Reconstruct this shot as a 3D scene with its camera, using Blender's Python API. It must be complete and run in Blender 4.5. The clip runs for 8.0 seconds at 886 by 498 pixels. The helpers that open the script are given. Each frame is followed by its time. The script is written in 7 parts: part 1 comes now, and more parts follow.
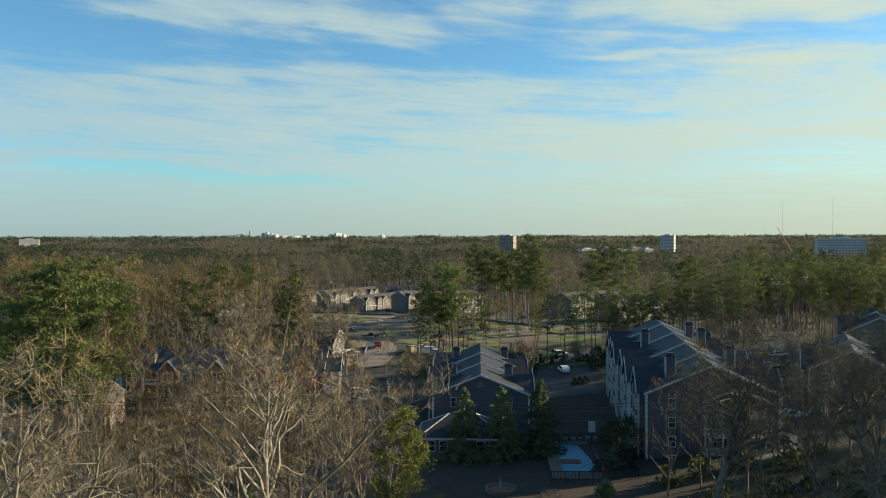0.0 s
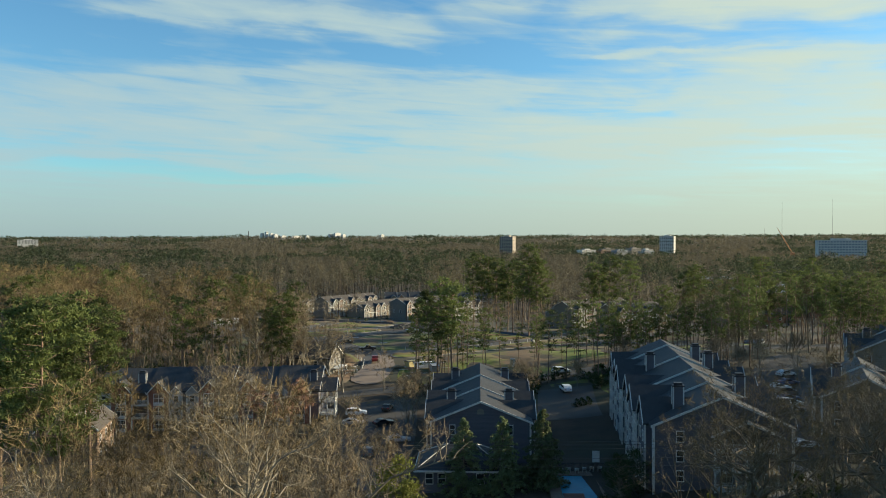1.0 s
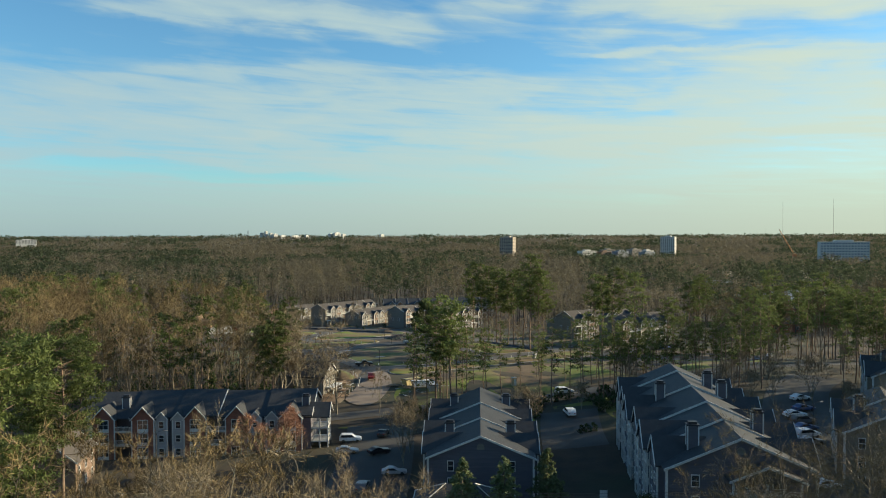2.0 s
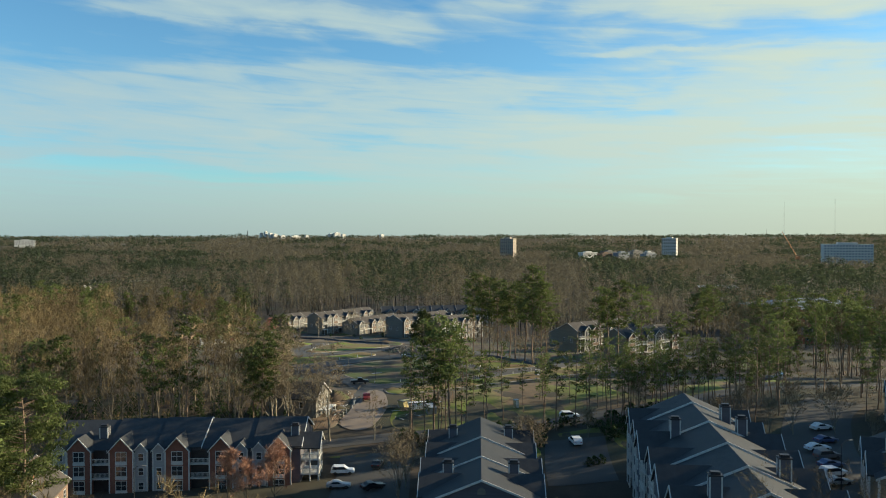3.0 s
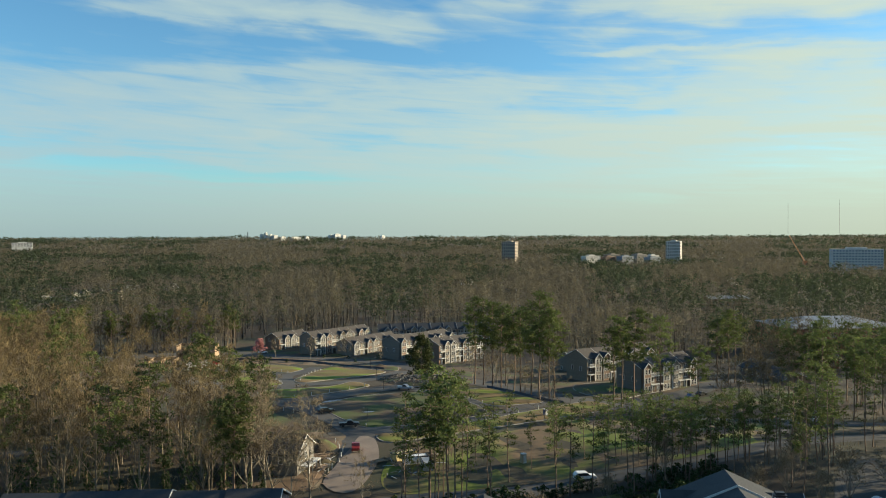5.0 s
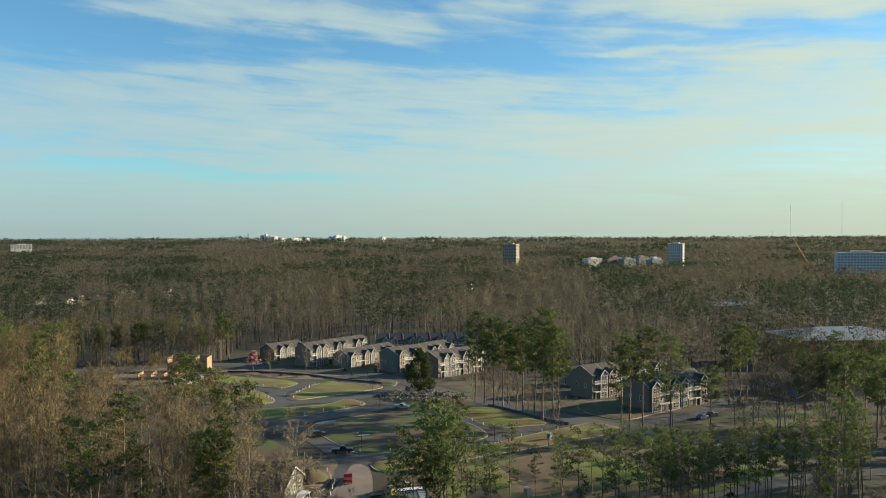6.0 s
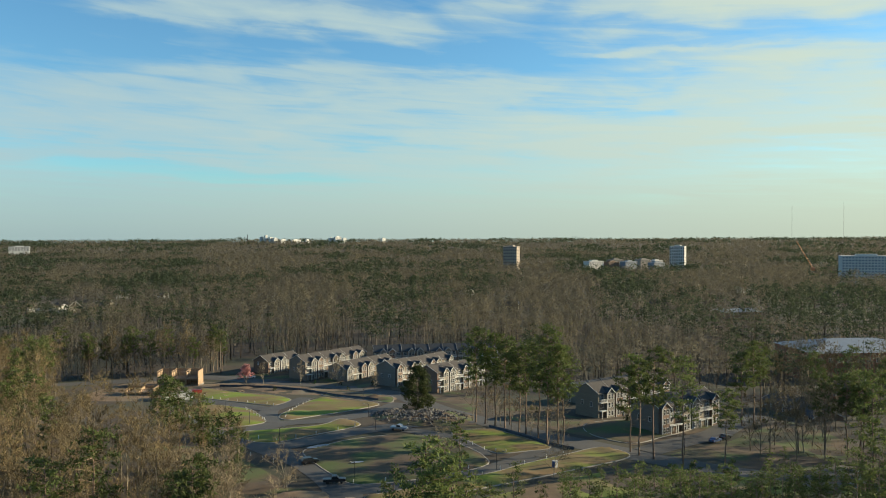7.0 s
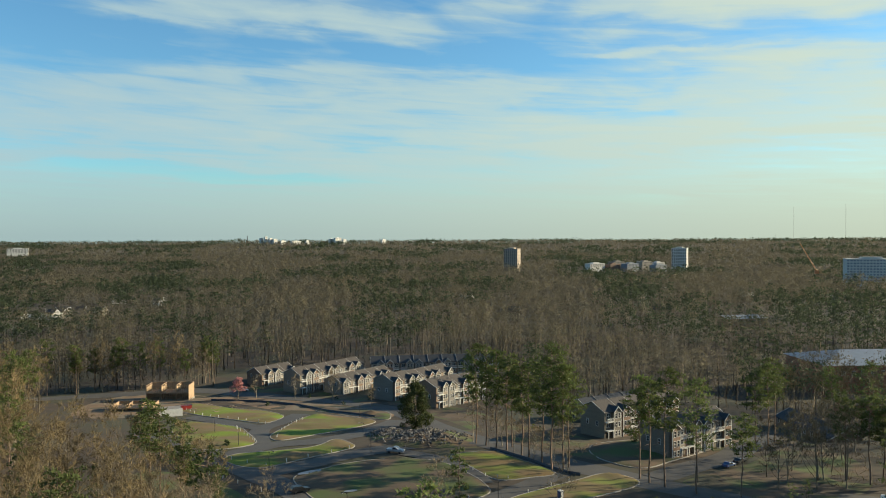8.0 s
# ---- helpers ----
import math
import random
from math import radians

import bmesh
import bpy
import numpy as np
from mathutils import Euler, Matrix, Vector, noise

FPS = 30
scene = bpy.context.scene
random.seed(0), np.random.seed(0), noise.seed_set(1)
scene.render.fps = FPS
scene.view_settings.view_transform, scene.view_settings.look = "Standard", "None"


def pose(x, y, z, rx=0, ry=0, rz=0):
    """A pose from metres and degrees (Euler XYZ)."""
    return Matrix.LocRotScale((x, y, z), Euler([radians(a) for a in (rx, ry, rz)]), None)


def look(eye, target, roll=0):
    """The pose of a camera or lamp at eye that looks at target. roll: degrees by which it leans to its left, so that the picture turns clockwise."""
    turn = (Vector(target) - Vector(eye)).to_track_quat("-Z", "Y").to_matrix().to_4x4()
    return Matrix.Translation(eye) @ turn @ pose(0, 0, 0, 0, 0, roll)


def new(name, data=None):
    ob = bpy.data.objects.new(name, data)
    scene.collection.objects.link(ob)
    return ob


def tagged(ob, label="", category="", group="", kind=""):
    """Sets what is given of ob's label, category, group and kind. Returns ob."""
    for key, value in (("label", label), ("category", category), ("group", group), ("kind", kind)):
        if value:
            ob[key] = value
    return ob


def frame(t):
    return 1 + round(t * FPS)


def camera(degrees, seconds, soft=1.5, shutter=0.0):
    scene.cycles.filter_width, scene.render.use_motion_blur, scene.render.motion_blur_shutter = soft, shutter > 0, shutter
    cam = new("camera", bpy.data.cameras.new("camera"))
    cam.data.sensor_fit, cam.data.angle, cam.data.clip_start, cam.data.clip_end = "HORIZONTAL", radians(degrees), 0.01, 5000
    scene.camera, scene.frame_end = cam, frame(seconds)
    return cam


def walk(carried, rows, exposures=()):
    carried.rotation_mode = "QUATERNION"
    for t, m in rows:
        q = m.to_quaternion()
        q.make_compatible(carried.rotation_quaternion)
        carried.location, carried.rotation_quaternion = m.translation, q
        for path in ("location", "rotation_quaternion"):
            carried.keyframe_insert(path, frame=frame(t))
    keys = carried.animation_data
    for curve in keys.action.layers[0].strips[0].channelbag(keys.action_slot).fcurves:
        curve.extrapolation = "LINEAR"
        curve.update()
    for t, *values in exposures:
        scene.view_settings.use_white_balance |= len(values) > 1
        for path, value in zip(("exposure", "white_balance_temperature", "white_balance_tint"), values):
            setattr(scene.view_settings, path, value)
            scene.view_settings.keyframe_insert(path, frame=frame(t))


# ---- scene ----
cam = camera(58.9, 8.0, soft=1.0)
METRES, EYE, TILT, LEAN, TURN = 90.0, 36.0, -1.0, 0.15, 0.0
ROWS = [
    (0.0, 0.0, 0.0, 0.0, 0.0, 0.0, -0.0),
    (0.5, 0.0006, 0.0209, 0.0198, -0.03, -0.03, 0.0),
    (1.0, 0.0019, 0.0554, 0.0442, -0.05, -0.06, 0.03),
    (1.5, 0.0039, 0.0962, 0.0677, -0.06, -0.11, 0.04),
    (3.0, 0.0104, 0.2599, 0.1374, -0.04, -0.19, -0.0),
    (3.5, 0.0128, 0.3191, 0.159, -0.02, -0.21, 0.02),
    (4.0, 0.0156, 0.3847, 0.1821, 0.01, -0.22, 0.04),
    (4.5, 0.0177, 0.4481, 0.204, 0.03, -0.22, 0.06),
    (5.0, 0.0197, 0.5181, 0.2263, 0.05, -0.21, 0.06),
    (6.5, 0.0302, 0.7187, 0.2939, 0.14, -0.15, 0.07),
    (7.0, 0.0314, 0.7904, 0.3165, 0.13, -0.13, 0.09),
    (7.5, 0.0332, 0.8572, 0.3369, 0.13, -0.12, 0.12),
    (8.0, 0.0377, 0.9269, 0.3596, 0.16, -0.1, 0.15),
]
walk(cam, [(t, pose(0, 0, EYE, TILT, LEAN, TURN) @ pose(METRES * x, METRES * y, METRES * z, 90 + pitch, roll, yaw)) for t, x, y, z, yaw, pitch, roll in ROWS],
     exposures=((0.0, 1.43, 6500, 5.0), (8.0, 1.43, 6500, 5.0)))

# ---- light ----
SUN_AZ, SUN_EL = 77.0, 16.5     # degrees to the right of straight ahead, and up


def nodes_of(tree):
    def add(kind, **values):
        n = tree.nodes.new(kind)
        for k, v in values.items():
            if k in n.inputs.keys():
                n.inputs[k].default_value = v
        return n
    return add, tree.links.new


def ramp_node(tree, stops):
    n = tree.nodes.new("ShaderNodeValToRGB")
    e = n.color_ramp.elements
    while len(e) < len(stops):
        e.new(0.5)
    for el, (p, c) in zip(e, stops):
        el.position = p
        el.color = (*c, 1) if len(c) == 3 else c
    return n


def math_node(tree, op, a=None, b=None):
    n = tree.nodes.new("ShaderNodeMath")
    n.operation = op
    for i, v in enumerate((a, b)):
        if v is None:
            continue
        if isinstance(v, (int, float)):
            n.inputs[i].default_value = v
        else:
            tree.links.new(v, n.inputs[i])
    return n.outputs[0]


def build_world():
    w = bpy.data.worlds.new("sky")
    scene.world = w
    w.use_nodes = True
    t = w.node_tree
    t.nodes.clear()
    add, link = nodes_of(t)
    out = add("ShaderNodeOutputWorld")
    bg = add("ShaderNodeBackground", Strength=0.05)
    link(bg.outputs[0], out.inputs[0])
    sky = add("ShaderNodeTexSky")
    sky.sky_type = "NISHITA"
    sky.sun_disc = False
    sky.sun_elevation = radians(SUN_EL)
    sky.sun_rotation = radians(SUN_AZ)
    sky.altitude = 200
    sky.air_density, sky.dust_density, sky.ozone_density = 1.0, 0.6, 1.6
    # high thin cloud, laid out by bearing and by height over the horizon
    tc = add("ShaderNodeTexCoord")
    sep = add("ShaderNodeSeparateXYZ")
    link(tc.outputs["Generated"], sep.inputs[0])
    flat = math_node(t, "SQRT", math_node(t, "ADD", math_node(t, "MULTIPLY", sep.outputs[0], sep.outputs[0]), math_node(t, "MULTIPLY", sep.outputs[1], sep.outputs[1])))
    az = math_node(t, "ARCTAN2", sep.outputs[0], sep.outputs[1])
    up = math_node(t, "DIVIDE", math_node(t, "MAXIMUM", sep.outputs[2], 0.0), math_node(t, "MAXIMUM", flat, 0.05))
    layer = math_node(t, "LOGARITHM", math_node(t, "ADD", up, 0.06), math.e)

    def sheet(sx, sy, slope, off, detail, rough, dist):
        """Cloud texture: sx and sy cells to the radian, its streaks falling to the right by slope."""
        m = add("ShaderNodeCombineXYZ")
        link(math_node(t, "ADD", math_node(t, "MULTIPLY", az, sx), off), m.inputs[0])
        link(math_node(t, "MULTIPLY", math_node(t, "ADD", layer, math_node(t, "MULTIPLY", az, slope)), sy), m.inputs[1])
        n = add("ShaderNodeTexNoise", Scale=1.0, Detail=detail, Roughness=rough, Distortion=dist)
        link(m.outputs[0], n.inputs["Vector"])
        return math_node(t, "SUBTRACT", n.outputs[0], 0.5)
    broad = sheet(2.6, 3.4, 0.12, 3.1, 4, 0.5, 0.3)
    ripple = sheet(9.0, 9.0, 0.45, 7.7, 6, 0.5, 0.5)
    fibre = sheet(6.0, 20.0, 0.22, 1.3, 5, 0.55, 0.8)
    warp = sheet(6.0, 7.0, 0.1, 12.0, 6, 0.6, 0.6)
    az_w = math_node(t, "ADD", az, math_node(t, "MULTIPLY", ripple, 0.05))
    up_w = math_node(t, "ADD", up, math_node(t, "MULTIPLY", math_node(t, "ADD", warp, math_node(t, "MULTIPLY", ripple, 0.5)), 0.035))
    # cover by height: a veil below, a broad sheet, a blue gap, thin wisps on top
    cover = ramp_node(t, [(0.0, (0.86,) * 3), (0.05, (0.76,) * 3), (0.085, (0.54,) * 3), (0.11, (0.60,) * 3), (0.18, (0.60,) * 3),
                          (0.205, (0.50,) * 3), (0.222, (0.26,) * 3), (0.255, (0.20,) * 3), (0.30, (0.32,) * 3), (0.36, (0.26,) * 3), (0.5, (0.10,) * 3), (1.0, (0.02,) * 3)])
    link(up_w, cover.inputs[0])
    s = math_node(t, "ADD", cover.outputs[0], math_node(t, "MULTIPLY", sep.outputs[0], 0.14))
    # single wisps and gaps: bearing, height, half length, half depth, fall to the right, amount
    for a0, u0, la, lu, fall, k in (
            (-0.20, 0.272, 0.24, 0.020, 0.07, 0.5), (-0.37, 0.262, 0.06, 0.007, 0.05, 0.35), (0.40, 0.270, 0.20, 0.020, 0.06, 0.42),
            (0.27, 0.225, 0.15, 0.0045, 0.0, 0.40), (0.44, 0.205, 0.20, 0.016, 0.02, 0.35), (-0.31, 0.195, 0.09, 0.010, -0.08, 0.25),
            (-0.14, 0.228, 0.05, 0.007, 0.0, 0.2), (-0.46, 0.21, 0.12, 0.024, 0.0, -0.25), (0.06, 0.224, 0.20, 0.018, 0.03, -0.32),
            (-0.49, 0.26, 0.09, 0.018, 0.0, -0.22), (0.21, 0.150, 0.12, 0.010, 0.05, -0.36), (-0.04, 0.112, 0.08, 0.005, 0.08, -0.25),
            (-0.40, 0.085, 0.09, 0.006, 0.0, -0.40), (-0.25, 0.072, 0.17, 0.006, 0.02, -0.36), (-0.49, 0.092, 0.09, 0.008, -0.03, 0.25),
            (0.26, 0.125, 0.26, 0.026, 0.0, 0.2), (-0.36, 0.145, 0.26, 0.03, 0.0, 0.14), (0.25, 0.042, 0.035, 0.004, 0.0, -0.14)):
        da = math_node(t, "SUBTRACT", az_w, a0)
        du = math_node(t, "ADD", math_node(t, "SUBTRACT", up_w, u0), math_node(t, "MULTIPLY", da, fall))
        da, du = math_node(t, "DIVIDE", da, la), math_node(t, "DIVIDE", du, lu)
        e = math_node(t, "EXPONENT", math_node(t, "MULTIPLY", math_node(t, "ADD", math_node(t, "MULTIPLY", da, da), math_node(t, "MULTIPLY", du, du)), -1.0))
        s = math_node(t, "ADD", s, math_node(t, "MULTIPLY", e, k))
    rise = math_node(t, "MINIMUM", math_node(t, "MULTIPLY", up, 9.0), 1.0)
    tex = math_node(t, "ADD", math_node(t, "ADD", math_node(t, "MULTIPLY", broad, 0.75), math_node(t, "MULTIPLY", ripple, 1.0)), math_node(t, "MULTIPLY", fibre, 0.75))
    s = math_node(t, "ADD", s, math_node(t, "MULTIPLY", tex, rise))
    amount = ramp_node(t, [(0.12, (0, 0, 0)), (0.34, (0.22,) * 3), (0.58, (0.66,) * 3), (0.9, (0.93,) * 3)])
    link(s, amount.inputs[0])
    cloud = add("ShaderNodeMixRGB")
    cloud.inputs[1].default_value = (3.4, 4.45, 4.75, 1)
    cloud.inputs[2].default_value = (5.2, 5.75, 4.7, 1)
    link(math_node(t, "ADD", math_node(t, "MULTIPLY", sep.outputs[0], 1.0), 0.42), cloud.inputs[0])
    cloud.use_clamp = False
    mix = add("ShaderNodeMixRGB")
    link(amount.outputs[0], mix.inputs[0])
    tint = add("ShaderNodeMixRGB")
    tint.blend_type = "MULTIPLY"
    tint.inputs[0].default_value = 1.0
    tint.inputs[2].default_value = (0.70, 1.12, 1.34, 1)
    link(sky.outputs[0], tint.inputs[1])
    link(tint.outputs[0], mix.inputs[1])
    # the veil is duller towards the horizon
    dull = add("ShaderNodeMixRGB")
    dull.blend_type = "MULTIPLY"
    dull.inputs[0].default_value = 1.0
    link(cloud.outputs[0], dull.inputs[1])
    veil = ramp_node(t, [(0.0, (0.84, 0.83, 0.82)), (0.075, (0.97, 0.97, 0.97)), (0.13, (1, 1, 1))])
    link(up, veil.inputs[0])
    link(veil.outputs[0], dull.inputs[2])
    link(dull.outputs[0], mix.inputs[2])
    link(mix.outputs[0], bg.inputs[0])


build_world()
sun_dir = Vector((math.sin(radians(SUN_AZ)) * math.cos(radians(SUN_EL)), math.cos(radians(SUN_AZ)) * math.cos(radians(SUN_EL)), math.sin(radians(SUN_EL))))
sun = new("sun", bpy.data.lights.new("sun", "SUN"))
sun.data.energy, sun.data.angle, sun.data.color = 3.7, radians(0.6), (1.0, 0.83, 0.58)
sun.matrix_world = look((0, 0, 300), Vector((0, 0, 300)) - sun_dir)

# ---- materials ----


def material(name, c1, c2=None, scale=1.0, rough=0.8, bump=0.0, fine=9.0, metal=0.0, rnd=0.0, island=0.0, c3=None, big=0.05, stretch=None, spec=0.5):
    """A surface of two mixed colours, with a broad stain in a third, a fine grain and small differences between objects or pieces."""
    m = bpy.data.materials.new(name)
    m.use_nodes = True
    t = m.node_tree
    b = t.nodes["Principled BSDF"]
    add, link = nodes_of(t)
    b.inputs["Roughness"].default_value = rough
    b.inputs["Metallic"].default_value = metal
    b.inputs["Specular IOR Level"].default_value = spec
    geo = add("ShaderNodeNewGeometry")
    src = geo.outputs["Position"]
    if stretch:
        mp = add("ShaderNodeMapping")
        mp.inputs["Scale"].default_value = stretch
        link(src, mp.inputs[0])
        src = mp.outputs[0]
    n1 = add("ShaderNodeTexNoise", Scale=scale, Detail=5.0, Roughness=0.6)
    link(src, n1.inputs["Vector"])
    r1 = ramp_node(t, [(0.35, c1), (0.68, c2 or [v * 0.75 for v in c1])])
    link(n1.outputs[0], r1.inputs[0])
    col = r1.outputs[0]
    if c3:
        n3 = add("ShaderNodeTexNoise", Scale=big, Detail=3.0)
        link(src, n3.inputs["Vector"])
        r3 = ramp_node(t, [(0.46, (0, 0, 0)), (0.62, (1, 1, 1))])
        link(n3.outputs[0], r3.inputs[0])
        mx = add("ShaderNodeMixRGB")
        link(r3.outputs[0], mx.inputs[0])
        link(col, mx.inputs[1])
        mx.inputs[2].default_value = (*c3, 1)
        col = mx.outputs[0]
    n2 = add("ShaderNodeTexNoise", Scale=fine, Detail=4.0)
    link(src, n2.inputs["Vector"])
    value = math_node(t, "ADD", math_node(t, "MULTIPLY", n2.outputs[0], 0.5), 0.75)
    if rnd:
        oi = add("ShaderNodeObjectInfo")
        value = math_node(t, "MULTIPLY", value, math_node(t, "ADD", math_node(t, "MULTIPLY", oi.outputs["Random"], 2 * rnd), 1 - rnd))
    if island:
        value = math_node(t, "MULTIPLY", value, math_node(t, "ADD", math_node(t, "MULTIPLY", geo.outputs["Random Per Island"], 2 * island), 1 - island))
    hsv = add("ShaderNodeHueSaturation")
    link(col, hsv.inputs["Color"])
    link(value, hsv.inputs["Value"])
    link(hsv.outputs[0], b.inputs["Base Color"])
    if bump:
        bp = add("ShaderNodeBump", Strength=bump, Distance=0.05)
        link(n2.outputs[0], bp.inputs["Height"])
        link(bp.outputs[0], b.inputs["Normal"])
    return m


def foliage(name, c1, c2, scale, c3=None, big=0.05, rnd=0.25, island=0.25, through_light=0.25):
    """Leaves or needles: matt, and letting some light through."""
    m = material(name, c1, c2, scale, 0.75, 0, 2.0, rnd=rnd, island=island, c3=c3, big=big, spec=0.2)
    t = m.node_tree
    add, link = nodes_of(t)
    b, out = t.nodes["Principled BSDF"], t.nodes["Material Output"]
    tr = add("ShaderNodeBsdfTranslucent")
    mx = add("ShaderNodeMixShader")
    mx.inputs[0].default_value = through_light
    link(b.inputs["Base Color"].links[0].from_socket, tr.inputs[0])
    link(b.outputs[0], mx.inputs[1])
    link(tr.outputs[0], mx.inputs[2])
    link(mx.outputs[0], out.inputs[0])
    return m


BARK = material("bark_grey", (0.20, 0.165, 0.115), (0.11, 0.09, 0.063), 1.5, 0.9, 0.4, 6, rnd=0.2)
BARK_PALE = material("bark_pale", (0.26, 0.225, 0.165), (0.125, 0.108, 0.08), 0.9, 0.85, 0.4, 5)
BARK_PINE = material("bark_pine", (0.21, 0.14, 0.095), (0.11, 0.08, 0.06), 1.5, 0.9, 0.4, 6, rnd=0.2)
TWIG = material("twig_brown", (0.20, 0.15, 0.078), (0.12, 0.093, 0.05), 0.12, 0.9, 0, 3, rnd=0.35, island=0.3, spec=0.1)
TWIG_PALE = material("twig_pale", (0.25, 0.20, 0.13), (0.16, 0.125, 0.08), 0.3, 0.9, 0, 3, island=0.35, spec=0.1)
TWIG_RUST = material("twig_rust", (0.44, 0.25, 0.17), (0.32, 0.185, 0.125), 0.3, 0.9, 0, 3, rnd=0.2, island=0.3, spec=0.1)
WOODS = foliage("woods_twigs", (0.138, 0.124, 0.088), (0.074, 0.071, 0.056), 0.06, c3=(0.13, 0.115, 0.074), big=0.011, rnd=0.0, island=0.06, through_light=0.42)
NEEDLE = foliage("pine_needles", (0.115, 0.142, 0.042), (0.068, 0.088, 0.031), 0.35, rnd=0.28, through_light=0.4)
BARK_DARK = material("bark_dark", (0.10, 0.085, 0.068), (0.055, 0.047, 0.038), 1.2, 0.9, 0.5, 6)
LEAF_OLIVE = foliage("olive_leaves", (0.075, 0.09, 0.028), (0.045, 0.058, 0.02), 0.6)
NEEDLE_DARK = foliage("fir_needles", (0.16, 0.19, 0.09), (0.105, 0.132, 0.064), 0.5)
LEAF = foliage("broad_leaves", (0.16, 0.165, 0.036), (0.09, 0.10, 0.025), 0.6)
LEAF_DARK = foliage("dark_leaves", (0.045, 0.07, 0.024), (0.03, 0.05, 0.017), 0.6)
WOODS_GREEN = foliage("woods_green", (0.05, 0.066, 0.035), (0.034, 0.047, 0.027), 0.08, big=0.02, rnd=0.0, island=0.1, through_light=0.5)
GROUND = material("ground_litter", (0.06, 0.04, 0.024), (0.033, 0.025, 0.016), 0.22, 0.95, 0.5, 3, c3=(0.042, 0.042, 0.02), big=0.03)
GRASS = material("grass", (0.16, 0.10, 0.043), (0.12, 0.095, 0.026), 0.12, 0.95, 0.5, 4, c3=(0.13, 0.185, 0.008), big=0.075, stretch=(0.6, 1.0, 1.0))
STRAW = material("pine_straw", (0.15, 0.095, 0.048), (0.095, 0.066, 0.035), 0.2, 0.95, 0.5, 4, c3=(0.115, 0.145, 0.012), big=0.06)
SOIL = material("bare_soil", (0.105, 0.068, 0.038), (0.062, 0.044, 0.027), 0.15, 0.95, 0.6, 3, c3=(0.06, 0.085, 0.018), big=0.07)
ASPHALT = material("asphalt", (0.052, 0.05, 0.047), (0.038, 0.037, 0.035), 0.12, 0.85, 0.3, 8, c3=(0.064, 0.061, 0.056), big=0.05)
ROAD = material("new_asphalt", (0.066, 0.063, 0.060), (0.05, 0.048, 0.046), 0.12, 0.85, 0.3, 8, c3=(0.075, 0.07, 0.064), big=0.05)
PAVING = material("worn_paving", (0.24, 0.19, 0.15), (0.17, 0.135, 0.11), 0.2, 0.9, 0.3, 6)
CONCRETE = material("concrete", (0.25, 0.23, 0.2), (0.19, 0.175, 0.15), 0.5, 0.85, 0.3, 7)
SHINGLE = material("shingle_slate", (0.039, 0.041, 0.044), (0.028, 0.03, 0.033), 0.8, 0.65, 0.5, 14, spec=0.35)
SHINGLE_TAN = material("shingle_brown", (0.073, 0.063, 0.054), (0.056, 0.048, 0.042), 0.8, 0.9, 0.5, 14)
SIDING = material("siding_grey", (0.10, 0.098, 0.115), (0.08, 0.078, 0.095), 0.6, 0.8, 0.3, 3, stretch=(0.3, 0.3, 6))
SIDING_TAN = material("siding_tan", (0.20, 0.17, 0.13), (0.165, 0.14, 0.108), 0.6, 0.8, 0.3, 3, stretch=(0.3, 0.3, 6))
SIDING_PALE = material("siding_pale", (0.175, 0.162, 0.138), (0.143, 0.132, 0.115), 0.6, 0.8, 0.3, 3, stretch=(0.3, 0.3, 6))
SIDING_WHITE = material("siding_white", (0.34, 0.345, 0.35), (0.29, 0.295, 0.30), 0.6, 0.8, 0.3, 3, stretch=(0.3, 0.3, 6))
WHITE = material("white_paint", (0.55, 0.545, 0.52), (0.46, 0.455, 0.43), 0.8, 0.6, 0.1, 5)
BRICK = material("red_brick", (0.235, 0.095, 0.062), (0.17, 0.07, 0.048), 1.2, 0.9, 0.6, 16)
BRICK_TAN = material("brown_brick", (0.20, 0.135, 0.095), (0.15, 0.10, 0.075), 1.2, 0.9, 0.6, 16)
GLASS = material("window_glass", (0.03, 0.035, 0.04), (0.02, 0.024, 0.03), 0.3, 0.08, 0, 1, spec=0.8)
GLAZING = material("dark_glazing", (0.035, 0.04, 0.05), (0.025, 0.03, 0.04), 0.3, 0.45, 0, 1, spec=0.3)
GLAZING_PALE = material("pale_glazing", (0.15, 0.19, 0.25), (0.11, 0.14, 0.19), 0.3, 0.4, 0, 1, spec=0.4)
METAL = material("dark_metal", (0.06, 0.06, 0.065), (0.04, 0.04, 0.045), 1.0, 0.5, 0.1, 8, metal=0.6)
ROOF_BLUE = material("metal_roof_pale", (0.19, 0.215, 0.24), (0.15, 0.17, 0.195), 0.2, 0.55, 0.1, 4)
LUMBER = material("raw_lumber", (0.36, 0.25, 0.155), (0.27, 0.185, 0.115), 0.8, 0.8, 0.2, 6)
TOWER_TAN = material("tower_brick", (0.36, 0.30, 0.24), (0.30, 0.25, 0.20), 0.3, 0.85, 0, 3)
TOWER_PALE = material("tower_concrete", (0.5, 0.49, 0.46), (0.43, 0.42, 0.39), 0.3, 0.85, 0, 3)
EARTH = material("red_earth", (0.20, 0.125, 0.07), (0.13, 0.085, 0.05), 0.2, 0.95, 0.5, 3, c3=(0.15, 0.12, 0.08), big=0.09)
RUBBLE = material("rubble", (0.165, 0.152, 0.136), (0.075, 0.068, 0.062), 0.35, 0.9, 0.6, 4, island=0.5)
WATER = material("pool_water", (0.012, 0.23, 0.34), (0.009, 0.18, 0.28), 0.4, 0.35, 0.15, 2, spec=0.08)
WIRE = material("wire", (0.05, 0.05, 0.05), None, 1, 0.6, 0, 3)
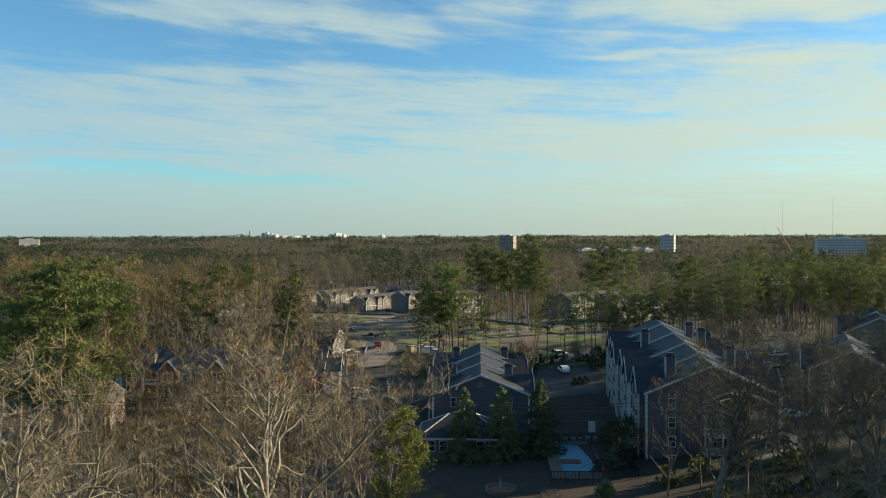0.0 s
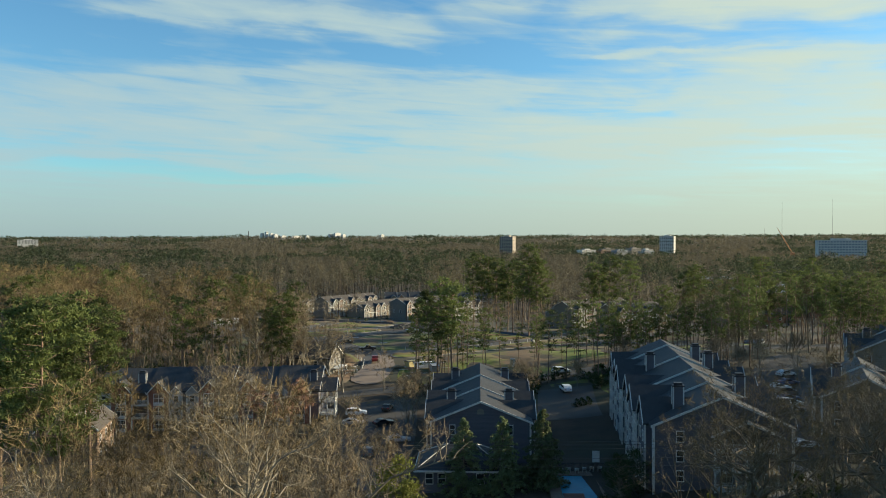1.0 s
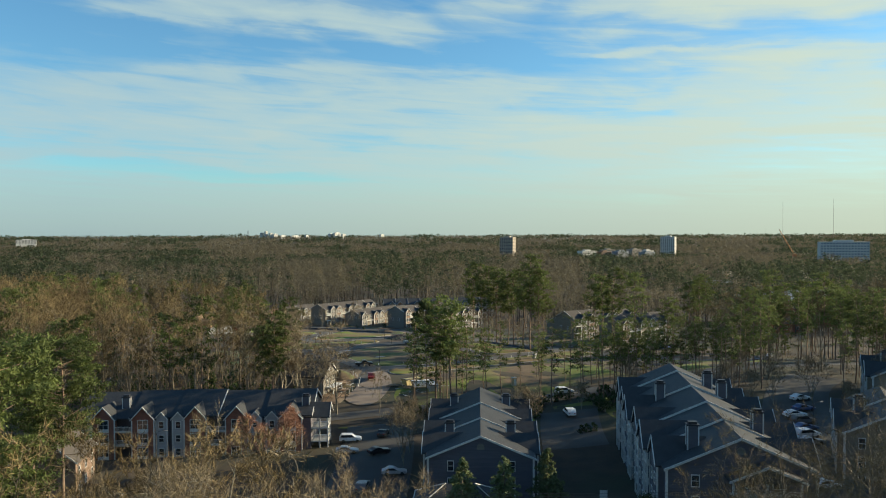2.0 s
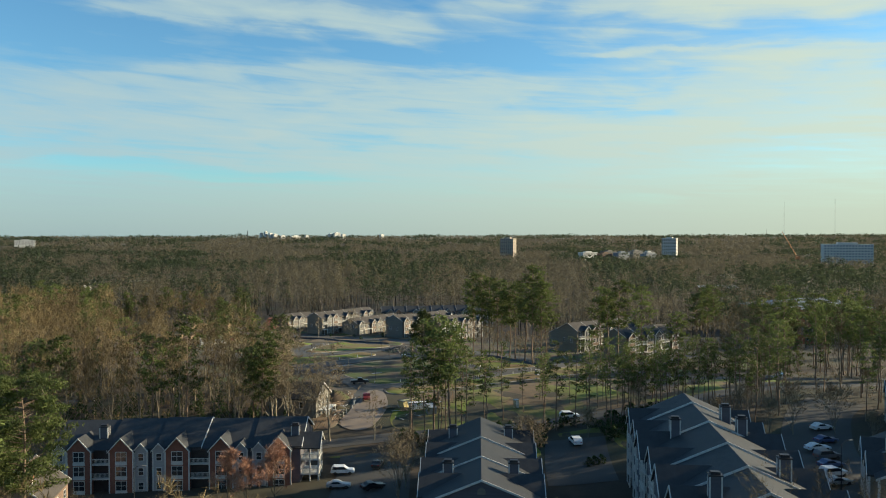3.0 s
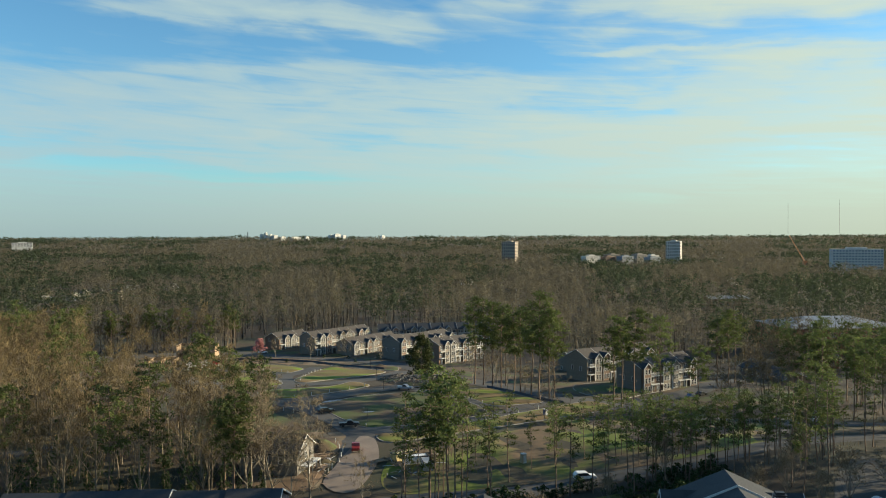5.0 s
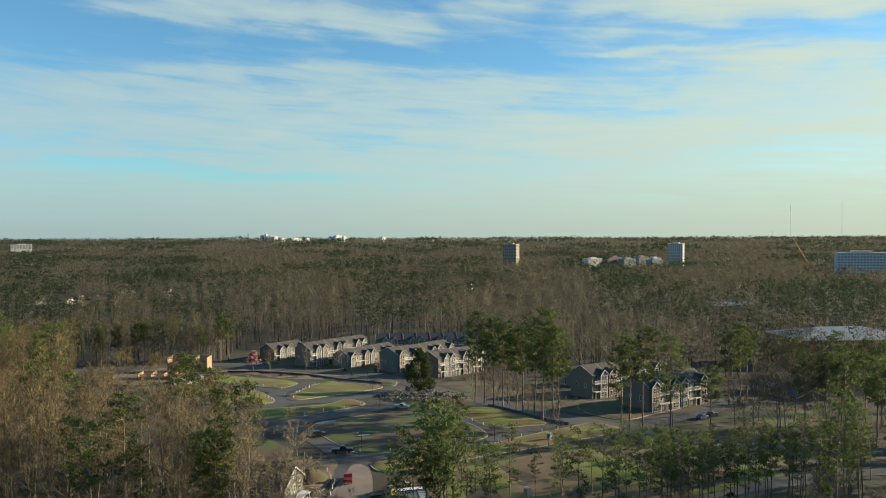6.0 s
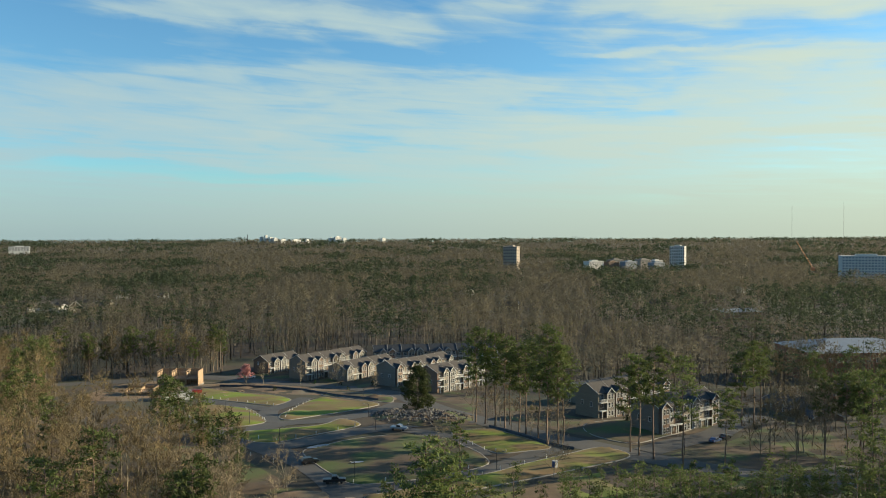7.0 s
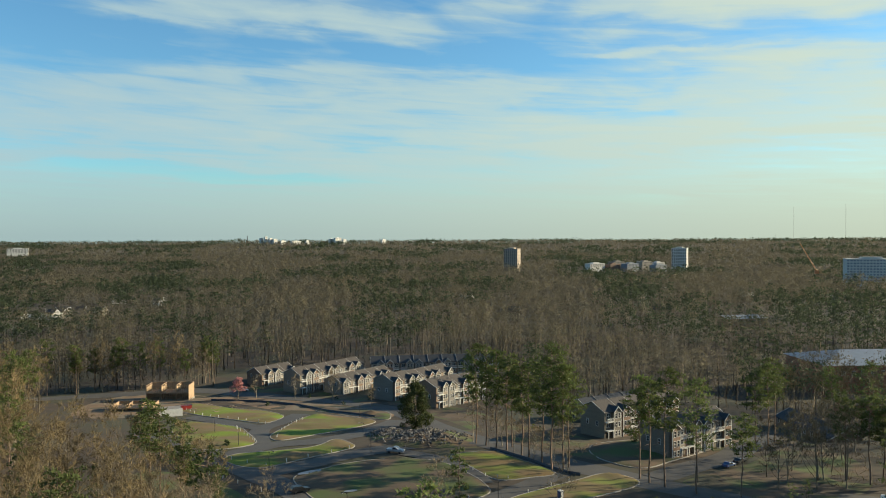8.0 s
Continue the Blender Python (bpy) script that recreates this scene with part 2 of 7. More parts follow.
RUBBER = material("rubber", (0.03, 0.03, 0.03), None, 1, 0.9, 0, 5)

# ---- helpers for shapes ----


def mesh_from(name, verts, faces, mat=None):
    me = bpy.data.meshes.new(name)
    verts, faces = np.asarray(verts, np.float32), np.asarray(faces, np.int32)
    n, k = faces.shape
    me.vertices.add(len(verts))
    me.vertices.foreach_set("co", verts.ravel())
    me.loops.add(n * k)
    me.loops.foreach_set("vertex_index", faces.ravel())
    me.polygons.add(n)
    me.polygons.foreach_set("loop_start", np.arange(0, n * k, k, dtype=np.int32))
    me.update(calc_edges=True)
    if mat:
        me.materials.append(mat)
    return me


def mesh_of(name, bm, mat, smooth=False):
    me = bpy.data.meshes.new(name)
    bm.to_mesh(me)
    bm.free()
    me.materials.append(mat)
    if smooth:
        me.polygons.foreach_set("use_smooth", [True] * len(me.polygons))
    return me


def part(name, bm, mat, parent, label="", m=None):
    """One mesh object under a thing or under a part; bm is a bmesh or a finished mesh."""
    me = mesh_of(name, bm, mat) if isinstance(bm, bmesh.types.BMesh) else bm
    ob = new(name, me)
    ob.parent = parent
    if m is not None:
        ob.matrix_basis = m
    if label:
        tagged(ob, label)
    return ob


def thing(name, m, label, category, group="", kind=""):
    return_ob = new(name)
    return_ob.matrix_basis = m
    return tagged(return_ob, label, category, group, kind)


def box(bm, x0, x1, y0, y1, z0, z1, bevel=0.0):
    m = Matrix.Translation(((x0 + x1) / 2, (y0 + y1) / 2, (z0 + z1) / 2)) @ Matrix.Diagonal((abs(x1 - x0), abs(y1 - y0), abs(z1 - z0), 1))
    made = bmesh.ops.create_cube(bm, size=1, matrix=m)
    if bevel:
        bmesh.ops.bevel(bm, geom=list({e for v in made["verts"] for e in v.link_edges}), offset=bevel, segments=1, affect="EDGES")
    return bm


def prism(bm, ring, a, b, axis="y"):
    """A closed outline (u, z) drawn out from a to b along y (u is x) or along x (u is y)."""
    def at(u, z, w):
        return (u, w, z) if axis == "y" else (w, u, z)
    lo = [bm.verts.new(at(u, z, a)) for u, z in ring]
    hi = [bm.verts.new(at(u, z, b)) for u, z in ring]
    fs = [bm.faces.new(lo), bm.faces.new(hi[::-1])]
    for i in range(len(ring)):
        j = (i + 1) % len(ring)
        fs.append(bm.faces.new((lo[j], lo[i], hi[i], hi[j])))
    bmesh.ops.recalc_face_normals(bm, faces=fs)
    return bm


def gable_roof(bm, c, half, eave, ridge, a, b, over=0.45, thick=0.22, axis="y"):
    """Two slopes with thickness, overhanging the eaves."""
    s = (ridge - eave) / half
    e = eave - over * s
    prism(bm, [(c, ridge), (c - half - over, e), (c - half - over, e + thick), (c, ridge + thick), (c + half + over, e + thick), (c + half + over, e)], a, b, axis)
    return bm


def rake(bm, c, half, eave, ridge, at_, over=0.45, deep=0.32, out=0.06, axis="y", lift=0.03):
    """The white board along a gable's sloping edge."""
    s = (ridge - eave) / half
    e = eave - over * s
    prism(bm, [(c, ridge + 0.22 + lift - deep), (c - half - over, e + 0.22 + lift - deep), (c - half - over, e + 0.22 + lift), (c, ridge + 0.22 + lift),
               (c + half + over, e + 0.22 + lift), (c + half + over, e + 0.22 + lift - deep)], at_ - out, at_ + out, axis)
    return bm


def plate(bm, xs, zs, solid, y0, y1):
    """A pierced board in one piece: cells of a grid of columns xs and rows zs, kept where solid(i, j), from y0 to y1."""
    made = {}

    def corner(i, j, y):
        if (i, j, y) not in made:
            made[i, j, y] = bm.verts.new((xs[i], y, zs[j]))
        return made[i, j, y]
    full = {(i, j) for i in range(len(xs) - 1) for j in range(len(zs) - 1) if solid(i, j)}
    for i, j in full:
        q = [(i, j), (i + 1, j), (i + 1, j + 1), (i, j + 1)]
        bm.faces.new([corner(a, b, y0) for a, b in q])
        bm.faces.new([corner(a, b, y1) for a, b in q[::-1]])
        for k, side in enumerate(((i, j - 1), (i + 1, j), (i, j + 1), (i - 1, j))):
            if side not in full:
                (a, b), (c, d) = q[k], q[(k + 1) % 4]
                bm.faces.new([corner(c, d, y0), corner(a, b, y0), corner(a, b, y1), corner(c, d, y1)])
    return bm


def rail_plate(bm, x0, x1, z, y0, y1, gap=0.24, tall=1.05):
    """A railing in one piece: two rails and the balusters between them."""
    n = max(3, int((x1 - x0) / gap))
    xs = []
    for i in range(n + 1):
        x = x0 + (x1 - x0 - 0.06) * i / n
        xs += [x, x + 0.06]
    return plate(bm, xs, [z + 0.08, z + 0.16, z + tall - 0.1, z + tall], lambda i, j: j != 1 or i % 2 == 0, y0, y1)


def tube(bm, p, q, r0, r1, sides=6, cap=True):
    p, q = Vector(p), Vector(q)
    d = q - p
    m = Matrix.Translation((p + q) / 2) @ d.to_track_quat("Z", "Y").to_matrix().to_4x4()
    bmesh.ops.create_cone(bm, cap_ends=cap, segments=sides, radius1=r0, radius2=r1, depth=d.length, matrix=m)
    return bm


def smoothstep(a, b, v):
    v = min(1.0, max(0.0, (v - a) / (b - a)))
    return v * v * (3 - 2 * v)


GY = [0, 120, 180, 215, 241, 300, 330, 360, 440, 520, 700, 1000, 1500, 2000, 3000, 4500, 5500]
GZ = [2, -0.5, -0.3, 1.0, 2.2, 0.6, 0.2, -2, -6.8, -7, -6, -11, -20, -20, -8, 9, 13]


def height(x, y):
    """The lie of the land."""
    w = 1 - smoothstep(200, 290, y)
    far = smoothstep(900, 2500, math.hypot(x, y))
    hills = (noise.noise((x / 900, y / 900, 3.0)) * 7 + noise.noise((x / 350, y / 350, 8.0)) * 4) * far
    return float(np.interp(y, GY, GZ)) + (0.055 * 70 * math.tanh(x / 70) + 0.09 * min(max(x - 25, 0), 45)) * w + hills

# ---- ground ----


def grid_lines():
    near = [i * 4.0 for i in range(-20, 141)]
    y = near + [560 + 5440 * (i / 46) ** 1.6 for i in range(1, 47)]
    xs = [4.0 * i for i in range(0, 66)]
    xs += [260 + 3800 * (i / 40) ** 1.7 for i in range(1, 41)]
    xs = sorted(set([-v for v in xs] + xs))
    return xs, [-1500, -800, -400, -200] + y


def build_ground():
    xs, ys = grid_lines()
    verts = [(x, y, height(x, y)) for y in ys for x in xs]
    w = len(xs)
    faces = [(j * w + i, j * w + i + 1, (j + 1) * w + i + 1, (j + 1) * w + i) for j in range(len(ys) - 1) for i in range(w - 1)]
    me = mesh_from("ground", verts, faces, GROUND)
    me.polygons.foreach_set("use_smooth", [True] * len(faces))
    tagged(new("ground", me), "brown leaf-littered woodland ground with patches of grass", "ground", kind="structure")


build_ground()


def ribbon(name, line, width, mat, lift, label, category, step=3.0):
    """A road that follows the land along a smoothed line of points."""
    pts = smooth_line(line, step)
    verts, faces = [], []
    for i, p in enumerate(pts):
        d = (pts[min(i + 1, len(pts) - 1)] - pts[max(i - 1, 0)]).normalized()
        n = Vector((-d.y, d.x))
        for k in range(5):
            q = p + n * width * (k / 4 - 0.5)
            verts.append((q.x, q.y, height(q.x, q.y) + lift + 0.03 * (1 - abs(k - 2) / 2)))
    for i in range(len(pts) - 1):
        for k in range(4):
            a = i * 5 + k
            faces.append((a + 1, a, a + 5, a + 6))
    return tagged(new(name, mesh_from(name, verts, faces, mat)), label, category, kind="structure")


def smooth_line(line, step=3.0, closed=False):
    """Points along a curve through the given ones."""
    p = [Vector(q) for q in line]
    n = len(p)
    out = []
    for i in range(n if closed else n - 1):
        a, b, c, d = (p[(i + k) % n] if closed else p[min(max(i + k, 0), n - 1)] for k in (-1, 0, 1, 2))
        m = max(2, int((c - b).length / step))
        for j in range(m):
            u = j / m
            out.append(0.5 * (2 * b + (c - a) * u + (2 * a - 5 * b + 4 * c - d) * u * u + (3 * b - a - 3 * c + d) * u ** 3))
    if not closed:
        out.append(p[-1])
    return out


def inside(x, y, ring):
    hit_, j = False, len(ring) - 1
    for i in range(len(ring)):
        (xi, yi), (xj, yj) = ring[i], ring[j]
        if (yi > y) != (yj > y) and x < (xj - xi) * (y - yi) / (yj - yi) + xi:
            hit_ = not hit_
        j = i
    return hit_


def island(line, mat, label, lift=0.14, kerb=True, mound=0.0, name="lawn", rounded=True):
    """A planted patch: a raised sheet that follows the land, with a concrete kerb round it."""
    ring = [tuple(p) for p in (smooth_line(line, 2.0, True) if rounded else line)]
    bm = bmesh.new()
    outer = [bm.verts.new((x, y, 0)) for x, y in ring]
    bm.faces.new(outer)
    bmesh.ops.triangulate(bm, faces=bm.faces[:])
    for _ in range(2):
        bmesh.ops.subdivide_edges(bm, edges=[e for e in bm.edges if e.calc_length() > 3.0], cuts=1)
        bmesh.ops.triangulate(bm, faces=bm.faces[:])
    for v in bm.verts:
        bulge = 0.0 if v.is_boundary or name == "pavement" else mound + 0.55 * noise.noise((v.co.x / 7, v.co.y / 7, 2.0))
        v.co.z = height(v.co.x, v.co.y) + lift + bulge
    bmesh.ops.recalc_face_normals(bm, faces=bm.faces[:])
    if sum(f.normal.z for f in bm.faces) < 0:
        bmesh.ops.reverse_faces(bm, faces=bm.faces[:])
    ob = tagged(new(name, mesh_of(name, bm, mat, True)), label, "lawn" if name == "lawn" else "ground", kind="structure")
    if kerb:
        verts, faces = [], []
        n = len(ring)
        for i, (x, y) in enumerate(ring):
            a, b = Vector(ring[i - 1]), Vector(ring[(i + 1) % n])
            d = (b - a).normalized()
            nrm = Vector((d.y, -d.x)) * (1 if sum(ring[k - 1][0] * ring[k][1] - ring[k][0] * ring[k - 1][1] for k in range(n)) > 0 else -1)
            h = height(x, y)
            for off, z in ((-0.1, h), (-0.1, h + lift + 0.05), (0.25, h + lift + 0.05), (0.30, h - 0.05)):
                verts.append((x + nrm.x * off, y + nrm.y * off, z))
        for i in range(n):
            j = (i + 1) % n
            for k in range(3):
                faces.append((i * 4 + k, i * 4 + k + 1, j * 4 + k + 1, j * 4 + k))
        tagged(new("kerb", mesh_from("kerb", verts, faces, CONCRETE)), "pale concrete kerb round a planted patch", "kerb", kind="structure")
    return ob


# the road past the new houses, the streets of the building site, the lane and the car parks
ribbon("road", [(-220, 420), (-153, 444), (-116, 455), (-77, 440), (-43, 423), (-18, 401), (0, 363), (14, 338), (30, 317), (48, 299), (66, 281), (88, 262), (125, 248), (190, 240)], 11, ROAD, 0.06, "grey asphalt road between the site and the new houses", "road")
SITE = [
    ([(-19, 226), (-20, 245), (-23, 262), (-34, 282), (-47, 297), (-61, 313), (-74, 326), (-86, 340), (-100, 352)], 9),
    ([(-22, 259), (-8, 262), (8, 270), (19, 281), (30, 294), (40, 306)], 7),
    ([(-62, 318), (-52, 332), (-38, 338), (-24, 354), (-14, 377)], 9),
    ([(-50, 298), (-38, 308), (-25, 320), (-8, 330)], 8.5),
    ([(-56, 334), (-60, 348), (-62, 362), (-58, 374), (-54, 392)], 7),
    ([(-62, 362), (-78, 374), (-96, 386)], 7),
    ([(13, 290), (10, 302), (2, 314), (-10, 322)], 6),
    ([(60, 294), (72, 304), (86, 314), (96, 326), (112, 344)], 9),
]
for i, (line, width) in enumerate(SITE):
    ribbon("street", line, width, ROAD, 0.075 + 0.012 * i, "grey asphalt street of a half-built estate", "road")
ribbon("lane", [(-60, 196), (-30, 203), (-6, 207), (14, 208), (29, 211), (47, 213), (64, 217), (84, 226), (120, 232)], 6.5, ROAD, 0.06, "grey asphalt lane at the edge of the pines", "road")
ribbon("car_park", [(-14, 118), (-13, 150), (-13, 178), (-14, 195)], 15, ASPHALT, 0.06, "dark asphalt car park between apartment houses", "car park")
ribbon("car_park", [(27, 168), (28, 180), (30, 196)], 13, ASPHALT, 0.06, "dark asphalt car park with one white car", "car park")
ribbon("car_park", [(56, 126), (62, 145), (68, 160), (74, 176), (84, 196), (94, 208)], 13, ASPHALT, 0.06, "dark asphalt car park with a row of parked cars", "car park")
ribbon("car_park", [(82, 236), (98, 258), (108, 276)], 14, ASPHALT, 0.085, "asphalt car park among pines", "car park")
ribbon("path", [(45, 112), (51, 115), (54, 120), (52.5, 127), (54, 134)], 1.6, CONCRETE, 0.07, "winding pale concrete footpath beside the apartments", "path", 1.5)

# the turning place, paved in pale concrete
island([(-25, 219), (-24, 229), (-21.8, 242), (-20.6, 254), (-16.5, 251), (-14, 236), (-14.5, 226), (-16.5, 216), (-20, 213)], PAVING, "pale concrete turning place of a building site", 0.14, False, 0, "pavement")

ISLANDS = [
    ([(-62.4, 316), (-60, 321), (-47, 325), (-37.5, 330), (-33.5, 341), (-29.5, 338), (-25.5, 330), (-28, 325), (-38.5, 315.5), (-48, 306.6), (-54.7, 307), (-60.6, 312)], GRASS),
    ([(-92, 356), (-81, 338), (-74, 327), (-65, 327), (-58, 335), (-65, 353), (-72, 365), (-89, 375), (-95, 371)], GRASS),
    ([(-104, 401), (-94, 391), (-77, 380), (-64, 373), (-60, 381), (-60.5, 389), (-70, 400), (-88, 409), (-104, 421), (-108, 415)], GRASS),
    ([(-56, 349), (-54.5, 364), (-51.5, 382), (-47, 390), (-36, 386), (-26.5, 380), (-23, 373), (-31, 361), (-41, 350), (-50, 340), (-53.5, 341)], GRASS),
    ([(-49, 399), (-41, 407), (-21.4, 397), (-18, 385), (-20.5, 379), (-37, 393)], SOIL),
    ([(-38, 296), (-31.4, 281), (-24.4, 269.5), (-20.5, 264.5), (-15.7, 264), (-3, 268), (9, 275.5), (14.3, 282), (13.5, 289.5), (10.5, 297.5), (3, 310), (-4, 314), (-13, 315), (-24, 311), (-32, 304)], SOIL),
    ([(5, 318), (17, 323), (22, 317.5), (33.5, 300), (25, 295), (19.5, 293), (15.8, 295), (10.5, 306)], GRASS),
    ([(-16, 254), (-9.7, 258), (13.6, 272), (23.5, 281), (37.6, 292), (48, 299), (54, 289), (35, 274), (13, 260), (-1, 252), (-12, 247)], GRASS),
    ([(58, 304), (70, 312), (80, 320), (92, 332), (88, 340), (66, 338), (50, 330), (48, 316)], SOIL),
]
for line, mat in ISLANDS:
    island(line, mat, "patchy green and brown grass plot with a pale kerb" if mat is GRASS else "bare brown soil plot with a pale kerb", mound=0.3)
# the rough strip under the pines, and the plot west of the turning place
island([(-10, 213), (20, 213), (60, 220), (96, 236), (80, 262), (56, 276), (36, 268), (12, 252), (-8, 244)], STRAW, "thin grass and pine straw under tall pines", 0.04, False, 0.0, "rough_grass")
island([(-44, 224), (-27, 216), (-26, 232), (-24, 246), (-26, 258), (-38, 256)], EARTH, "churned red-brown soil of a building plot", 0.05, False, 0.3, "bare_plot")
island([(-66, 300), (-52, 286), (-38, 268), (-30, 262), (-46, 258), (-70, 272), (-84, 300)], SOIL, "bare brown soil beside a new street", 0.05, False, 0.2, "bare_plot")

island([(-142, 388), (-128, 384), (-112, 388), (-99, 392), (-106, 406), (-110, 416), (-104, 428), (-98, 436), (-110, 443), (-128, 446), (-146, 440), (-150, 410)], EARTH, "churned tan earth of a building yard", 0.05, False, 0.1, "bare_plot")
island([(-103, 429), (-88, 421), (-68, 403.5), (-51, 399.5), (-34, 387), (-24, 380), (-17, 386), (-21, 398), (-46, 417), (-78, 434), (-100, 443)], EARTH, "strip of red-brown earth between a silt fence and the road", 0.035, False, 0.05, "bare_plot")
# straw and lawns round the new houses, and the shrub bed behind the apartments
for ring in ([(-90, 452), (-70, 442), (-52, 430), (-36, 420), (-26, 412), (-14, 420), (-24, 436), (-44, 452), (-66, 466), (-86, 474)],
             [(-10, 398), (4, 376), (16, 352), (24, 356), (22, 380), (12, 402), (0, 412)],
             [(22, 346), (36, 324), (50, 310), (58, 312), (58, 326), (48, 344), (34, 366), (24, 366)],
             [(56, 306), (64, 302), (74, 310), (86, 321), (98, 332), (106, 344), (98, 350), (84, 340), (68, 326)],
             [(66, 288), (80, 276), (96, 272), (112, 284), (122, 306), (118, 330), (104, 322), (88, 306), (72, 296)]):
    island(ring, SOIL, "brown pine-straw beds and thin lawn round new houses", 0.03, False, 0.05, "planting_bed")
island([(-24, 194), (-8, 196), (8, 199), (24, 201), (44, 203), (58, 206), (64, 200), (58, 184), (40, 184), (36, 198), (22, 197), (20, 186), (-4, 190)], STRAW, "brown straw bed behind the apartments", 0.02, False, 0.05, "planting_bed")

# ---- trees ----


def tubes(segs, sides=4):
    """Tapered tubes along many short stretches, as plain arrays."""
    s = np.array(segs, float)
    p, q, ra, rb = s[:, 0:3], s[:, 3:6], s[:, 6], s[:, 7]
    d = q - p
    d /= np.linalg.norm(d, axis=1)[:, None] + 1e-9
    up = np.where(np.abs(d[:, 2:3]) > 0.9, np.array([[1.0, 0, 0]]), np.array([[0, 0, 1.0]]))
    u = np.cross(d, up)
    u /= np.linalg.norm(u, axis=1)[:, None]
    v = np.cross(d, u)
    a = np.arange(sides) * 2 * np.pi / sides
    ring = np.cos(a)[None, :, None] * u[:, None, :] + np.sin(a)[None, :, None] * v[:, None, :]
    lo = p[:, None, :] + ring * ra[:, None, None]
    hi = q[:, None, :] + ring * rb[:, None, None]
    verts = np.concatenate([lo, hi], 1).reshape(-1, 3)
    k = np.arange(sides)
    one = np.stack([k, (k + 1) % sides, sides + (k + 1) % sides, sides + k], 1)
    faces = (np.arange(len(s))[:, None, None] * 2 * sides + one[None]).reshape(-1, 4)
    return verts, faces


def slivers(base, tip, width, rng):
    """Thin three-cornered twigs, one for each base and tip."""
    d = tip - base
    side = np.cross(d, rng.normal(size=d.shape))
    side /= np.linalg.norm(side, axis=1)[:, None] + 1e-9
    w = (side * np.asarray(width)[:, None]) * 0.5
    verts = np.stack([base - w, base + w, tip], 1).reshape(-1, 3)
    return verts, np.arange(len(verts)).reshape(-1, 3)


def fronds(p, out, length, width, rng, rise=0.3, spray=0.7):
    """Twig or needle sprays that lie over the face of a crown, each turned outwards."""
    k = len(p)
    out = out / (np.linalg.norm(out, axis=1)[:, None] + 1e-9)
    d = rng.normal(size=(k, 3)) * spray + np.array([0, 0, rise]) + out * 0.3
    d /= np.linalg.norm(d, axis=1)[:, None]
    side = np.cross(d, out)
    side /= np.linalg.norm(side, axis=1)[:, None] + 1e-9
    w = side * (np.asarray(width) * 0.5)[:, None]
    tip = p + d * np.asarray(length)[:, None]
    verts = np.stack([p - w, p + w, tip], 1).reshape(-1, 3)
    return verts, np.arange(k * 3).reshape(-1, 3)


def unit(v):
    return v / (np.linalg.norm(v) + 1e-9)


def limb(rng, p, d, length, r, depth, segs, twigs, gnarl, up, kids, step):
    """A crooked limb that thins out and forks; the last forks carry twigs."""
    n = max(3, int(length / step))
    for i in range(n):
        d = unit(d + rng.normal(size=3) * gnarl + np.array([0, 0, up]))
        q = p + d * (length / n)
        ra, rb = r * (1 - 0.75 * i / n), r * (1 - 0.75 * (i + 1) / n)
        segs.append((*p, *q, ra, rb, depth))
        if i >= n * 0.2:
            if depth > 0:
                for _ in range(rng.poisson(kids / n)):
                    t = unit(rng.normal(size=3))
                    t = unit(t - d * np.dot(t, d))
                    ang = rng.uniform(0.5, 1.0)
                    limb(rng, q, unit(d * math.cos(ang) + t * math.sin(ang)), length * rng.uniform(0.35, 0.62) * (1.05 - 0.4 * i / n), rb * 0.62, depth - 1, segs, twigs, gnarl * 1.15, up, kids * 0.8, step * 0.75)
            else:
                twigs.append((*q, *d))
        p = q
    twigs.append((*p, *d))


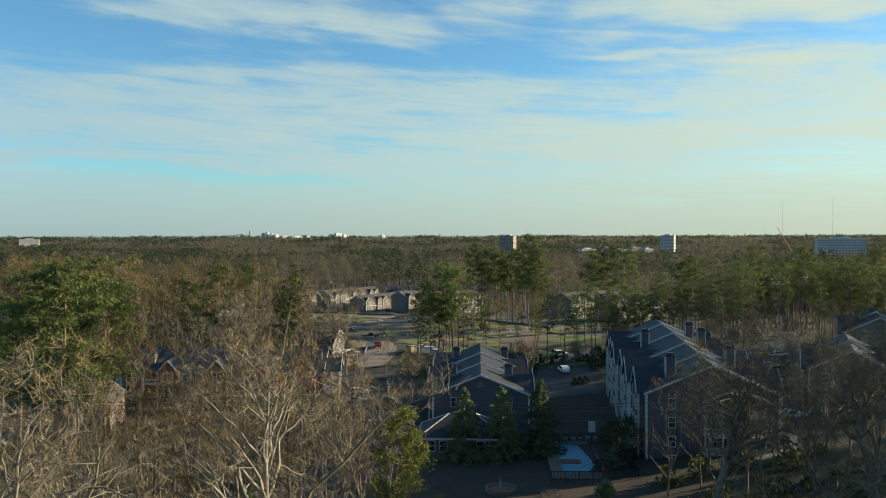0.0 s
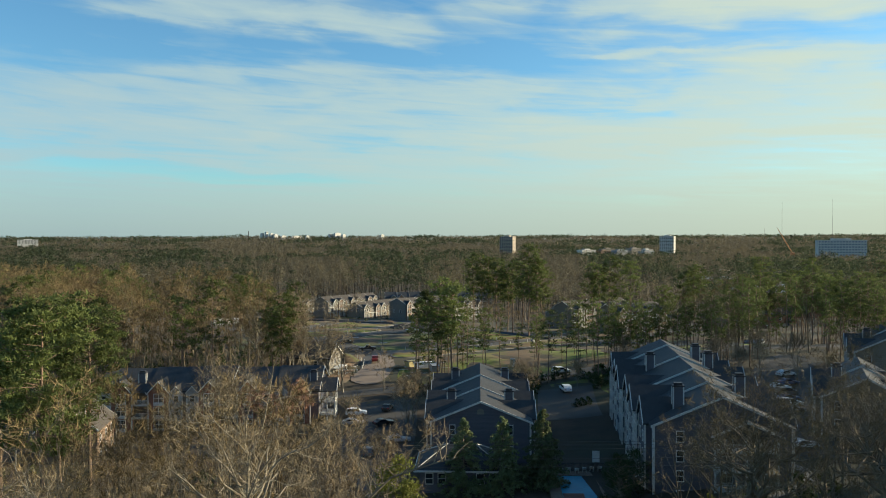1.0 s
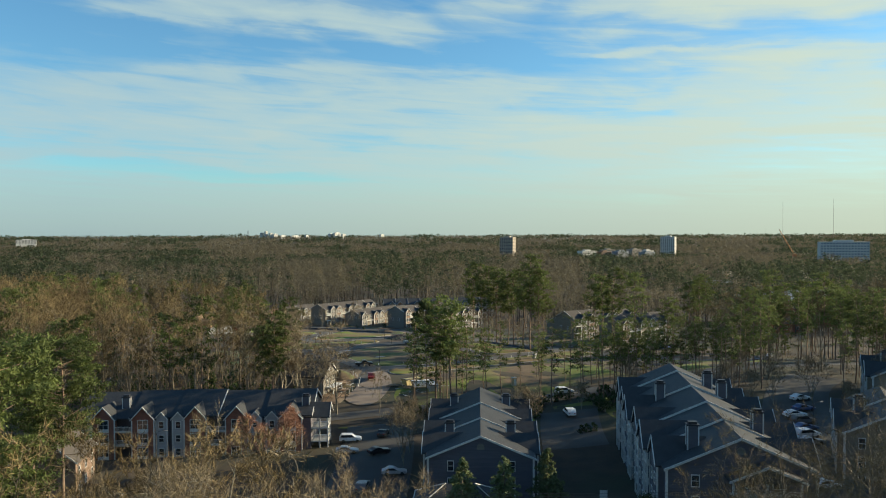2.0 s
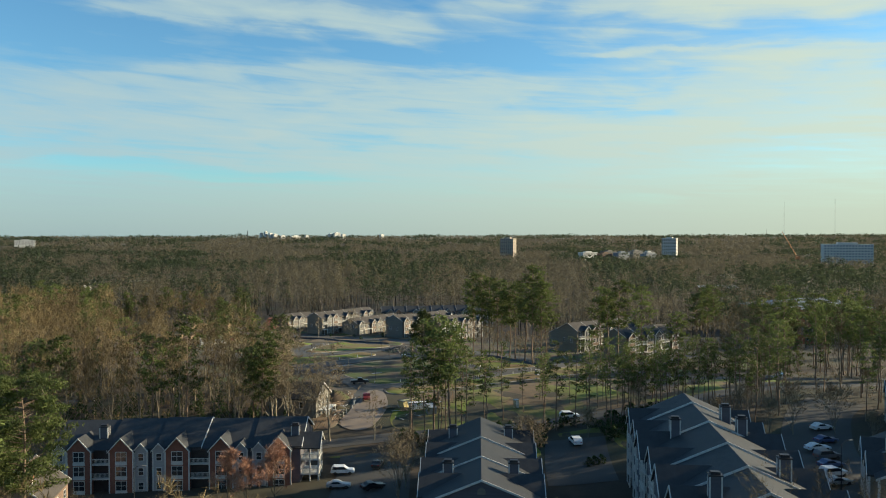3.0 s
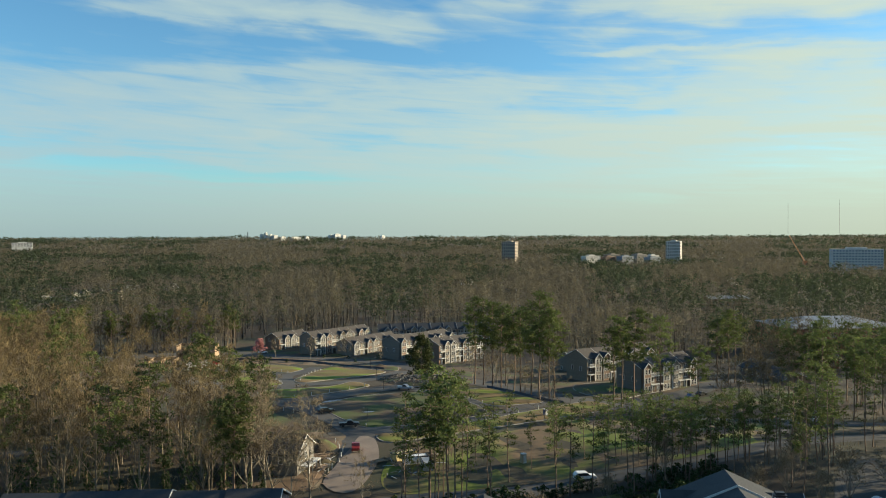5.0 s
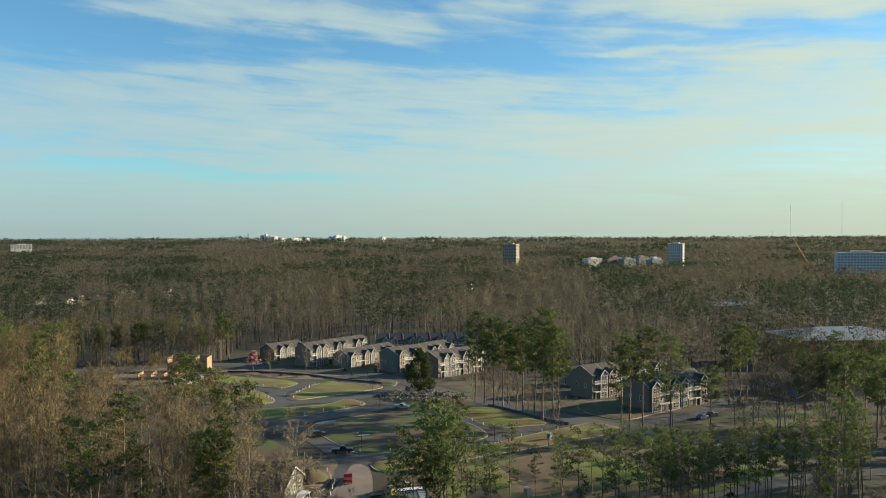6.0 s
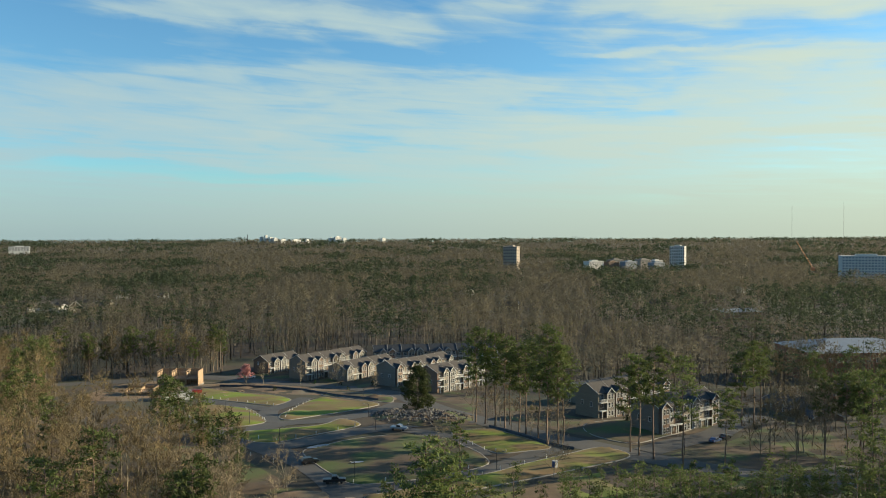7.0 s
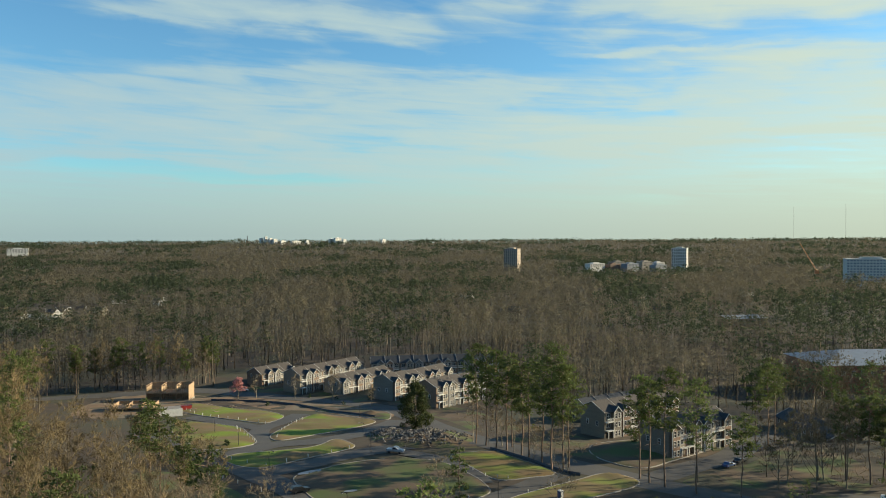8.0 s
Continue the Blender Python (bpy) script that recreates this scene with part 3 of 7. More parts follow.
def bare_tree_meshes(seed, tall, crown_from=0.3, limbs=14, limb_len=0.42, gnarl=0.16, up=0.06, depth=1, kids=6, radius=0.28, per_twig=5, twig_len=(0.8, 2.0), twig_w=0.05, limb_r=0.6, step=1.6, spread=(0.45, 0.95)):
    rng = np.random.default_rng(seed)
    segs, twigs = [], []
    p, d = np.zeros(3), np.array([0, 0, 1.0])
    n = 9
    trunk_top = tall * 0.82
    for i in range(n):
        d = unit(d + rng.normal(size=3) * gnarl * 0.35 + np.array([0, 0, 0.15]))
        q = p + d * trunk_top / n
        ra, rb = radius * (1 - 0.86 * i / n), radius * (1 - 0.86 * (i + 1) / n)
        segs.append((*p, *q, ra, rb, 9))
        share = (i + 1) / n
        if share > crown_from:
            for _ in range(max(1, round(limbs / (n * (1 - crown_from))))):
                a = rng.uniform(0, 2 * math.pi)
                tilt = rng.uniform(*spread) * (1.1 - 0.5 * share)
                dd = np.array([math.cos(a) * math.sin(tilt), math.sin(a) * math.sin(tilt), math.cos(tilt)])
                limb(rng, q, dd, tall * limb_len * rng.uniform(0.7, 1.1) * (1.15 - 0.55 * share), rb * limb_r, depth, segs, twigs, gnarl, up, kids, step)
        p = q
    twigs.append((*p, *d))
    s = np.array(segs)
    parts_v, parts_f, count = [], [], 0
    for lo, hi, sides in ((9, 10, 6), (2, 9, 4), (1, 2, 3)):
        q = s[(s[:, 8] >= lo) & (s[:, 8] < hi)]
        if len(q):
            v, f = tubes(q[:, :8], sides)
            tri = np.concatenate([f[:, [0, 1, 2]], f[:, [0, 2, 3]]])
            parts_v.append(v)
            parts_f.append(tri + count)
            count += len(v)
    q = s[s[:, 8] < 1]
    if len(q):
        v, f = slivers(q[:, 0:3], q[:, 3:6] + (q[:, 3:6] - q[:, 0:3]) * 0.4, np.maximum(q[:, 6] * 2.0, 0.05), rng)
        parts_v.append(v)
        parts_f.append(f + count)
    trunk = mesh_from("trunk", np.concatenate(parts_v), np.concatenate(parts_f))
    trunk.polygons.foreach_set("use_smooth", [True] * len(trunk.polygons))
    t = np.repeat(np.array(twigs), per_twig, 0)
    k = len(t)
    base = t[:, :3] + rng.normal(size=(k, 3)) * 0.12
    dirs = t[:, 3:] * 0.6 + rng.normal(size=(k, 3)) * 0.6 + np.array([0, 0, 0.25])
    dirs /= np.linalg.norm(dirs, axis=1)[:, None]
    tip = base + dirs * rng.uniform(*twig_len, size=(k, 1))
    v, f = slivers(base, tip, rng.uniform(0.6, 1.2, k) * twig_w, rng)
    return trunk, mesh_from("crown", v, f)


def leaf_cloud(rng, centres, radii, per, size, flat=0.6, thin=0.42):
    """Small leaf or needle faces strewn about each centre."""
    c = np.repeat(np.asarray(centres, float), per, 0)
    r = np.repeat(np.asarray(radii, float), per)
    k = len(c)
    u = rng.normal(size=(k, 3))
    u /= np.linalg.norm(u, axis=1)[:, None]
    u *= (rng.uniform(0.25, 1, (k, 1)) ** 0.6)
    u[:, 2] *= flat
    p = c + u * r[:, None]
    a = rng.normal(size=(k, 3))
    a /= np.linalg.norm(a, axis=1)[:, None]
    b = np.cross(a, rng.normal(size=(k, 3)))
    b /= np.linalg.norm(b, axis=1)[:, None]
    s = rng.uniform(0.6, 1.25, (k, 1)) * size
    verts = np.stack([p - a * s * 0.5, p + b * s * thin, p + a * s * 0.6], 1).reshape(-1, 3)
    return verts, np.arange(k * 3).reshape(-1, 3)


def pine_meshes(seed, tall, clear=0.5, clumps=34, per=26, size=0.55, wide=0.17, radius=0.22):
    rng = np.random.default_rng(seed)
    segs, cs, rs = [], [], []
    n = 8
    line = [np.array([0.0, 0, 0])]
    for i in range(n):
        line.append(line[-1] + np.array([rng.normal() * 0.12, rng.normal() * 0.12, tall * 0.97 / n]))
        segs.append((*line[i], *line[i + 1], radius * (1 - 0.8 * i / n), radius * (1 - 0.8 * (i + 1) / n)))
    for i in range(clumps):
        share = clear + (1 - clear) * (i + rng.uniform(0, 1)) / clumps
        z = share * tall * 0.97
        k = min(n - 1, int(share * n))
        o = line[k] + (line[k + 1] - line[k]) * (share * n - k)
        a = rng.uniform(0, 2 * math.pi)
        prof = math.sin(min(1.0, (share - clear) / (1 - clear) * 0.64 + 0.2) * math.pi) ** 0.7
        reach = tall * wide * prof * rng.uniform(0.45, 1.1)
        e = o + np.array([math.cos(a) * reach, math.sin(a) * reach, reach * rng.uniform(0.0, 0.45)])
        segs.append((*o, *e, 0.06, 0.025))
        cs.append(e)
        rs.append(rng.uniform(0.6, 1.2) * tall / 21)
        if reach > 1.6:
            cs.append(o + (e - o) * 0.62 + rng.normal(size=3) * 0.3)
            rs.append(rng.uniform(0.6, 1.0) * tall / 20)
    for i in range(int(clumps * 0.25)):      # dead snags below the crown
        share = rng.uniform(clear * 0.55, clear)
        k = min(n - 1, int(share * n))
        o = line[k] + (line[k + 1] - line[k]) * (share * n - k)
        a = rng.uniform(0, 2 * math.pi)
        L = rng.uniform(0.6, 2.2)
        segs.append((*o, *(o + np.array([math.cos(a) * L, math.sin(a) * L, rng.uniform(-0.2, 0.4)])), 0.04, 0.015))
    cs.append(line[-1])
    rs.append(0.9)
    v, f = tubes(segs, 5)
    trunk = mesh_from("trunk", v, f, BARK_PINE)
    trunk.polygons.foreach_set("use_smooth", [True] * len(f))
    c, r = np.repeat(np.array(cs), per, 0), np.repeat(np.array(rs), per)
    k = len(c)
    u = rng.normal(size=(k, 3))
    u[:, 2] += 0.3
    u /= np.linalg.norm(u, axis=1)[:, None]
    base = c + u * np.array([1, 1, 0.42]) * (r * rng.uniform(0.35, 1, k))[:, None]
    out = u + rng.normal(size=(k, 3)) * 0.35
    v, f = fronds(base, out, rng.uniform(0.6, 1.2, k) * size, rng.uniform(0.6, 1.3, k) * size * 0.38, rng, 0.1, 0.8)
    return trunk, mesh_from("crown", v, f, NEEDLE)


def fir_meshes(seed, tall, wide, per=14, tiers=26, size=0.4):
    rng = np.random.default_rng(seed)
    segs = [(0, 0, 0, 0, 0, tall * 0.97, 0.2, 0.02)]
    cs, rs = [], []
    for i in range(tiers):
        share = (i + 0.5) / tiers
        z = tall * (0.06 + 0.93 * share)
        reach = wide * (1 - share) ** 0.72 + 0.12
        for j in range(max(4, int(11 * (1 - share)) + 3)):
            a = rng.uniform(0, 2 * math.pi)
            rr = reach * rng.uniform(0.7, 1.12)
            e = np.array([math.cos(a) * rr, math.sin(a) * rr, z - 0.28 * rr + rng.normal() * 0.15])
            segs.append((0, 0, z, *e, 0.03, 0.01))
            for s in (0.45, 0.75, 1.0):
                cs.append(np.array([0, 0, z]) * (1 - s) + e * s)
                rs.append(0.28 + 0.16 * (1 - share))
    v, f = tubes(segs, 3)
    trunk = mesh_from("trunk", v, f, BARK)
    v, f = leaf_cloud(rng, cs, rs, per, size, 0.7)
    return trunk, mesh_from("crown", v, f, NEEDLE_DARK)


def broad_meshes(seed, tall, wide, leaves, size, low=0.1, mat=None, limbs=90):
    """A dense evergreen with an uneven outline."""
    rng = np.random.default_rng(seed)
    segs = [(0, 0, 0, 0, 0, tall * 0.85, 0.25, 0.04)]
    cs, rs = [], []
    for i in range(limbs):
        share = rng.uniform(low, 1)
        z = tall * share
        reach = wide * math.sin(math.pi * min(1, 0.24 + 0.74 * share)) ** 0.75 * rng.uniform(0.35, 1.05)
        a = rng.uniform(0, 2 * math.pi)
        e = np.array([math.cos(a) * reach, math.sin(a) * reach, z * 0.97])
        segs.append((0, 0, max(0.5, z - reach * 0.6), *e, 0.07, 0.02))
        cs.append(e)
        rs.append(rng.uniform(0.5, 1.0) * wide * 0.32)
    v, f = tubes(segs, 4)
    trunk = mesh_from("trunk", v, f, BARK)
    v, f = leaf_cloud(rng, cs, rs, leaves // limbs, size, 0.85)
    return trunk, mesh_from("crown", v, f, mat or LEAF)


def with_mats(pair, bark, twig):
    for me, m in zip(pair, (bark, twig)):
        me.materials.clear()
        me.materials.append(m)
    return pair


def plant(name, pair, x, y, label, category="tree", scale=1.0, turn=None, group="", z=None, stretch=1.0):
    """A tree at a place on the ground: its trunk and its crown."""
    a = random.uniform(0, 360) if turn is None else turn
    base = height(x, y) - 0.1 if z is None else z
    ob = thing(name, pose(x, y, base, 0, 0, a) @ Matrix.Diagonal((scale, scale, scale * stretch, 1)), label, category, group)
    part("trunk", pair[0], None, ob)
    part("crown", pair[1], None, ob)
    return ob


BARE = [with_mats(bare_tree_meshes(100 + i, 22 + (i % 3) * 2, 0.14 + 0.06 * (i % 3), 17, 0.38, 0.13, 0.08, 1, 4.4, 0.24, 7, (0.7, 2.0), 0.08), BARK, TWIG) for i in range(7)]
THICKET = [with_mats(bare_tree_meshes(120 + i, 17 + i, 0.22, 13, 0.42, 0.2, 0.05, 2, 5.2, 0.2, 3, (0.3, 1.0), 0.034, limb_r=0.7, step=1.3), BARK, TWIG) for i in range(4)]
BARE_PALE = [with_mats(bare_tree_meshes(140 + i, 17, 0.2, 14, 0.42, 0.2, 0.05, 1, 7, 0.2, 7, (0.6, 1.7), 0.06), BARK_PALE, TWIG_PALE) for i in range(3)]
RUST = [with_mats(bare_tree_meshes(160 + i, 10, 0.15, 22, 0.42, 0.14, 0.08, 1, 9, 0.14, 9, (0.5, 1.3), 0.06, spread=(0.35, 0.9)), BARK, TWIG_RUST) for i in range(2)]
VASE = [with_mats(bare_tree_meshes(170 + i, 6.5, 0.0, 26, 0.85, 0.07, 0.06, 1, 6, 0.09, 6, (0.4, 1.1), 0.05, spread=(0.25, 0.6)), BARK_PALE, TWIG_PALE) for i in range(3)]
PINE = [pine_meshes(200 + i, 21 + (i % 3) * 2, (0.44, 0.5, 0.4, 0.54, 0.46)[i % 5], 42, 19, 0.76, 0.168) for i in range(5)]
PINE_SLIM = [pine_meshes(215 + i, 21 + (i % 3), (0.38, 0.5, 0.32, 0.44)[i % 4], 24, 19, 0.6, 0.105, 0.17) for i in range(5)]
PINE_YOUNG = [pine_meshes(230 + i, 13, 0.18, 30, 26, 0.62, 0.18, 0.14) for i in range(3)]
IVY = [broad_meshes(250 + i, 12, 2.0, 960, 0.56, 0.05, LEAF_DARK, 40) for i in range(2)]
BUSH = [broad_meshes(260 + i, 2.2, 1.4, 220, 0.5, 0.1, (LEAF_DARK, LEAF)[i], 22) for i in range(2)]


def blocked(x, y):
    """Where houses, streets and clearings stand."""
    for ring in CLEAR:
        if inside(x, y, ring):
            return True
    for line, width in ROADS:
        for a, b in zip(line, line[1:]):
            ab = (b[0] - a[0], b[1] - a[1])
            L2 = ab[0] ** 2 + ab[1] ** 2
            u = max(0, min(1, ((x - a[0]) * ab[0] + (y - a[1]) * ab[1]) / L2))
            if math.hypot(x - a[0] - u * ab[0], y - a[1] - u * ab[1]) < width / 2 + 1.2:
                return True
    return False


ROADS = [(line, width) for line, width in SITE] + [
    ([(-220, 420), (-153, 444), (-116, 455), (-77, 440), (-43, 423), (-18, 401), (0, 363), (14, 338), (30, 317), (48, 299), (66, 281), (88, 262), (125, 248)], 11),
    ([(-60, 196), (-30, 203), (-6, 207), (29, 211), (47, 213), (64, 217), (84, 226), (120, 232)], 6.5),
    ([(-14, 118), (-13, 150), (-14, 195)], 15), ([(27, 168), (30, 196)], 13), ([(56, 126), (62, 145), (68, 160), (74, 176), (84, 196), (94, 208)], 13), ([(82, 236), (108, 276)], 14)]
CLEAR = [
    [(-108, 430), (-108, 350), (-70, 300), (-40, 262), (-30, 214), (-8, 214), (-8, 240), (14, 250), (60, 276), (60, 300), (34, 345), (-10, 400), (-60, 432)],   # site
    [(-120, 440), (-100, 428), (-20, 398), (30, 345), (40, 420), (30, 510), (-60, 520), (-100, 490)],           # houses
    [(40, 330), (62, 300), (90, 320), (112, 340), (96, 392), (76, 400), (50, 398)],
    [(-82, 205), (-82, 166), (-20, 176), (-18, 205)], [(-6, 194), (-6, 112), (30, 112), (30, 194)],
    [(28, 178), (28, 112), (62, 112), (62, 178)], [(60, 150), (56, 100), (120, 100), (120, 150)],
]


def scatter(n, ring, least, rng):
    """Places within an outline, no two nearer than least, clear of what stands there."""
    xs, ys = [p[0] for p in ring], [p[1] for p in ring]
    got = []
    for _ in range(n * 12):
        x, y = rng.uniform(min(xs), max(xs)), rng.uniform(min(ys), max(ys))
        if inside(x, y, ring) and not blocked(x, y) and all((x - a) ** 2 + (y - b) ** 2 > least * least for a, b in got):
            got.append((x, y))
            if len(got) >= n:
                break
    return got


rng = random.Random(5)
# the wood west of the site
for x, y in scatter(230, [(-38, 198), (-34, 212), (-42, 240), (-54, 260), (-72, 270), (-100, 288), (-124, 318), (-148, 360), (-160, 400), (-172, 430), (-240, 430), (-165, 300), (-104, 200)], 4.2, rng):
    k = rng.random()
    if k < 0.70:
        plant("bare_tree", rng.choice(BARE), x, y, "tall bare grey-brown hardwood tree in leaf litter", scale=rng.uniform(0.75, 1.05), group="wood west of the site")
    elif k < 0.85:
        plant("pine_tree", rng.choice(PINE), x, y, "tall green pine among bare trees", scale=rng.uniform(0.95, 1.25), group="wood west of the site")
    else:
        plant("ivy_tree", rng.choice(IVY), x, y, "trunk overgrown with dark green ivy", scale=rng.uniform(0.8, 1.2), group="wood west of the site")
for x, y in scatter(70, [(-92, 200), (-60, 198), (-34, 204), (-36, 222), (-46, 246), (-70, 256), (-100, 240)], 3.6, random.Random(91)):
    plant("ivy_thicket", rng.choice(IVY), x, y, "low dark evergreen thicket under bare trees", "bush", rng.uniform(0.3, 0.6), group="evergreen thickets")
# the belt of pines
for x, y in scatter(112, [(-14, 199), (8, 200), (30, 202), (58, 204), (66, 214), (120, 238), (175, 250), (150, 300), (112, 300), (92, 258), (60, 250), (30, 246), (6, 238), (-10, 232)], 3.2, rng):
    tall = (rng.uniform(0.86, 1.06) if x <= 86 else rng.uniform(0.9, 1.15)) * (1.0 if x > 86 else min(1.0, max(0.45, (68.5 - 0.332 * (y - 71) - height(x, y)) / 22)))
    if (x > 80 or x < 20) and rng.random() < 0.55:
        continue
    if rng.random() < 0.84:
        plant("pine_tree", rng.choice(PINE_SLIM if x < 80 else PINE), x, y, "tall slender pine with a bare lower trunk", scale=tall, group="belt of pines")
    else:
        plant("young_pine", rng.choice(PINE_YOUNG), x, y, "young green pine branched to the ground", scale=rng.uniform(0.5, 0.9), group="belt of pines")
for x, y in scatter(72, [(-12, 196), (20, 198), (52, 200), (70, 203), (84, 211), (92, 222), (60, 218), (20, 214), (-12, 212)], 2.3, random.Random(31)):
    if x < 24 and rng.random() < 0.6:
        continue
    plant("pine_tree", rng.choice(PINE_SLIM), x, y, "tall slender pine with a bare lower trunk", scale=rng.uniform(0.86, 1.02) * min(1.02, max(0.45, (69 - 0.332 * (y - 71) - height(x, y)) / 22)), group="belt of pines")
for x, y in scatter(34, [(64, 186), (78, 178), (112, 176), (135, 226), (112, 236), (92, 232), (70, 204)], 3.2, random.Random(41)):
    plant("pine_tree", rng.choice(PINE_SLIM), x, y, "tall slender pine beside the car parks", scale=rng.uniform(0.8, 1.08), group="pines beside the car parks")
# pines beside the road
for x, y, s in [(13, 333, 1.2), (16, 330, 1.3), (19, 327, 1.15), (22, 324, 1.3), (26, 318, 1.1), (28, 316, 1.3), (31, 309, 1.25), (33, 302, 1.35), (36, 301, 1.3), (38, 305, 1.1), (24, 328, 1.0), (57, 290, 1.25), (55.5, 294, 1.1), (60, 286, 1.25), (66, 279, 1.1), (104, 328, 1.05), (108, 333, 1.1), (99, 325, 1.0), (76, 276, 0.9)]:
    plant("pine_tree", rng.choice(PINE), x, y, "tall pine with a bare leaning trunk beside the road", scale=s * 1.08, group="pines beside the road")
# mixed trees to the east, round the car parks
for x, y in scatter(90, [(92, 215), (120, 200), (230, 210), (260, 420), (140, 420), (125, 345), (100, 300), (110, 270)], 6.0, rng):
    if rng.random() < 0.22:
        plant("pine_tree", rng.choice(PINE), x, y, "tall green pine east of the houses", scale=rng.uniform(0.75, 1.05), group="trees east of the houses")
    else:
        plant("hardwood_tree", rng.choice(BARE), x, y, "bare grey-brown hardwood tree east of the houses", scale=rng.uniform(0.6, 0.9), group="trees east of the houses")
# round the apartments
for x, y in scatter(10, [(54, 176), (56, 206), (116, 216), (116, 150), (96, 140), (84, 160)], 8.0, rng):
    plant("bare_tree", rng.choice(VASE), x, y, "small pale bare tree beside a car park", scale=rng.uniform(0.6, 0.95), group="car park trees")

# ---- far woods ----


def round_normals(face, stems, rng):
    """One outward direction for each corner of the sprays, and a level one for each stem."""
    level = rng.normal(size=(stems, 3)) * np.array([1, 1, 0.05])
    a = np.concatenate([face, level])
    a /= np.linalg.norm(a, axis=1)[:, None] + 1e-9
    return np.repeat(a, 3, 0).astype(np.float32)


def bare_crowns(xy, tall, wide, per, rng, length, width, stems=3):
    """Rounded leafless crowns for many trees at once: fine sprays of twigs over a dome, upright limbs, a trunk."""
    n = len(xy)
    root = np.column_stack([xy, [height(x, y) for x, y in xy]])
    deep = tall * rng.uniform(0.3, 0.46, n)
    mid = root + np.column_stack([rng.normal(size=(n, 2)) * 0.5, tall - deep])

    k = n * per
    u = rng.normal(size=(k, 3))
    u[:, 2] += 0.5
    u /= np.linalg.norm(u, axis=1)[:, None]
    size = np.stack([np.repeat(wide, per), np.repeat(wide, per), np.repeat(deep, per)], 1)
    p = np.repeat(mid, per, 0) + u * size * (rng.uniform(0.35, 1, (k, 1)) ** 0.5)
    low = rng.random(k) < (0.22 if stems > 3 else 0.1)
    p[low, 2] -= (np.repeat(tall, per) * rng.uniform(0.2, 0.62, k))[low]
    p[:, 2] = np.maximum(p[:, 2], np.repeat(root[:, 2], per) + 0.4)
    out = u + rng.normal(size=(k, 3)) * 0.2
    v1, f1 = fronds(p, out, rng.uniform(0.6, 1.2, k) * length, rng.uniform(0.6, 1.3, k) * width, rng, 0.25, 0.75)
    m = n * stems
    foot = np.repeat(root, stems, 0) + np.column_stack([rng.normal(size=(m, 2)) * 0.3 * np.repeat(wide, stems)[:, None], np.repeat(tall, stems) * rng.uniform(0, 0.4, m)])
    v2, f2 = slivers(foot, foot + np.column_stack([rng.normal(size=(m, 2)) * 1.2, np.repeat(tall, stems) * rng.uniform(0.35, 0.6, m)]), np.full(m, 0.26), rng)
    v3, f3 = slivers(root, root + np.column_stack([rng.normal(size=(n, 2)) * 0.8, tall * 0.9]), np.full(n, 0.55), rng)
    v, f = join_all((v1, f1), (v2, f2), (v3, f3))
    return v, f, len(f1), round_normals(out + np.array([0, 0, 0.1]), m + n, rng)


def join_all(*pieces):
    """Several vertex and face arrays as one."""
    vs, fs, count = [], [], 0
    for v, f in pieces:
        vs.append(v)
        fs.append(f + count)
        count += len(v)
    return np.concatenate(vs), np.concatenate(fs)


def pine_crowns(xy, tall, wide, clumps, per, rng, length, width):
    """Layered pine crowns for many trees at once: flat clumps of needle sprays, a trunk."""
    n = len(xy)
    root = np.column_stack([xy, [height(x, y) for x, y in xy]])
    m = n * clumps
    share = rng.uniform(0.48, 1, m)
    h, w = np.repeat(tall, clumps), np.repeat(wide, clumps)
    a = rng.uniform(0, 2 * np.pi, m)
    reach = w * np.sqrt(rng.uniform(0.02, 1, m)) * np.sin(np.pi * np.clip(0.3 + 0.62 * (share - 0.48) / 0.52, 0, 1)) ** 0.8
    c = np.repeat(root, clumps, 0) + np.stack([np.cos(a) * reach, np.sin(a) * reach, h * share * 0.97], 1)
    size = w * rng.uniform(0.3, 0.52, m)
    side = np.stack([np.cos(a), np.sin(a), np.full(m, 0.4)], 1)
    k = m * per
    u = rng.normal(size=(k, 3))
    u[:, 2] = np.abs(u[:, 2]) * 0.7
    u /= np.linalg.norm(u, axis=1)[:, None]
    r = np.repeat(size, per)
    p = np.repeat(c, per, 0) + u * np.stack([r, r, r * 0.55], 1)
    out = u + np.repeat(side * 0.5, per, 0)
    v1, f1 = fronds(p, out, rng.uniform(0.6, 1.2, k) * length, rng.uniform(0.6, 1.3, k) * width, rng, 0.1, 0.8)
    v2, f2 = slivers(root, root + np.column_stack([rng.normal(size=(n, 2)) * 0.5, tall * 0.9]), np.full(n, 0.6), rng)
    v, f = join_all((v1, f1), (v2, f2))
    return v, f, len(f1), round_normals(out, n, rng)


def woods(name, made, mat, label):
    v, f, leafy, normals = made
    me = mesh_from(name, v, f, mat)
    me.materials.append(BARK_DARK)
    me.polygons.foreach_set("material_index", (np.arange(len(f)) >= leafy).astype(np.int32))
    me.normals_split_custom_set_from_vertices(normals)
    tagged(new(name, me), label, "woods", kind="stuff")


def wood_places(y0, y1, cell, rng, keep):
    out = []
    y = y0
    while y < y1:
        half = 0.62 * y + 60
        x = -half
        while x < half:
            px, py = x + rng.uniform(-0.45, 0.45) * cell, y + rng.uniform(-0.45, 0.45) * cell
            if keep(px, py):
                out.append((px, py))
            x += cell
        y += cell
    return np.array(out)


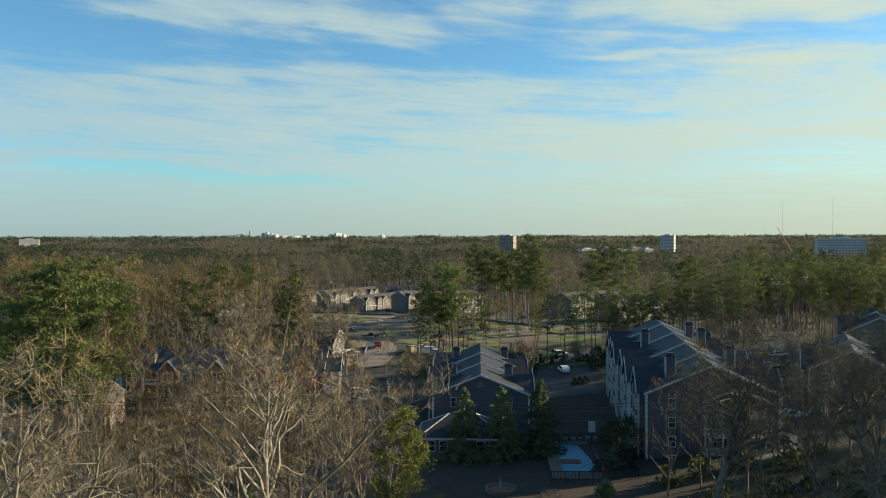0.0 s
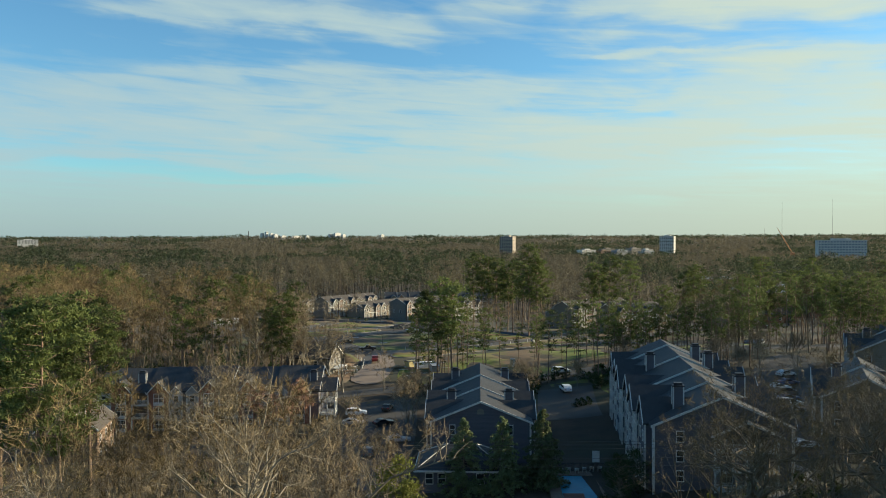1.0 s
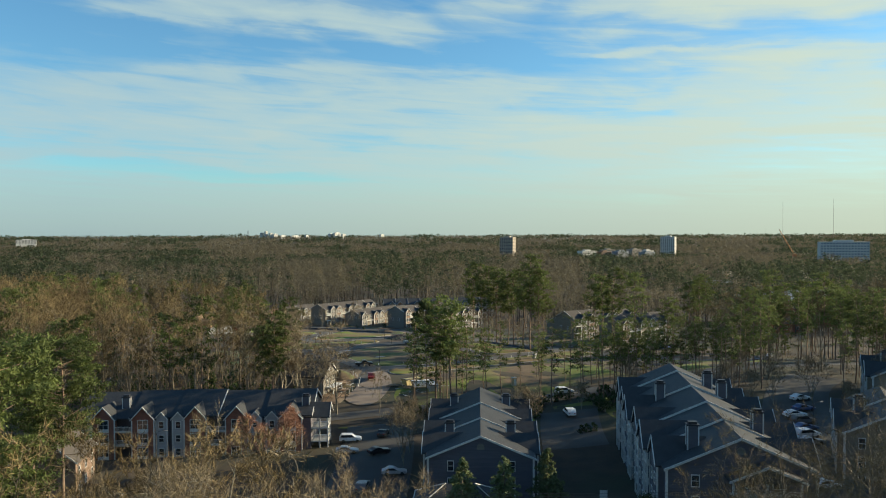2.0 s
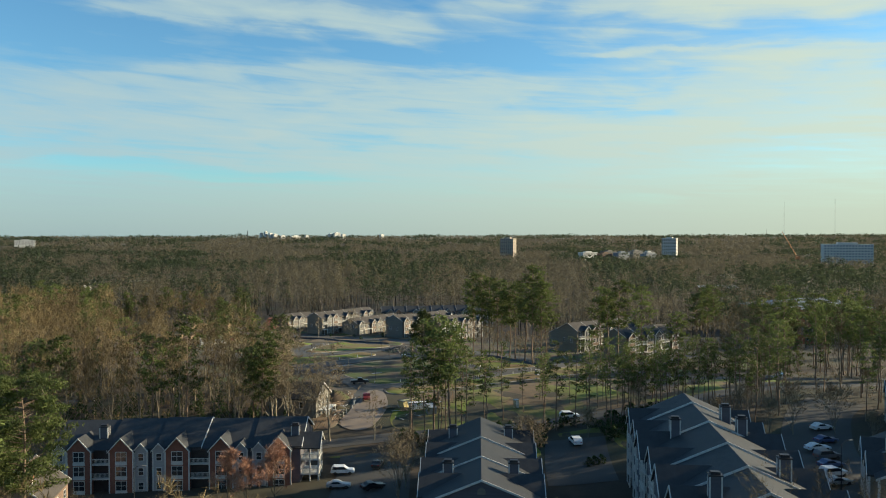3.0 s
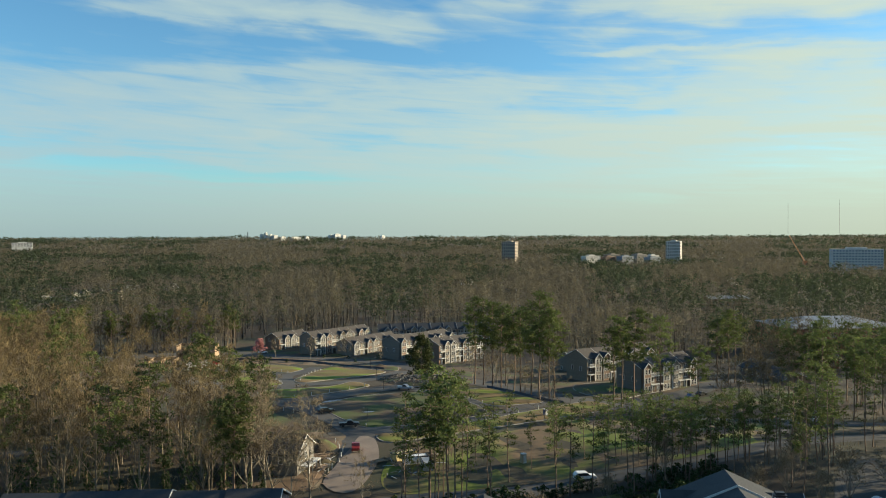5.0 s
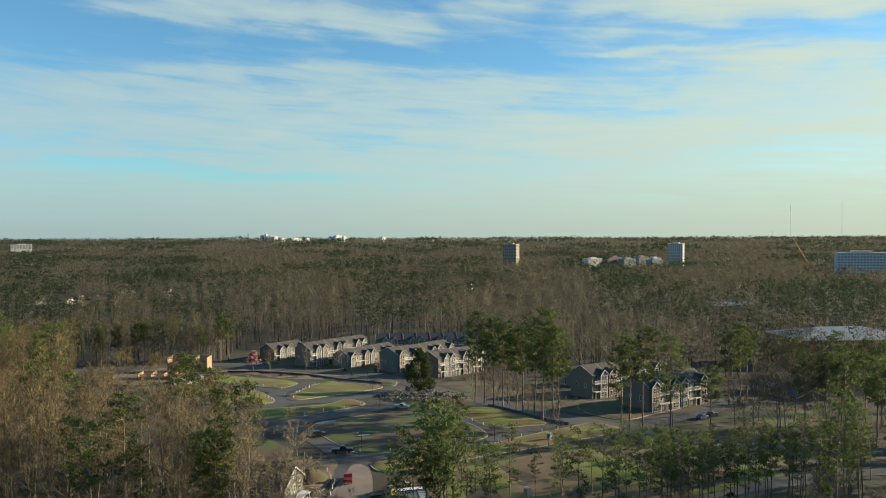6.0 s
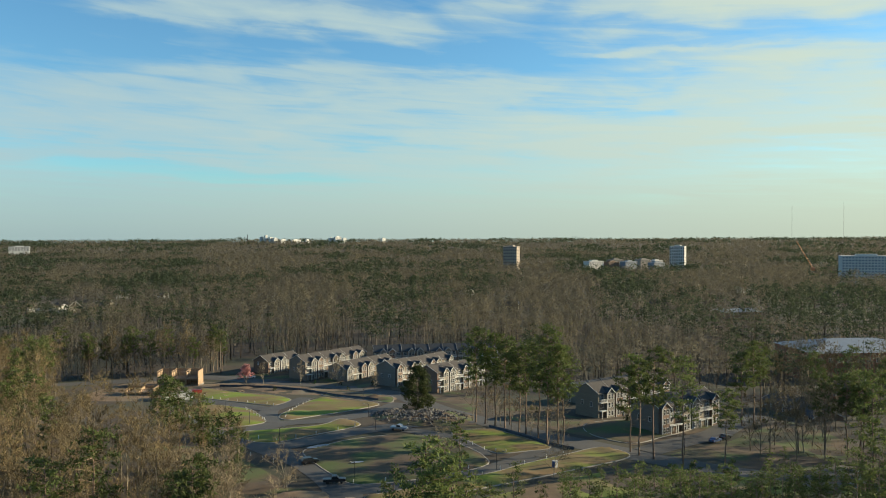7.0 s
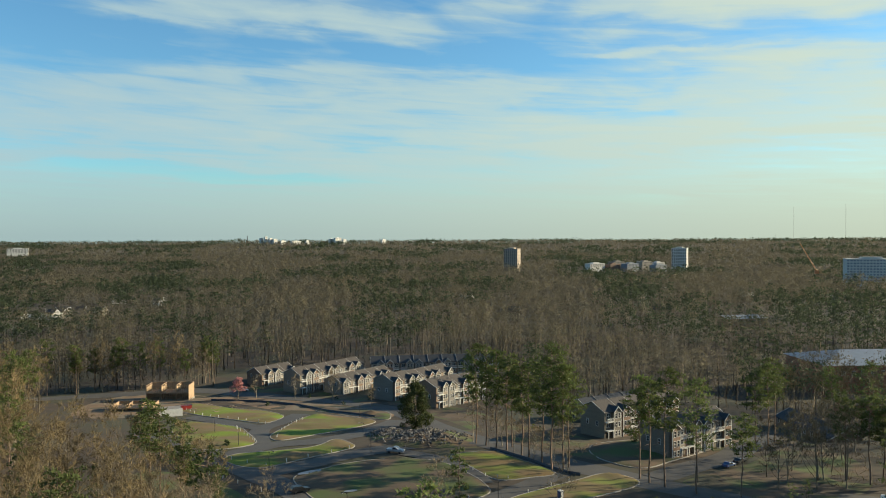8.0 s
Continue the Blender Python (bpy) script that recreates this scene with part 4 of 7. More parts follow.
GAPS = [(-344, 794, 42), (-330, 765, 40), (-312, 735, 34), (178, 450, 28), (207, 455, 32), (184, 424, 14), (308, 1644, 90), (390, 1650, 80), (470, 1690, 70), (495, 1731, 40), (592, 1166, 42), (236, 700, 24), (228, 676, 20), (220, 655, 16), (163, 386, 14), (129, 349, 18), (127, 365, 12)]
hr = random.Random(9)
FAR_HOUSES = [(hr.uniform(-480, 620), hr.uniform(760, 1500), hr.uniform(-60, 60)) for _ in range(16)]
for hx, hy, _ in FAR_HOUSES:
    for back in (0, 12, 24, 36, 48):
        GAPS.append((hx * (1 - back / hy), hy - back, 11 - back * 0.08))


def keep_wood(x, y):
    if blocked(x, y) or any(math.hypot(x - a, y - b) < r for a, b, r in GAPS):
        return False
    if y < 560:
        return (x < -108 and y > 446) or (x < -178 and y > 430) or y > 505 or (x > 118 and y > 352 + 0.12 * abs(x - 118)) or (36 < x <= 118 and y > 402 - 0.6 * max(0, x - 80))
    return True


def far_woods():
    nr = np.random.default_rng(11)
    # nearest and farthest, spacing; sprays, their length and breadth and stems of a bare tree; clumps, sprays, length and breadth of a pine
    bands = ((345, 620, 10.0, 135, 1.25, 0.42, 5, 11, 10, 1.2, 0.65), (620, 1000, 13.0, 100, 1.7, 0.7, 2, 9, 8, 1.7, 1.05), (1000, 1600, 17.0, 58, 2.5, 1.15, 1, 7, 7, 2.5, 1.65),
             (1600, 2700, 21, 26, 4, 1.9, 1, 5, 5, 4, 2.6), (2700, 4900, 38, 12, 8, 3.6, 1, 3, 4, 8, 5))
    for y0, y1, cell, per, length, width, stems, clumps, gper, glen, gwid in bands:
        xy = wood_places(y0, y1, cell, nr, keep_wood)
        green = np.array([noise.noise((x / (6 * cell), y / (11 * cell), 5.0)) + 0.7 * noise.noise((x / 260, y / 420, 1.0)) + nr.uniform(-0.12, 0.12) > 0.19 for x, y in xy])
        for sel, grn in ((~green, False), (green, True)):
            q = xy[sel]
            n = len(q)
            tall = nr.uniform(15.5, 25, n) + (nr.uniform(0, 4, n) if grn else 0) + np.array([7 * noise.noise((x / 45, y / 60, 8.0)) for x, y in q])
            wide = nr.uniform(0.42, 0.68, n) * cell
            if grn:
                woods("evergreen_woods", pine_crowns(q, tall, wide * 0.78, clumps, gper, nr, glen, gwid), WOODS_GREEN, "dark green pines scattered through distant bare woods")
            else:
                woods("bare_woods", bare_crowns(q, tall, wide, per, nr, length, width, stems), WOODS, "grey-brown leafless woods stretching to the horizon")


far_woods()


def undergrowth(ring, n, seed, tall=1.6):
    """Low brown stems and brush on the floor of the wood."""
    nr = np.random.default_rng(seed)
    xs, ys = [p[0] for p in ring], [p[1] for p in ring]
    at = []
    while len(at) < n:
        x, y = nr.uniform(min(xs), max(xs)), nr.uniform(min(ys), max(ys))
        if inside(x, y, ring) and not blocked(x, y) and noise.noise((x / 9, y / 9, 6.0)) > -0.25:
            at.append((x, y, height(x, y)))
    base = np.repeat(np.array(at), 3, 0)
    k = len(base)
    base[:, :2] += nr.normal(size=(k, 2)) * 0.5
    d = nr.normal(size=(k, 3)) * np.array([0.5, 0.5, 0.2]) + np.array([0, 0, 0.9])
    tip = base + d * (nr.uniform(0.4, 1.2, k) * tall)[:, None]
    v, f = slivers(base, tip, nr.uniform(0.05, 0.15, k), nr)
    tagged(new("undergrowth", mesh_from("undergrowth", v, f, TWIG)), "low brown brush and dry stems under bare trees", "brush", kind="stuff")


undergrowth([(-38, 198), (-34, 212), (-42, 240), (-54, 260), (-72, 270), (-100, 288), (-124, 318), (-148, 360), (-160, 400), (-172, 430), (-240, 430), (-165, 300), (-104, 200)], 7000, 21)
undergrowth([(-20, 50), (-16, 112), (-24, 150), (-46, 164), (-90, 150), (-70, 60), (-40, 40)], 4000, 22)
undergrowth([(0, 60), (30, 62), (60, 70), (62, 112), (30, 110), (0, 104)], 900, 23, 0.9)
undergrowth([(92, 215), (120, 200), (200, 210), (240, 420), (140, 420), (125, 345), (100, 300), (110, 270)], 3000, 24)

# ---- buildings ----
MESHES = {}


def window_meshes(w, h, panes):
    key = (w, h, panes)
    if key not in MESHES:
        f, g = bmesh.new(), bmesh.new()
        t = 0.11
        xs = [-w / 2 - t, -w / 2]
        for i in range(1, panes):
            x = -w / 2 + w * i / panes
            xs += [x - 0.04, x + 0.04]
        xs += [w / 2, w / 2 + t]
        zs = [-t, 0, h / 2 - 0.035, h / 2 + 0.035, h, h + t]
        plate(f, xs, zs, lambda i, j: i % 2 == 0 or j % 2 == 0, -0.09, 0.03)
        box(g, -w / 2, w / 2, -0.01, 0.01, 0, h)
        MESHES[key] = (mesh_of("window", f, WHITE), mesh_of("pane", g, GLASS))
    return MESHES[key]


def window(parent, x, y, z, face, w=0.95, h=1.5, panes=1):
    """A framed window in a wall whose outside looks along face degrees (0: towards -y, 90: towards +x)."""
    fm, gm = window_meshes(w, h, panes)
    ob = part("window", fm, None, parent, m=pose(x, y, z, 0, 0, face))
    part("pane", gm, None, ob)
    return ob


def chimney(parent, x, y, z0, z1, w=1.5, d=1.1, mat=None):
    b = bmesh.new()
    box(b, x - w / 2, x + w / 2, y - d / 2, y + d / 2, z0, z1 - 0.3)
    ob = part("chimney", b, mat or SIDING, parent, "grey boxed chimney with white corner boards")
    for sx in (-1, 1):
        for sy in (-1, 1):
            t = box(bmesh.new(), x + sx * w / 2 - 0.09, x + sx * w / 2 + 0.09, y + sy * d / 2 - 0.09, y + sy * d / 2 + 0.09, z0, z1 - 0.3)
            part("corner_board", t, WHITE, ob)
    c = bmesh.new()
    box(c, x - w / 2 - 0.15, x + w / 2 + 0.15, y - d / 2 - 0.15, y + d / 2 + 0.15, z1 - 0.3, z1 - 0.1)
    box(c, x - w / 2 + 0.15, x + w / 2 - 0.15, y - d / 2 + 0.12, y + d / 2 - 0.12, z1 - 0.1, z1 + 0.25)
    part("cap", c, METAL, ob, "black metal chimney cap")
    return ob


def balcony(parent, x0, x1, y0, y1, z, face_x=0):
    """A white-railed deck, with its front along x at y0."""
    b = bmesh.new()
    box(b, x0, x1, y0, y1, z - 0.25, z)
    ob = part("balcony", b, WHITE, parent, "white timber balcony")
    r = rail_plate(bmesh.new(), x0, x1, z, y0, y0 + 0.07)
    part("railing", r, WHITE, ob)
    return ob


def apartment_long(m, label, length, half, base, eave, ridges, cross, chimneys, wall_mat, roof_mat, storeys, front_windows, side_windows=True):
    """A long house with a stepped gable roof along y, cross gables on both sides and boxed chimneys. The front gable is at y 0."""
    ob = thing("apartment_house", m, label, "apartment house")
    w = bmesh.new()
    top = ridges[0][2] - 0.02
    prism(w, [(-half, base), (half, base), (half, eave), (0, top), (-half, eave)], 0, length)
    part("wall", w, wall_mat, ob)
    for y, cw, out, rz in cross:
        for s in (-1, 1):
            w = bmesh.new()
            prism(w, [(y - cw / 2, base), (y + cw / 2, base), (y + cw / 2, eave), (y, rz - 0.05), (y - cw / 2, eave)], s * (half - 2.0), s * (half + out), "x")
            part("bay", w, wall_mat, ob)
            for dy in (-cw / 2, cw / 2):
                c = box(bmesh.new(), s * (half + out) - 0.12, s * (half + out) + 0.12, y + dy - 0.12, y + dy + 0.12, base, eave - 0.15)
                part("corner_board", c, WHITE, ob)
    for y0, y1, rz in ridges:
        r = bmesh.new()
        gable_roof(r, 0, half, eave + rz - ridges[0][2], rz, y0 - 0.35, y1 + 0.0)
        roof = part("roof", r, roof_mat, ob)
        t = bmesh.new()
        rake(t, 0, half, eave + rz - ridges[0][2], rz, y0 - 0.40, deep=0.34)
        part("rake_board", t, WHITE, roof)
    for y, cw, out, rz in cross:
        for s in (-1, 1):
            r = bmesh.new()
            inner = half * 0.35
            gable_roof(r, y, cw / 2, eave - 0.05, rz, s * inner, s * (half + out + 0.35), 0.35, 0.2, "x")
            roof = part("cross_roof", r, roof_mat, ob)
            t = bmesh.new()
            rake(t, y, cw / 2, eave - 0.05, rz, s * (half + out + 0.38), 0.35, 0.26, axis="x")
            part("rake_board", t, WHITE, roof)
    for x, y, z0, z1 in chimneys:
        chimney(ob, x, y, z0, z1)
    for x in (-half, half):
        for y in (0, length):
            part("corner_board", box(bmesh.new(), x - 0.16, x + 0.16, y - 0.16, y + 0.16, base, eave - 0.1), WHITE, ob)
    v = bmesh.new()
    pts = [(math.cos(a) * 0.62, math.sin(a) * 0.62) for a in [math.pi * k / 8 for k in range(9)]]
    prism(v, [(x, ridges[0][2] - 1.75 + z) for x, z in [(-0.62, -0.4)] + [(0.62, -0.4)] + pts], -0.07, 0.02)
    part("gable_vent", v, SIDING_PALE, ob, "pale arched gable vent")
    for x, z in front_windows:
        window(ob, x, -0.02, z, 0, 0.85, 1.55)
    if side_windows:
        for y, cw, out, rz in cross:
            for k in range(storeys):
                for s in (-1, 1):
                    for dy in (-cw * 0.2, cw * 0.2) if cw > 4 else (0,):
                        window(ob, s * (half + out + 0.02), y + dy, base + 1.0 + k * 2.8, 90 * s, 0.9, 1.5)
    return ob


def b1():
    m = pose(6.7, 140.2, -0.6, 0, 0, -2.6)
    ridges = [(0, 11.8, 11.5), (11.8, 23.0, 11.75), (23.0, 30.0, 12.05), (30.0, 38.2, 11.85)]
    cross = [(6.6, 6.6, 0.9, 10.35), (15.2, 6.2, 1.2, 10.3), (24.6, 6.6, 0.9, 10.4), (33.8, 6.4, 1.1, 10.35)]
    ch = [(-5.3, 8.0, 8, 12.1), (5.2, 8.0, 8, 12.1), (-5.2, 31.0, 8, 12.0), (5.2, 31.0, 8, 12.0)]
    apartment_long(m, "three-storey grey-sided apartment house with a slate shingle roof", 38, 8.6, -0.8, 8.0, ridges, cross, ch, SIDING, SHINGLE, 3,
                   [(-4.9, 5.9), (5.1, 5.9), (-4.9, 3.1), (5.1, 3.1), (-4.9, 0.4), (5.1, 0.4)])


def b2():
    m = pose(40.8, 118.5, 0.6, 0, 0, -6.2)
    ridges = [(0, 10.2, 15.5), (10.2, 21.0, 15.8), (21.0, 33.0, 16.1), (33.0, 46.0, 16.4), (46.0, 53.5, 16.7)]
    cross = [(5.5, 6.6, 0.9, 14.2), (14.5, 7.0, 1.3, 14.3), (23.5, 7.0, 0.9, 14.3), (33.0, 7.0, 1.3, 14.4), (41.5, 6.4, 0.8, 14.2), (49.5, 6.4, 0.6, 14.5)]
    ch = [(-5.4, 32.6, 12, 17.0), (5.3, 33.3, 12, 17.2), (4.4, 40.2, 12, 17.6), (-5.6, 4.0, 11, 16.6), (5.4, 12.0, 12, 16.8)]
    ob = apartment_long(m, "four-storey grey-sided apartment house with white trim", 53, 9.8, -1.5, 11.2, ridges, cross, ch, SIDING, SHINGLE, 4, [])
    # white porches on the near end
    for k in range(3):
        for x0, x1 in ((-1.5, 2.8), (2.9, 7.2)):
            balcony(ob, x0, x1, -2.2, 0.0, 2.4 + 2.9 * k)
    for x in (-1.5, 2.85, 7.2):
        part("post", box(bmesh.new(), x - 0.14, x + 0.14, -2.2, -1.95, -1.2, 10.4), WHITE, ob)
    r = bmesh.new()
    prism(r, [(-2.2, 10.4), (7.9, 10.4), (7.9, 10.65), (2.85, 12.6), (-2.2, 10.65)], -2.8, 0.6)
    part("porch_roof", r, SHINGLE, ob)
    t = bmesh.new()
    rake(t, 2.85, 4.6, 10.5, 12.4, -2.85)
    part("rake_board", t, WHITE, ob)
    for k in range(4):
        window(ob, -6.0, -0.02, 0.2 + 2.9 * k, 0, 0.95, 1.5)
        window(ob, 0.6, -0.02, 0.2 + 2.9 * k, 0, 1.6, 1.9, 2)
        window(ob, 5.0, -0.02, 0.2 + 2.9 * k, 0, 1.6, 1.9, 2)
    # open white decks along the west side
    for y in (10.0, 19.0, 28.2, 37.4, 45.5):
        for k in range(4):
            d = box(bmesh.new(), -11.2, -9.8, y - 1.7, y + 1.7, 0.6 + 2.85 * k, 0.8 + 2.85 * k)
            deck = part("balcony", d, WHITE, ob, "white railed balcony")
            r = rail_plate(bmesh.new(), -1.7, 1.7, 0.8 + 2.85 * k, -0.03, 0.03)
            part("railing", r, WHITE, deck, m=pose(-11.2, y, 0, 0, 0, 90))
        for yy in (y - 1.7, y + 1.7):
            part("post", box(bmesh.new(), -11.3, -11.05, yy - 0.12, yy + 0.12, -1.4, 11.0), WHITE, ob)


def b3():
    m = pose(-50.5, 178.5, -3.4, 0, 0, 1.5)
    ob = thing("apartment_house", m, "three-storey red brick and siding apartment house with a dark roof", "apartment house")
    half, deep, eave, ridge = 26.0, 17.0, 8.6, 12.3
    w = bmesh.new()
    prism(w, [(0, 0), (deep, 0), (deep, eave), (deep / 2, ridge - 0.05), (0, eave)], -half, half - 3.0, "x")
    part("wall", w, SIDING, ob)
    steps = [(-half - 0.4, -15.0, 0.0), (-15.0, -5.5, 0.25), (-5.5, 3.6, 0.45), (3.6, 13.4, 0.15), (13.4, half - 2.6, 0.4)]
    for a, b, lift in steps:
        r = bmesh.new()
        gable_roof(r, deep / 2, deep / 2, eave + lift, ridge + lift, a, b, 0.5, 0.24, "x")
        roof = part("roof", r, SHINGLE, ob)
        t = bmesh.new()
        rake(t, deep / 2, deep / 2, eave + lift, ridge + lift, b, 0.5, axis="x")
        part("rake_board", t, WHITE, roof)
    # projecting fronts with gables: centre, half width, brick or pale, ridge
    fronts = [(c, 2.3, BRICK, 11.1) if brick else (c, 1.2, SIDING_WHITE, 9.9) for c, brick in ((-23.9, 0), (-20.0, 1), (-11.8, 1), (-8.1, 0), (-4.6, 0), (-0.9, 1), (7.7, 1), (11.5, 0), (15.0, 0), (19.0, 1))]
    for c, hw, mat, rz in fronts:
        out = 1.4 if mat is BRICK else 0.9
        w = bmesh.new()
        prism(w, [(c - hw, 0), (c + hw, 0), (c + hw, eave), (c, rz - 0.06), (c - hw, eave)], -out, 0.5)
        bay = part("bay", w, mat, ob, "red brick bay" if mat is BRICK else "pale sided bay")
        r = bmesh.new()
        gable_roof(r, c, hw, eave, rz, -out - 0.35, 4.6, 0.3, 0.2)
        part("bay_roof", r, SHINGLE, bay)
        t = bmesh.new()
        rake(t, c, hw, eave, rz, -out - 0.38, 0.3, 0.28)
        part("rake_board", t, WHITE, bay)
        for s in (-1, 1):
            part("corner_board", box(bmesh.new(), c + s * hw - 0.12, c + s * hw + 0.12, -out - 0.05, -out + 0.1, 0, eave - 0.2), WHITE, bay)
        for k in range(3):
            z = 0.9 + 2.85 * k
            if mat is BRICK:
                window(ob, c, -out - 0.02, z, 0, 2.0, 1.8, 2)
                b = bmesh.new()
                box(b, c - 1.15, c + 1.15, -out - 0.12, -out, z - 0.75, z - 0.15)
                part("panel", b, WHITE, ob)
            else:
                window(ob, c, -out - 0.02, z, 0, 0.95, 1.35)
    # stair halls with decks; flat dark panels on the wall stand for their shade
    for c in (-16.0, 3.4):
        for k in range(1, 3):
            balcony(ob, c - 2.0, c + 2.0, -0.9, 0.0, 2.85 * k + 0.2)
        for k in range(3):
            part("stair_hall", box(bmesh.new(), c - 1.9, c + 1.9, -0.03, 0.02, 0.3 + 2.85 * k, 2.6 + 2.85 * k), METAL, ob, "flat dark panel standing for the shade of a stair hall")
    # corner porch at the east end
    for k in range(3):
        balcony(ob, half - 3.0, half + 0.6, 0.6, 6.0, 0.4 + 2.85 * k)
        part("railing", rail_plate(bmesh.new(), 0.6, 6.0, 0.4 + 2.85 * k, -0.03, 0.03), WHITE, ob, m=pose(half + 0.58, 0, 0, 0, 0, 90))
    for x, y in ((half - 1.2, 0.7), (half + 0.5, 0.7), (half + 0.5, 3.3), (half + 0.5, 5.9)):
        part("post", box(bmesh.new(), x - 0.13, x + 0.13, y - 0.13, y + 0.13, 0, eave), WHITE, ob)
    r = bmesh.new()
    gable_roof(r, 3.3, 3.0, eave, eave + 2.2, half - 4.5, half + 1.0, 0.4, 0.2, "x")
    roof = part("porch_roof", r, SHINGLE, ob)
    t = bmesh.new()
    rake(t, 3.3, 3.0, eave, eave + 2.2, half + 1.04, 0.4, axis="x")
    part("rake_board", t, WHITE, roof)
    chimney(ob, -16.8, 3.4, 9.5, 12.6)
    chimney(ob, 21.6, 3.2, 9.5, 12.6)


def b4(x, y, turn, z, half=7.5, length=22.0, eave=8.6, ridge=12.6, label="three-storey tan-sided apartment house with white trim"):
    m = pose(x, y, z, 0, 0, turn)
    ob = apartment_long(m, label, length, half, -1.5, eave, [(0, length / 2, ridge), (length / 2, length, ridge + 0.3)],
                        [(5.0, 4.6, 1.0, eave + 2.4), (14.0, 4.6, 1.0, eave + 2.4)], [(-4, 10, eave, ridge + 0.6)], SIDING_TAN, SHINGLE, 3, [(-4.2, 6.4), (4.2, 6.4), (-4.2, 3.5), (4.2, 3.5), (-4.2, 0.6), (4.2, 0.6)])
    return ob


def clubhouse():
    m = pose(3.2, 131.5, 0.0, 0, 0, -2.6)
    ob = thing("clubhouse", m, "low grey clubhouse with a hipped shingle roof", "clubhouse")
    w = bmesh.new()
    box(w, -6.5, 6.5, -4.5, 4.5, -1, 3.2)
    part("wall", w, SIDING, ob)
    r = bmesh.new()
    lo = [r.verts.new(p) for p in ((-7.3, -5.3, 3.1), (7.3, -5.3, 3.1), (7.3, 5.3, 3.1), (-7.3, 5.3, 3.1))]
    hi = [r.verts.new(p) for p in ((-2.2, 0, 6.0), (2.2, 0, 6.0))]
    for f in ((lo[0], lo[1], hi[1], hi[0]), (lo[1], lo[2], hi[1]), (lo[2], lo[3], hi[0], hi[1]), (lo[3], lo[0], hi[0]), (lo[3], lo[2], lo[1], lo[0])):
        r.faces.new(f)
    part("roof", r, SHINGLE, ob)
    t = bmesh.new()
    for a, b in (((-7.3, -5.3), (7.3, -5.3)), ((-7.3, 5.3), (7.3, 5.3)), ((-7.3, -5.3), (-7.3, 5.3)), ((7.3, -5.3), (7.3, 5.3))):
        box(t, min(a[0], b[0]) - 0.08, max(a[0], b[0]) + 0.08, min(a[1], b[1]) - 0.08, max(a[1], b[1]) + 0.08, 2.9, 3.16)
    for a in ((-7.3, -5.3), (7.3, -5.3), (7.3, 5.3), (-7.3, 5.3)):
        tube(t, (a[0], a[1], 3.15), (math.copysign(2.2, a[0]), 0, 6.05), 0.1, 0.1, 4)
    part("fascia", t, WHITE, ob)
    for x in (-5, -3, 3, 5):
        window(ob, x, -4.52, 0.9, 0, 1.1, 1.6)


b1()
b2()
b3()
b4(68.6, 131.0, -24.0, 4.4, half=6.6, ridge=12.0)
b4(96.0, 172.0, -24.0, 5.4, half=7.0, ridge=12.2)
clubhouse()

TOWN_WALLS = [SIDING_TAN, SIDING_PALE, BRICK_TAN, SIDING]


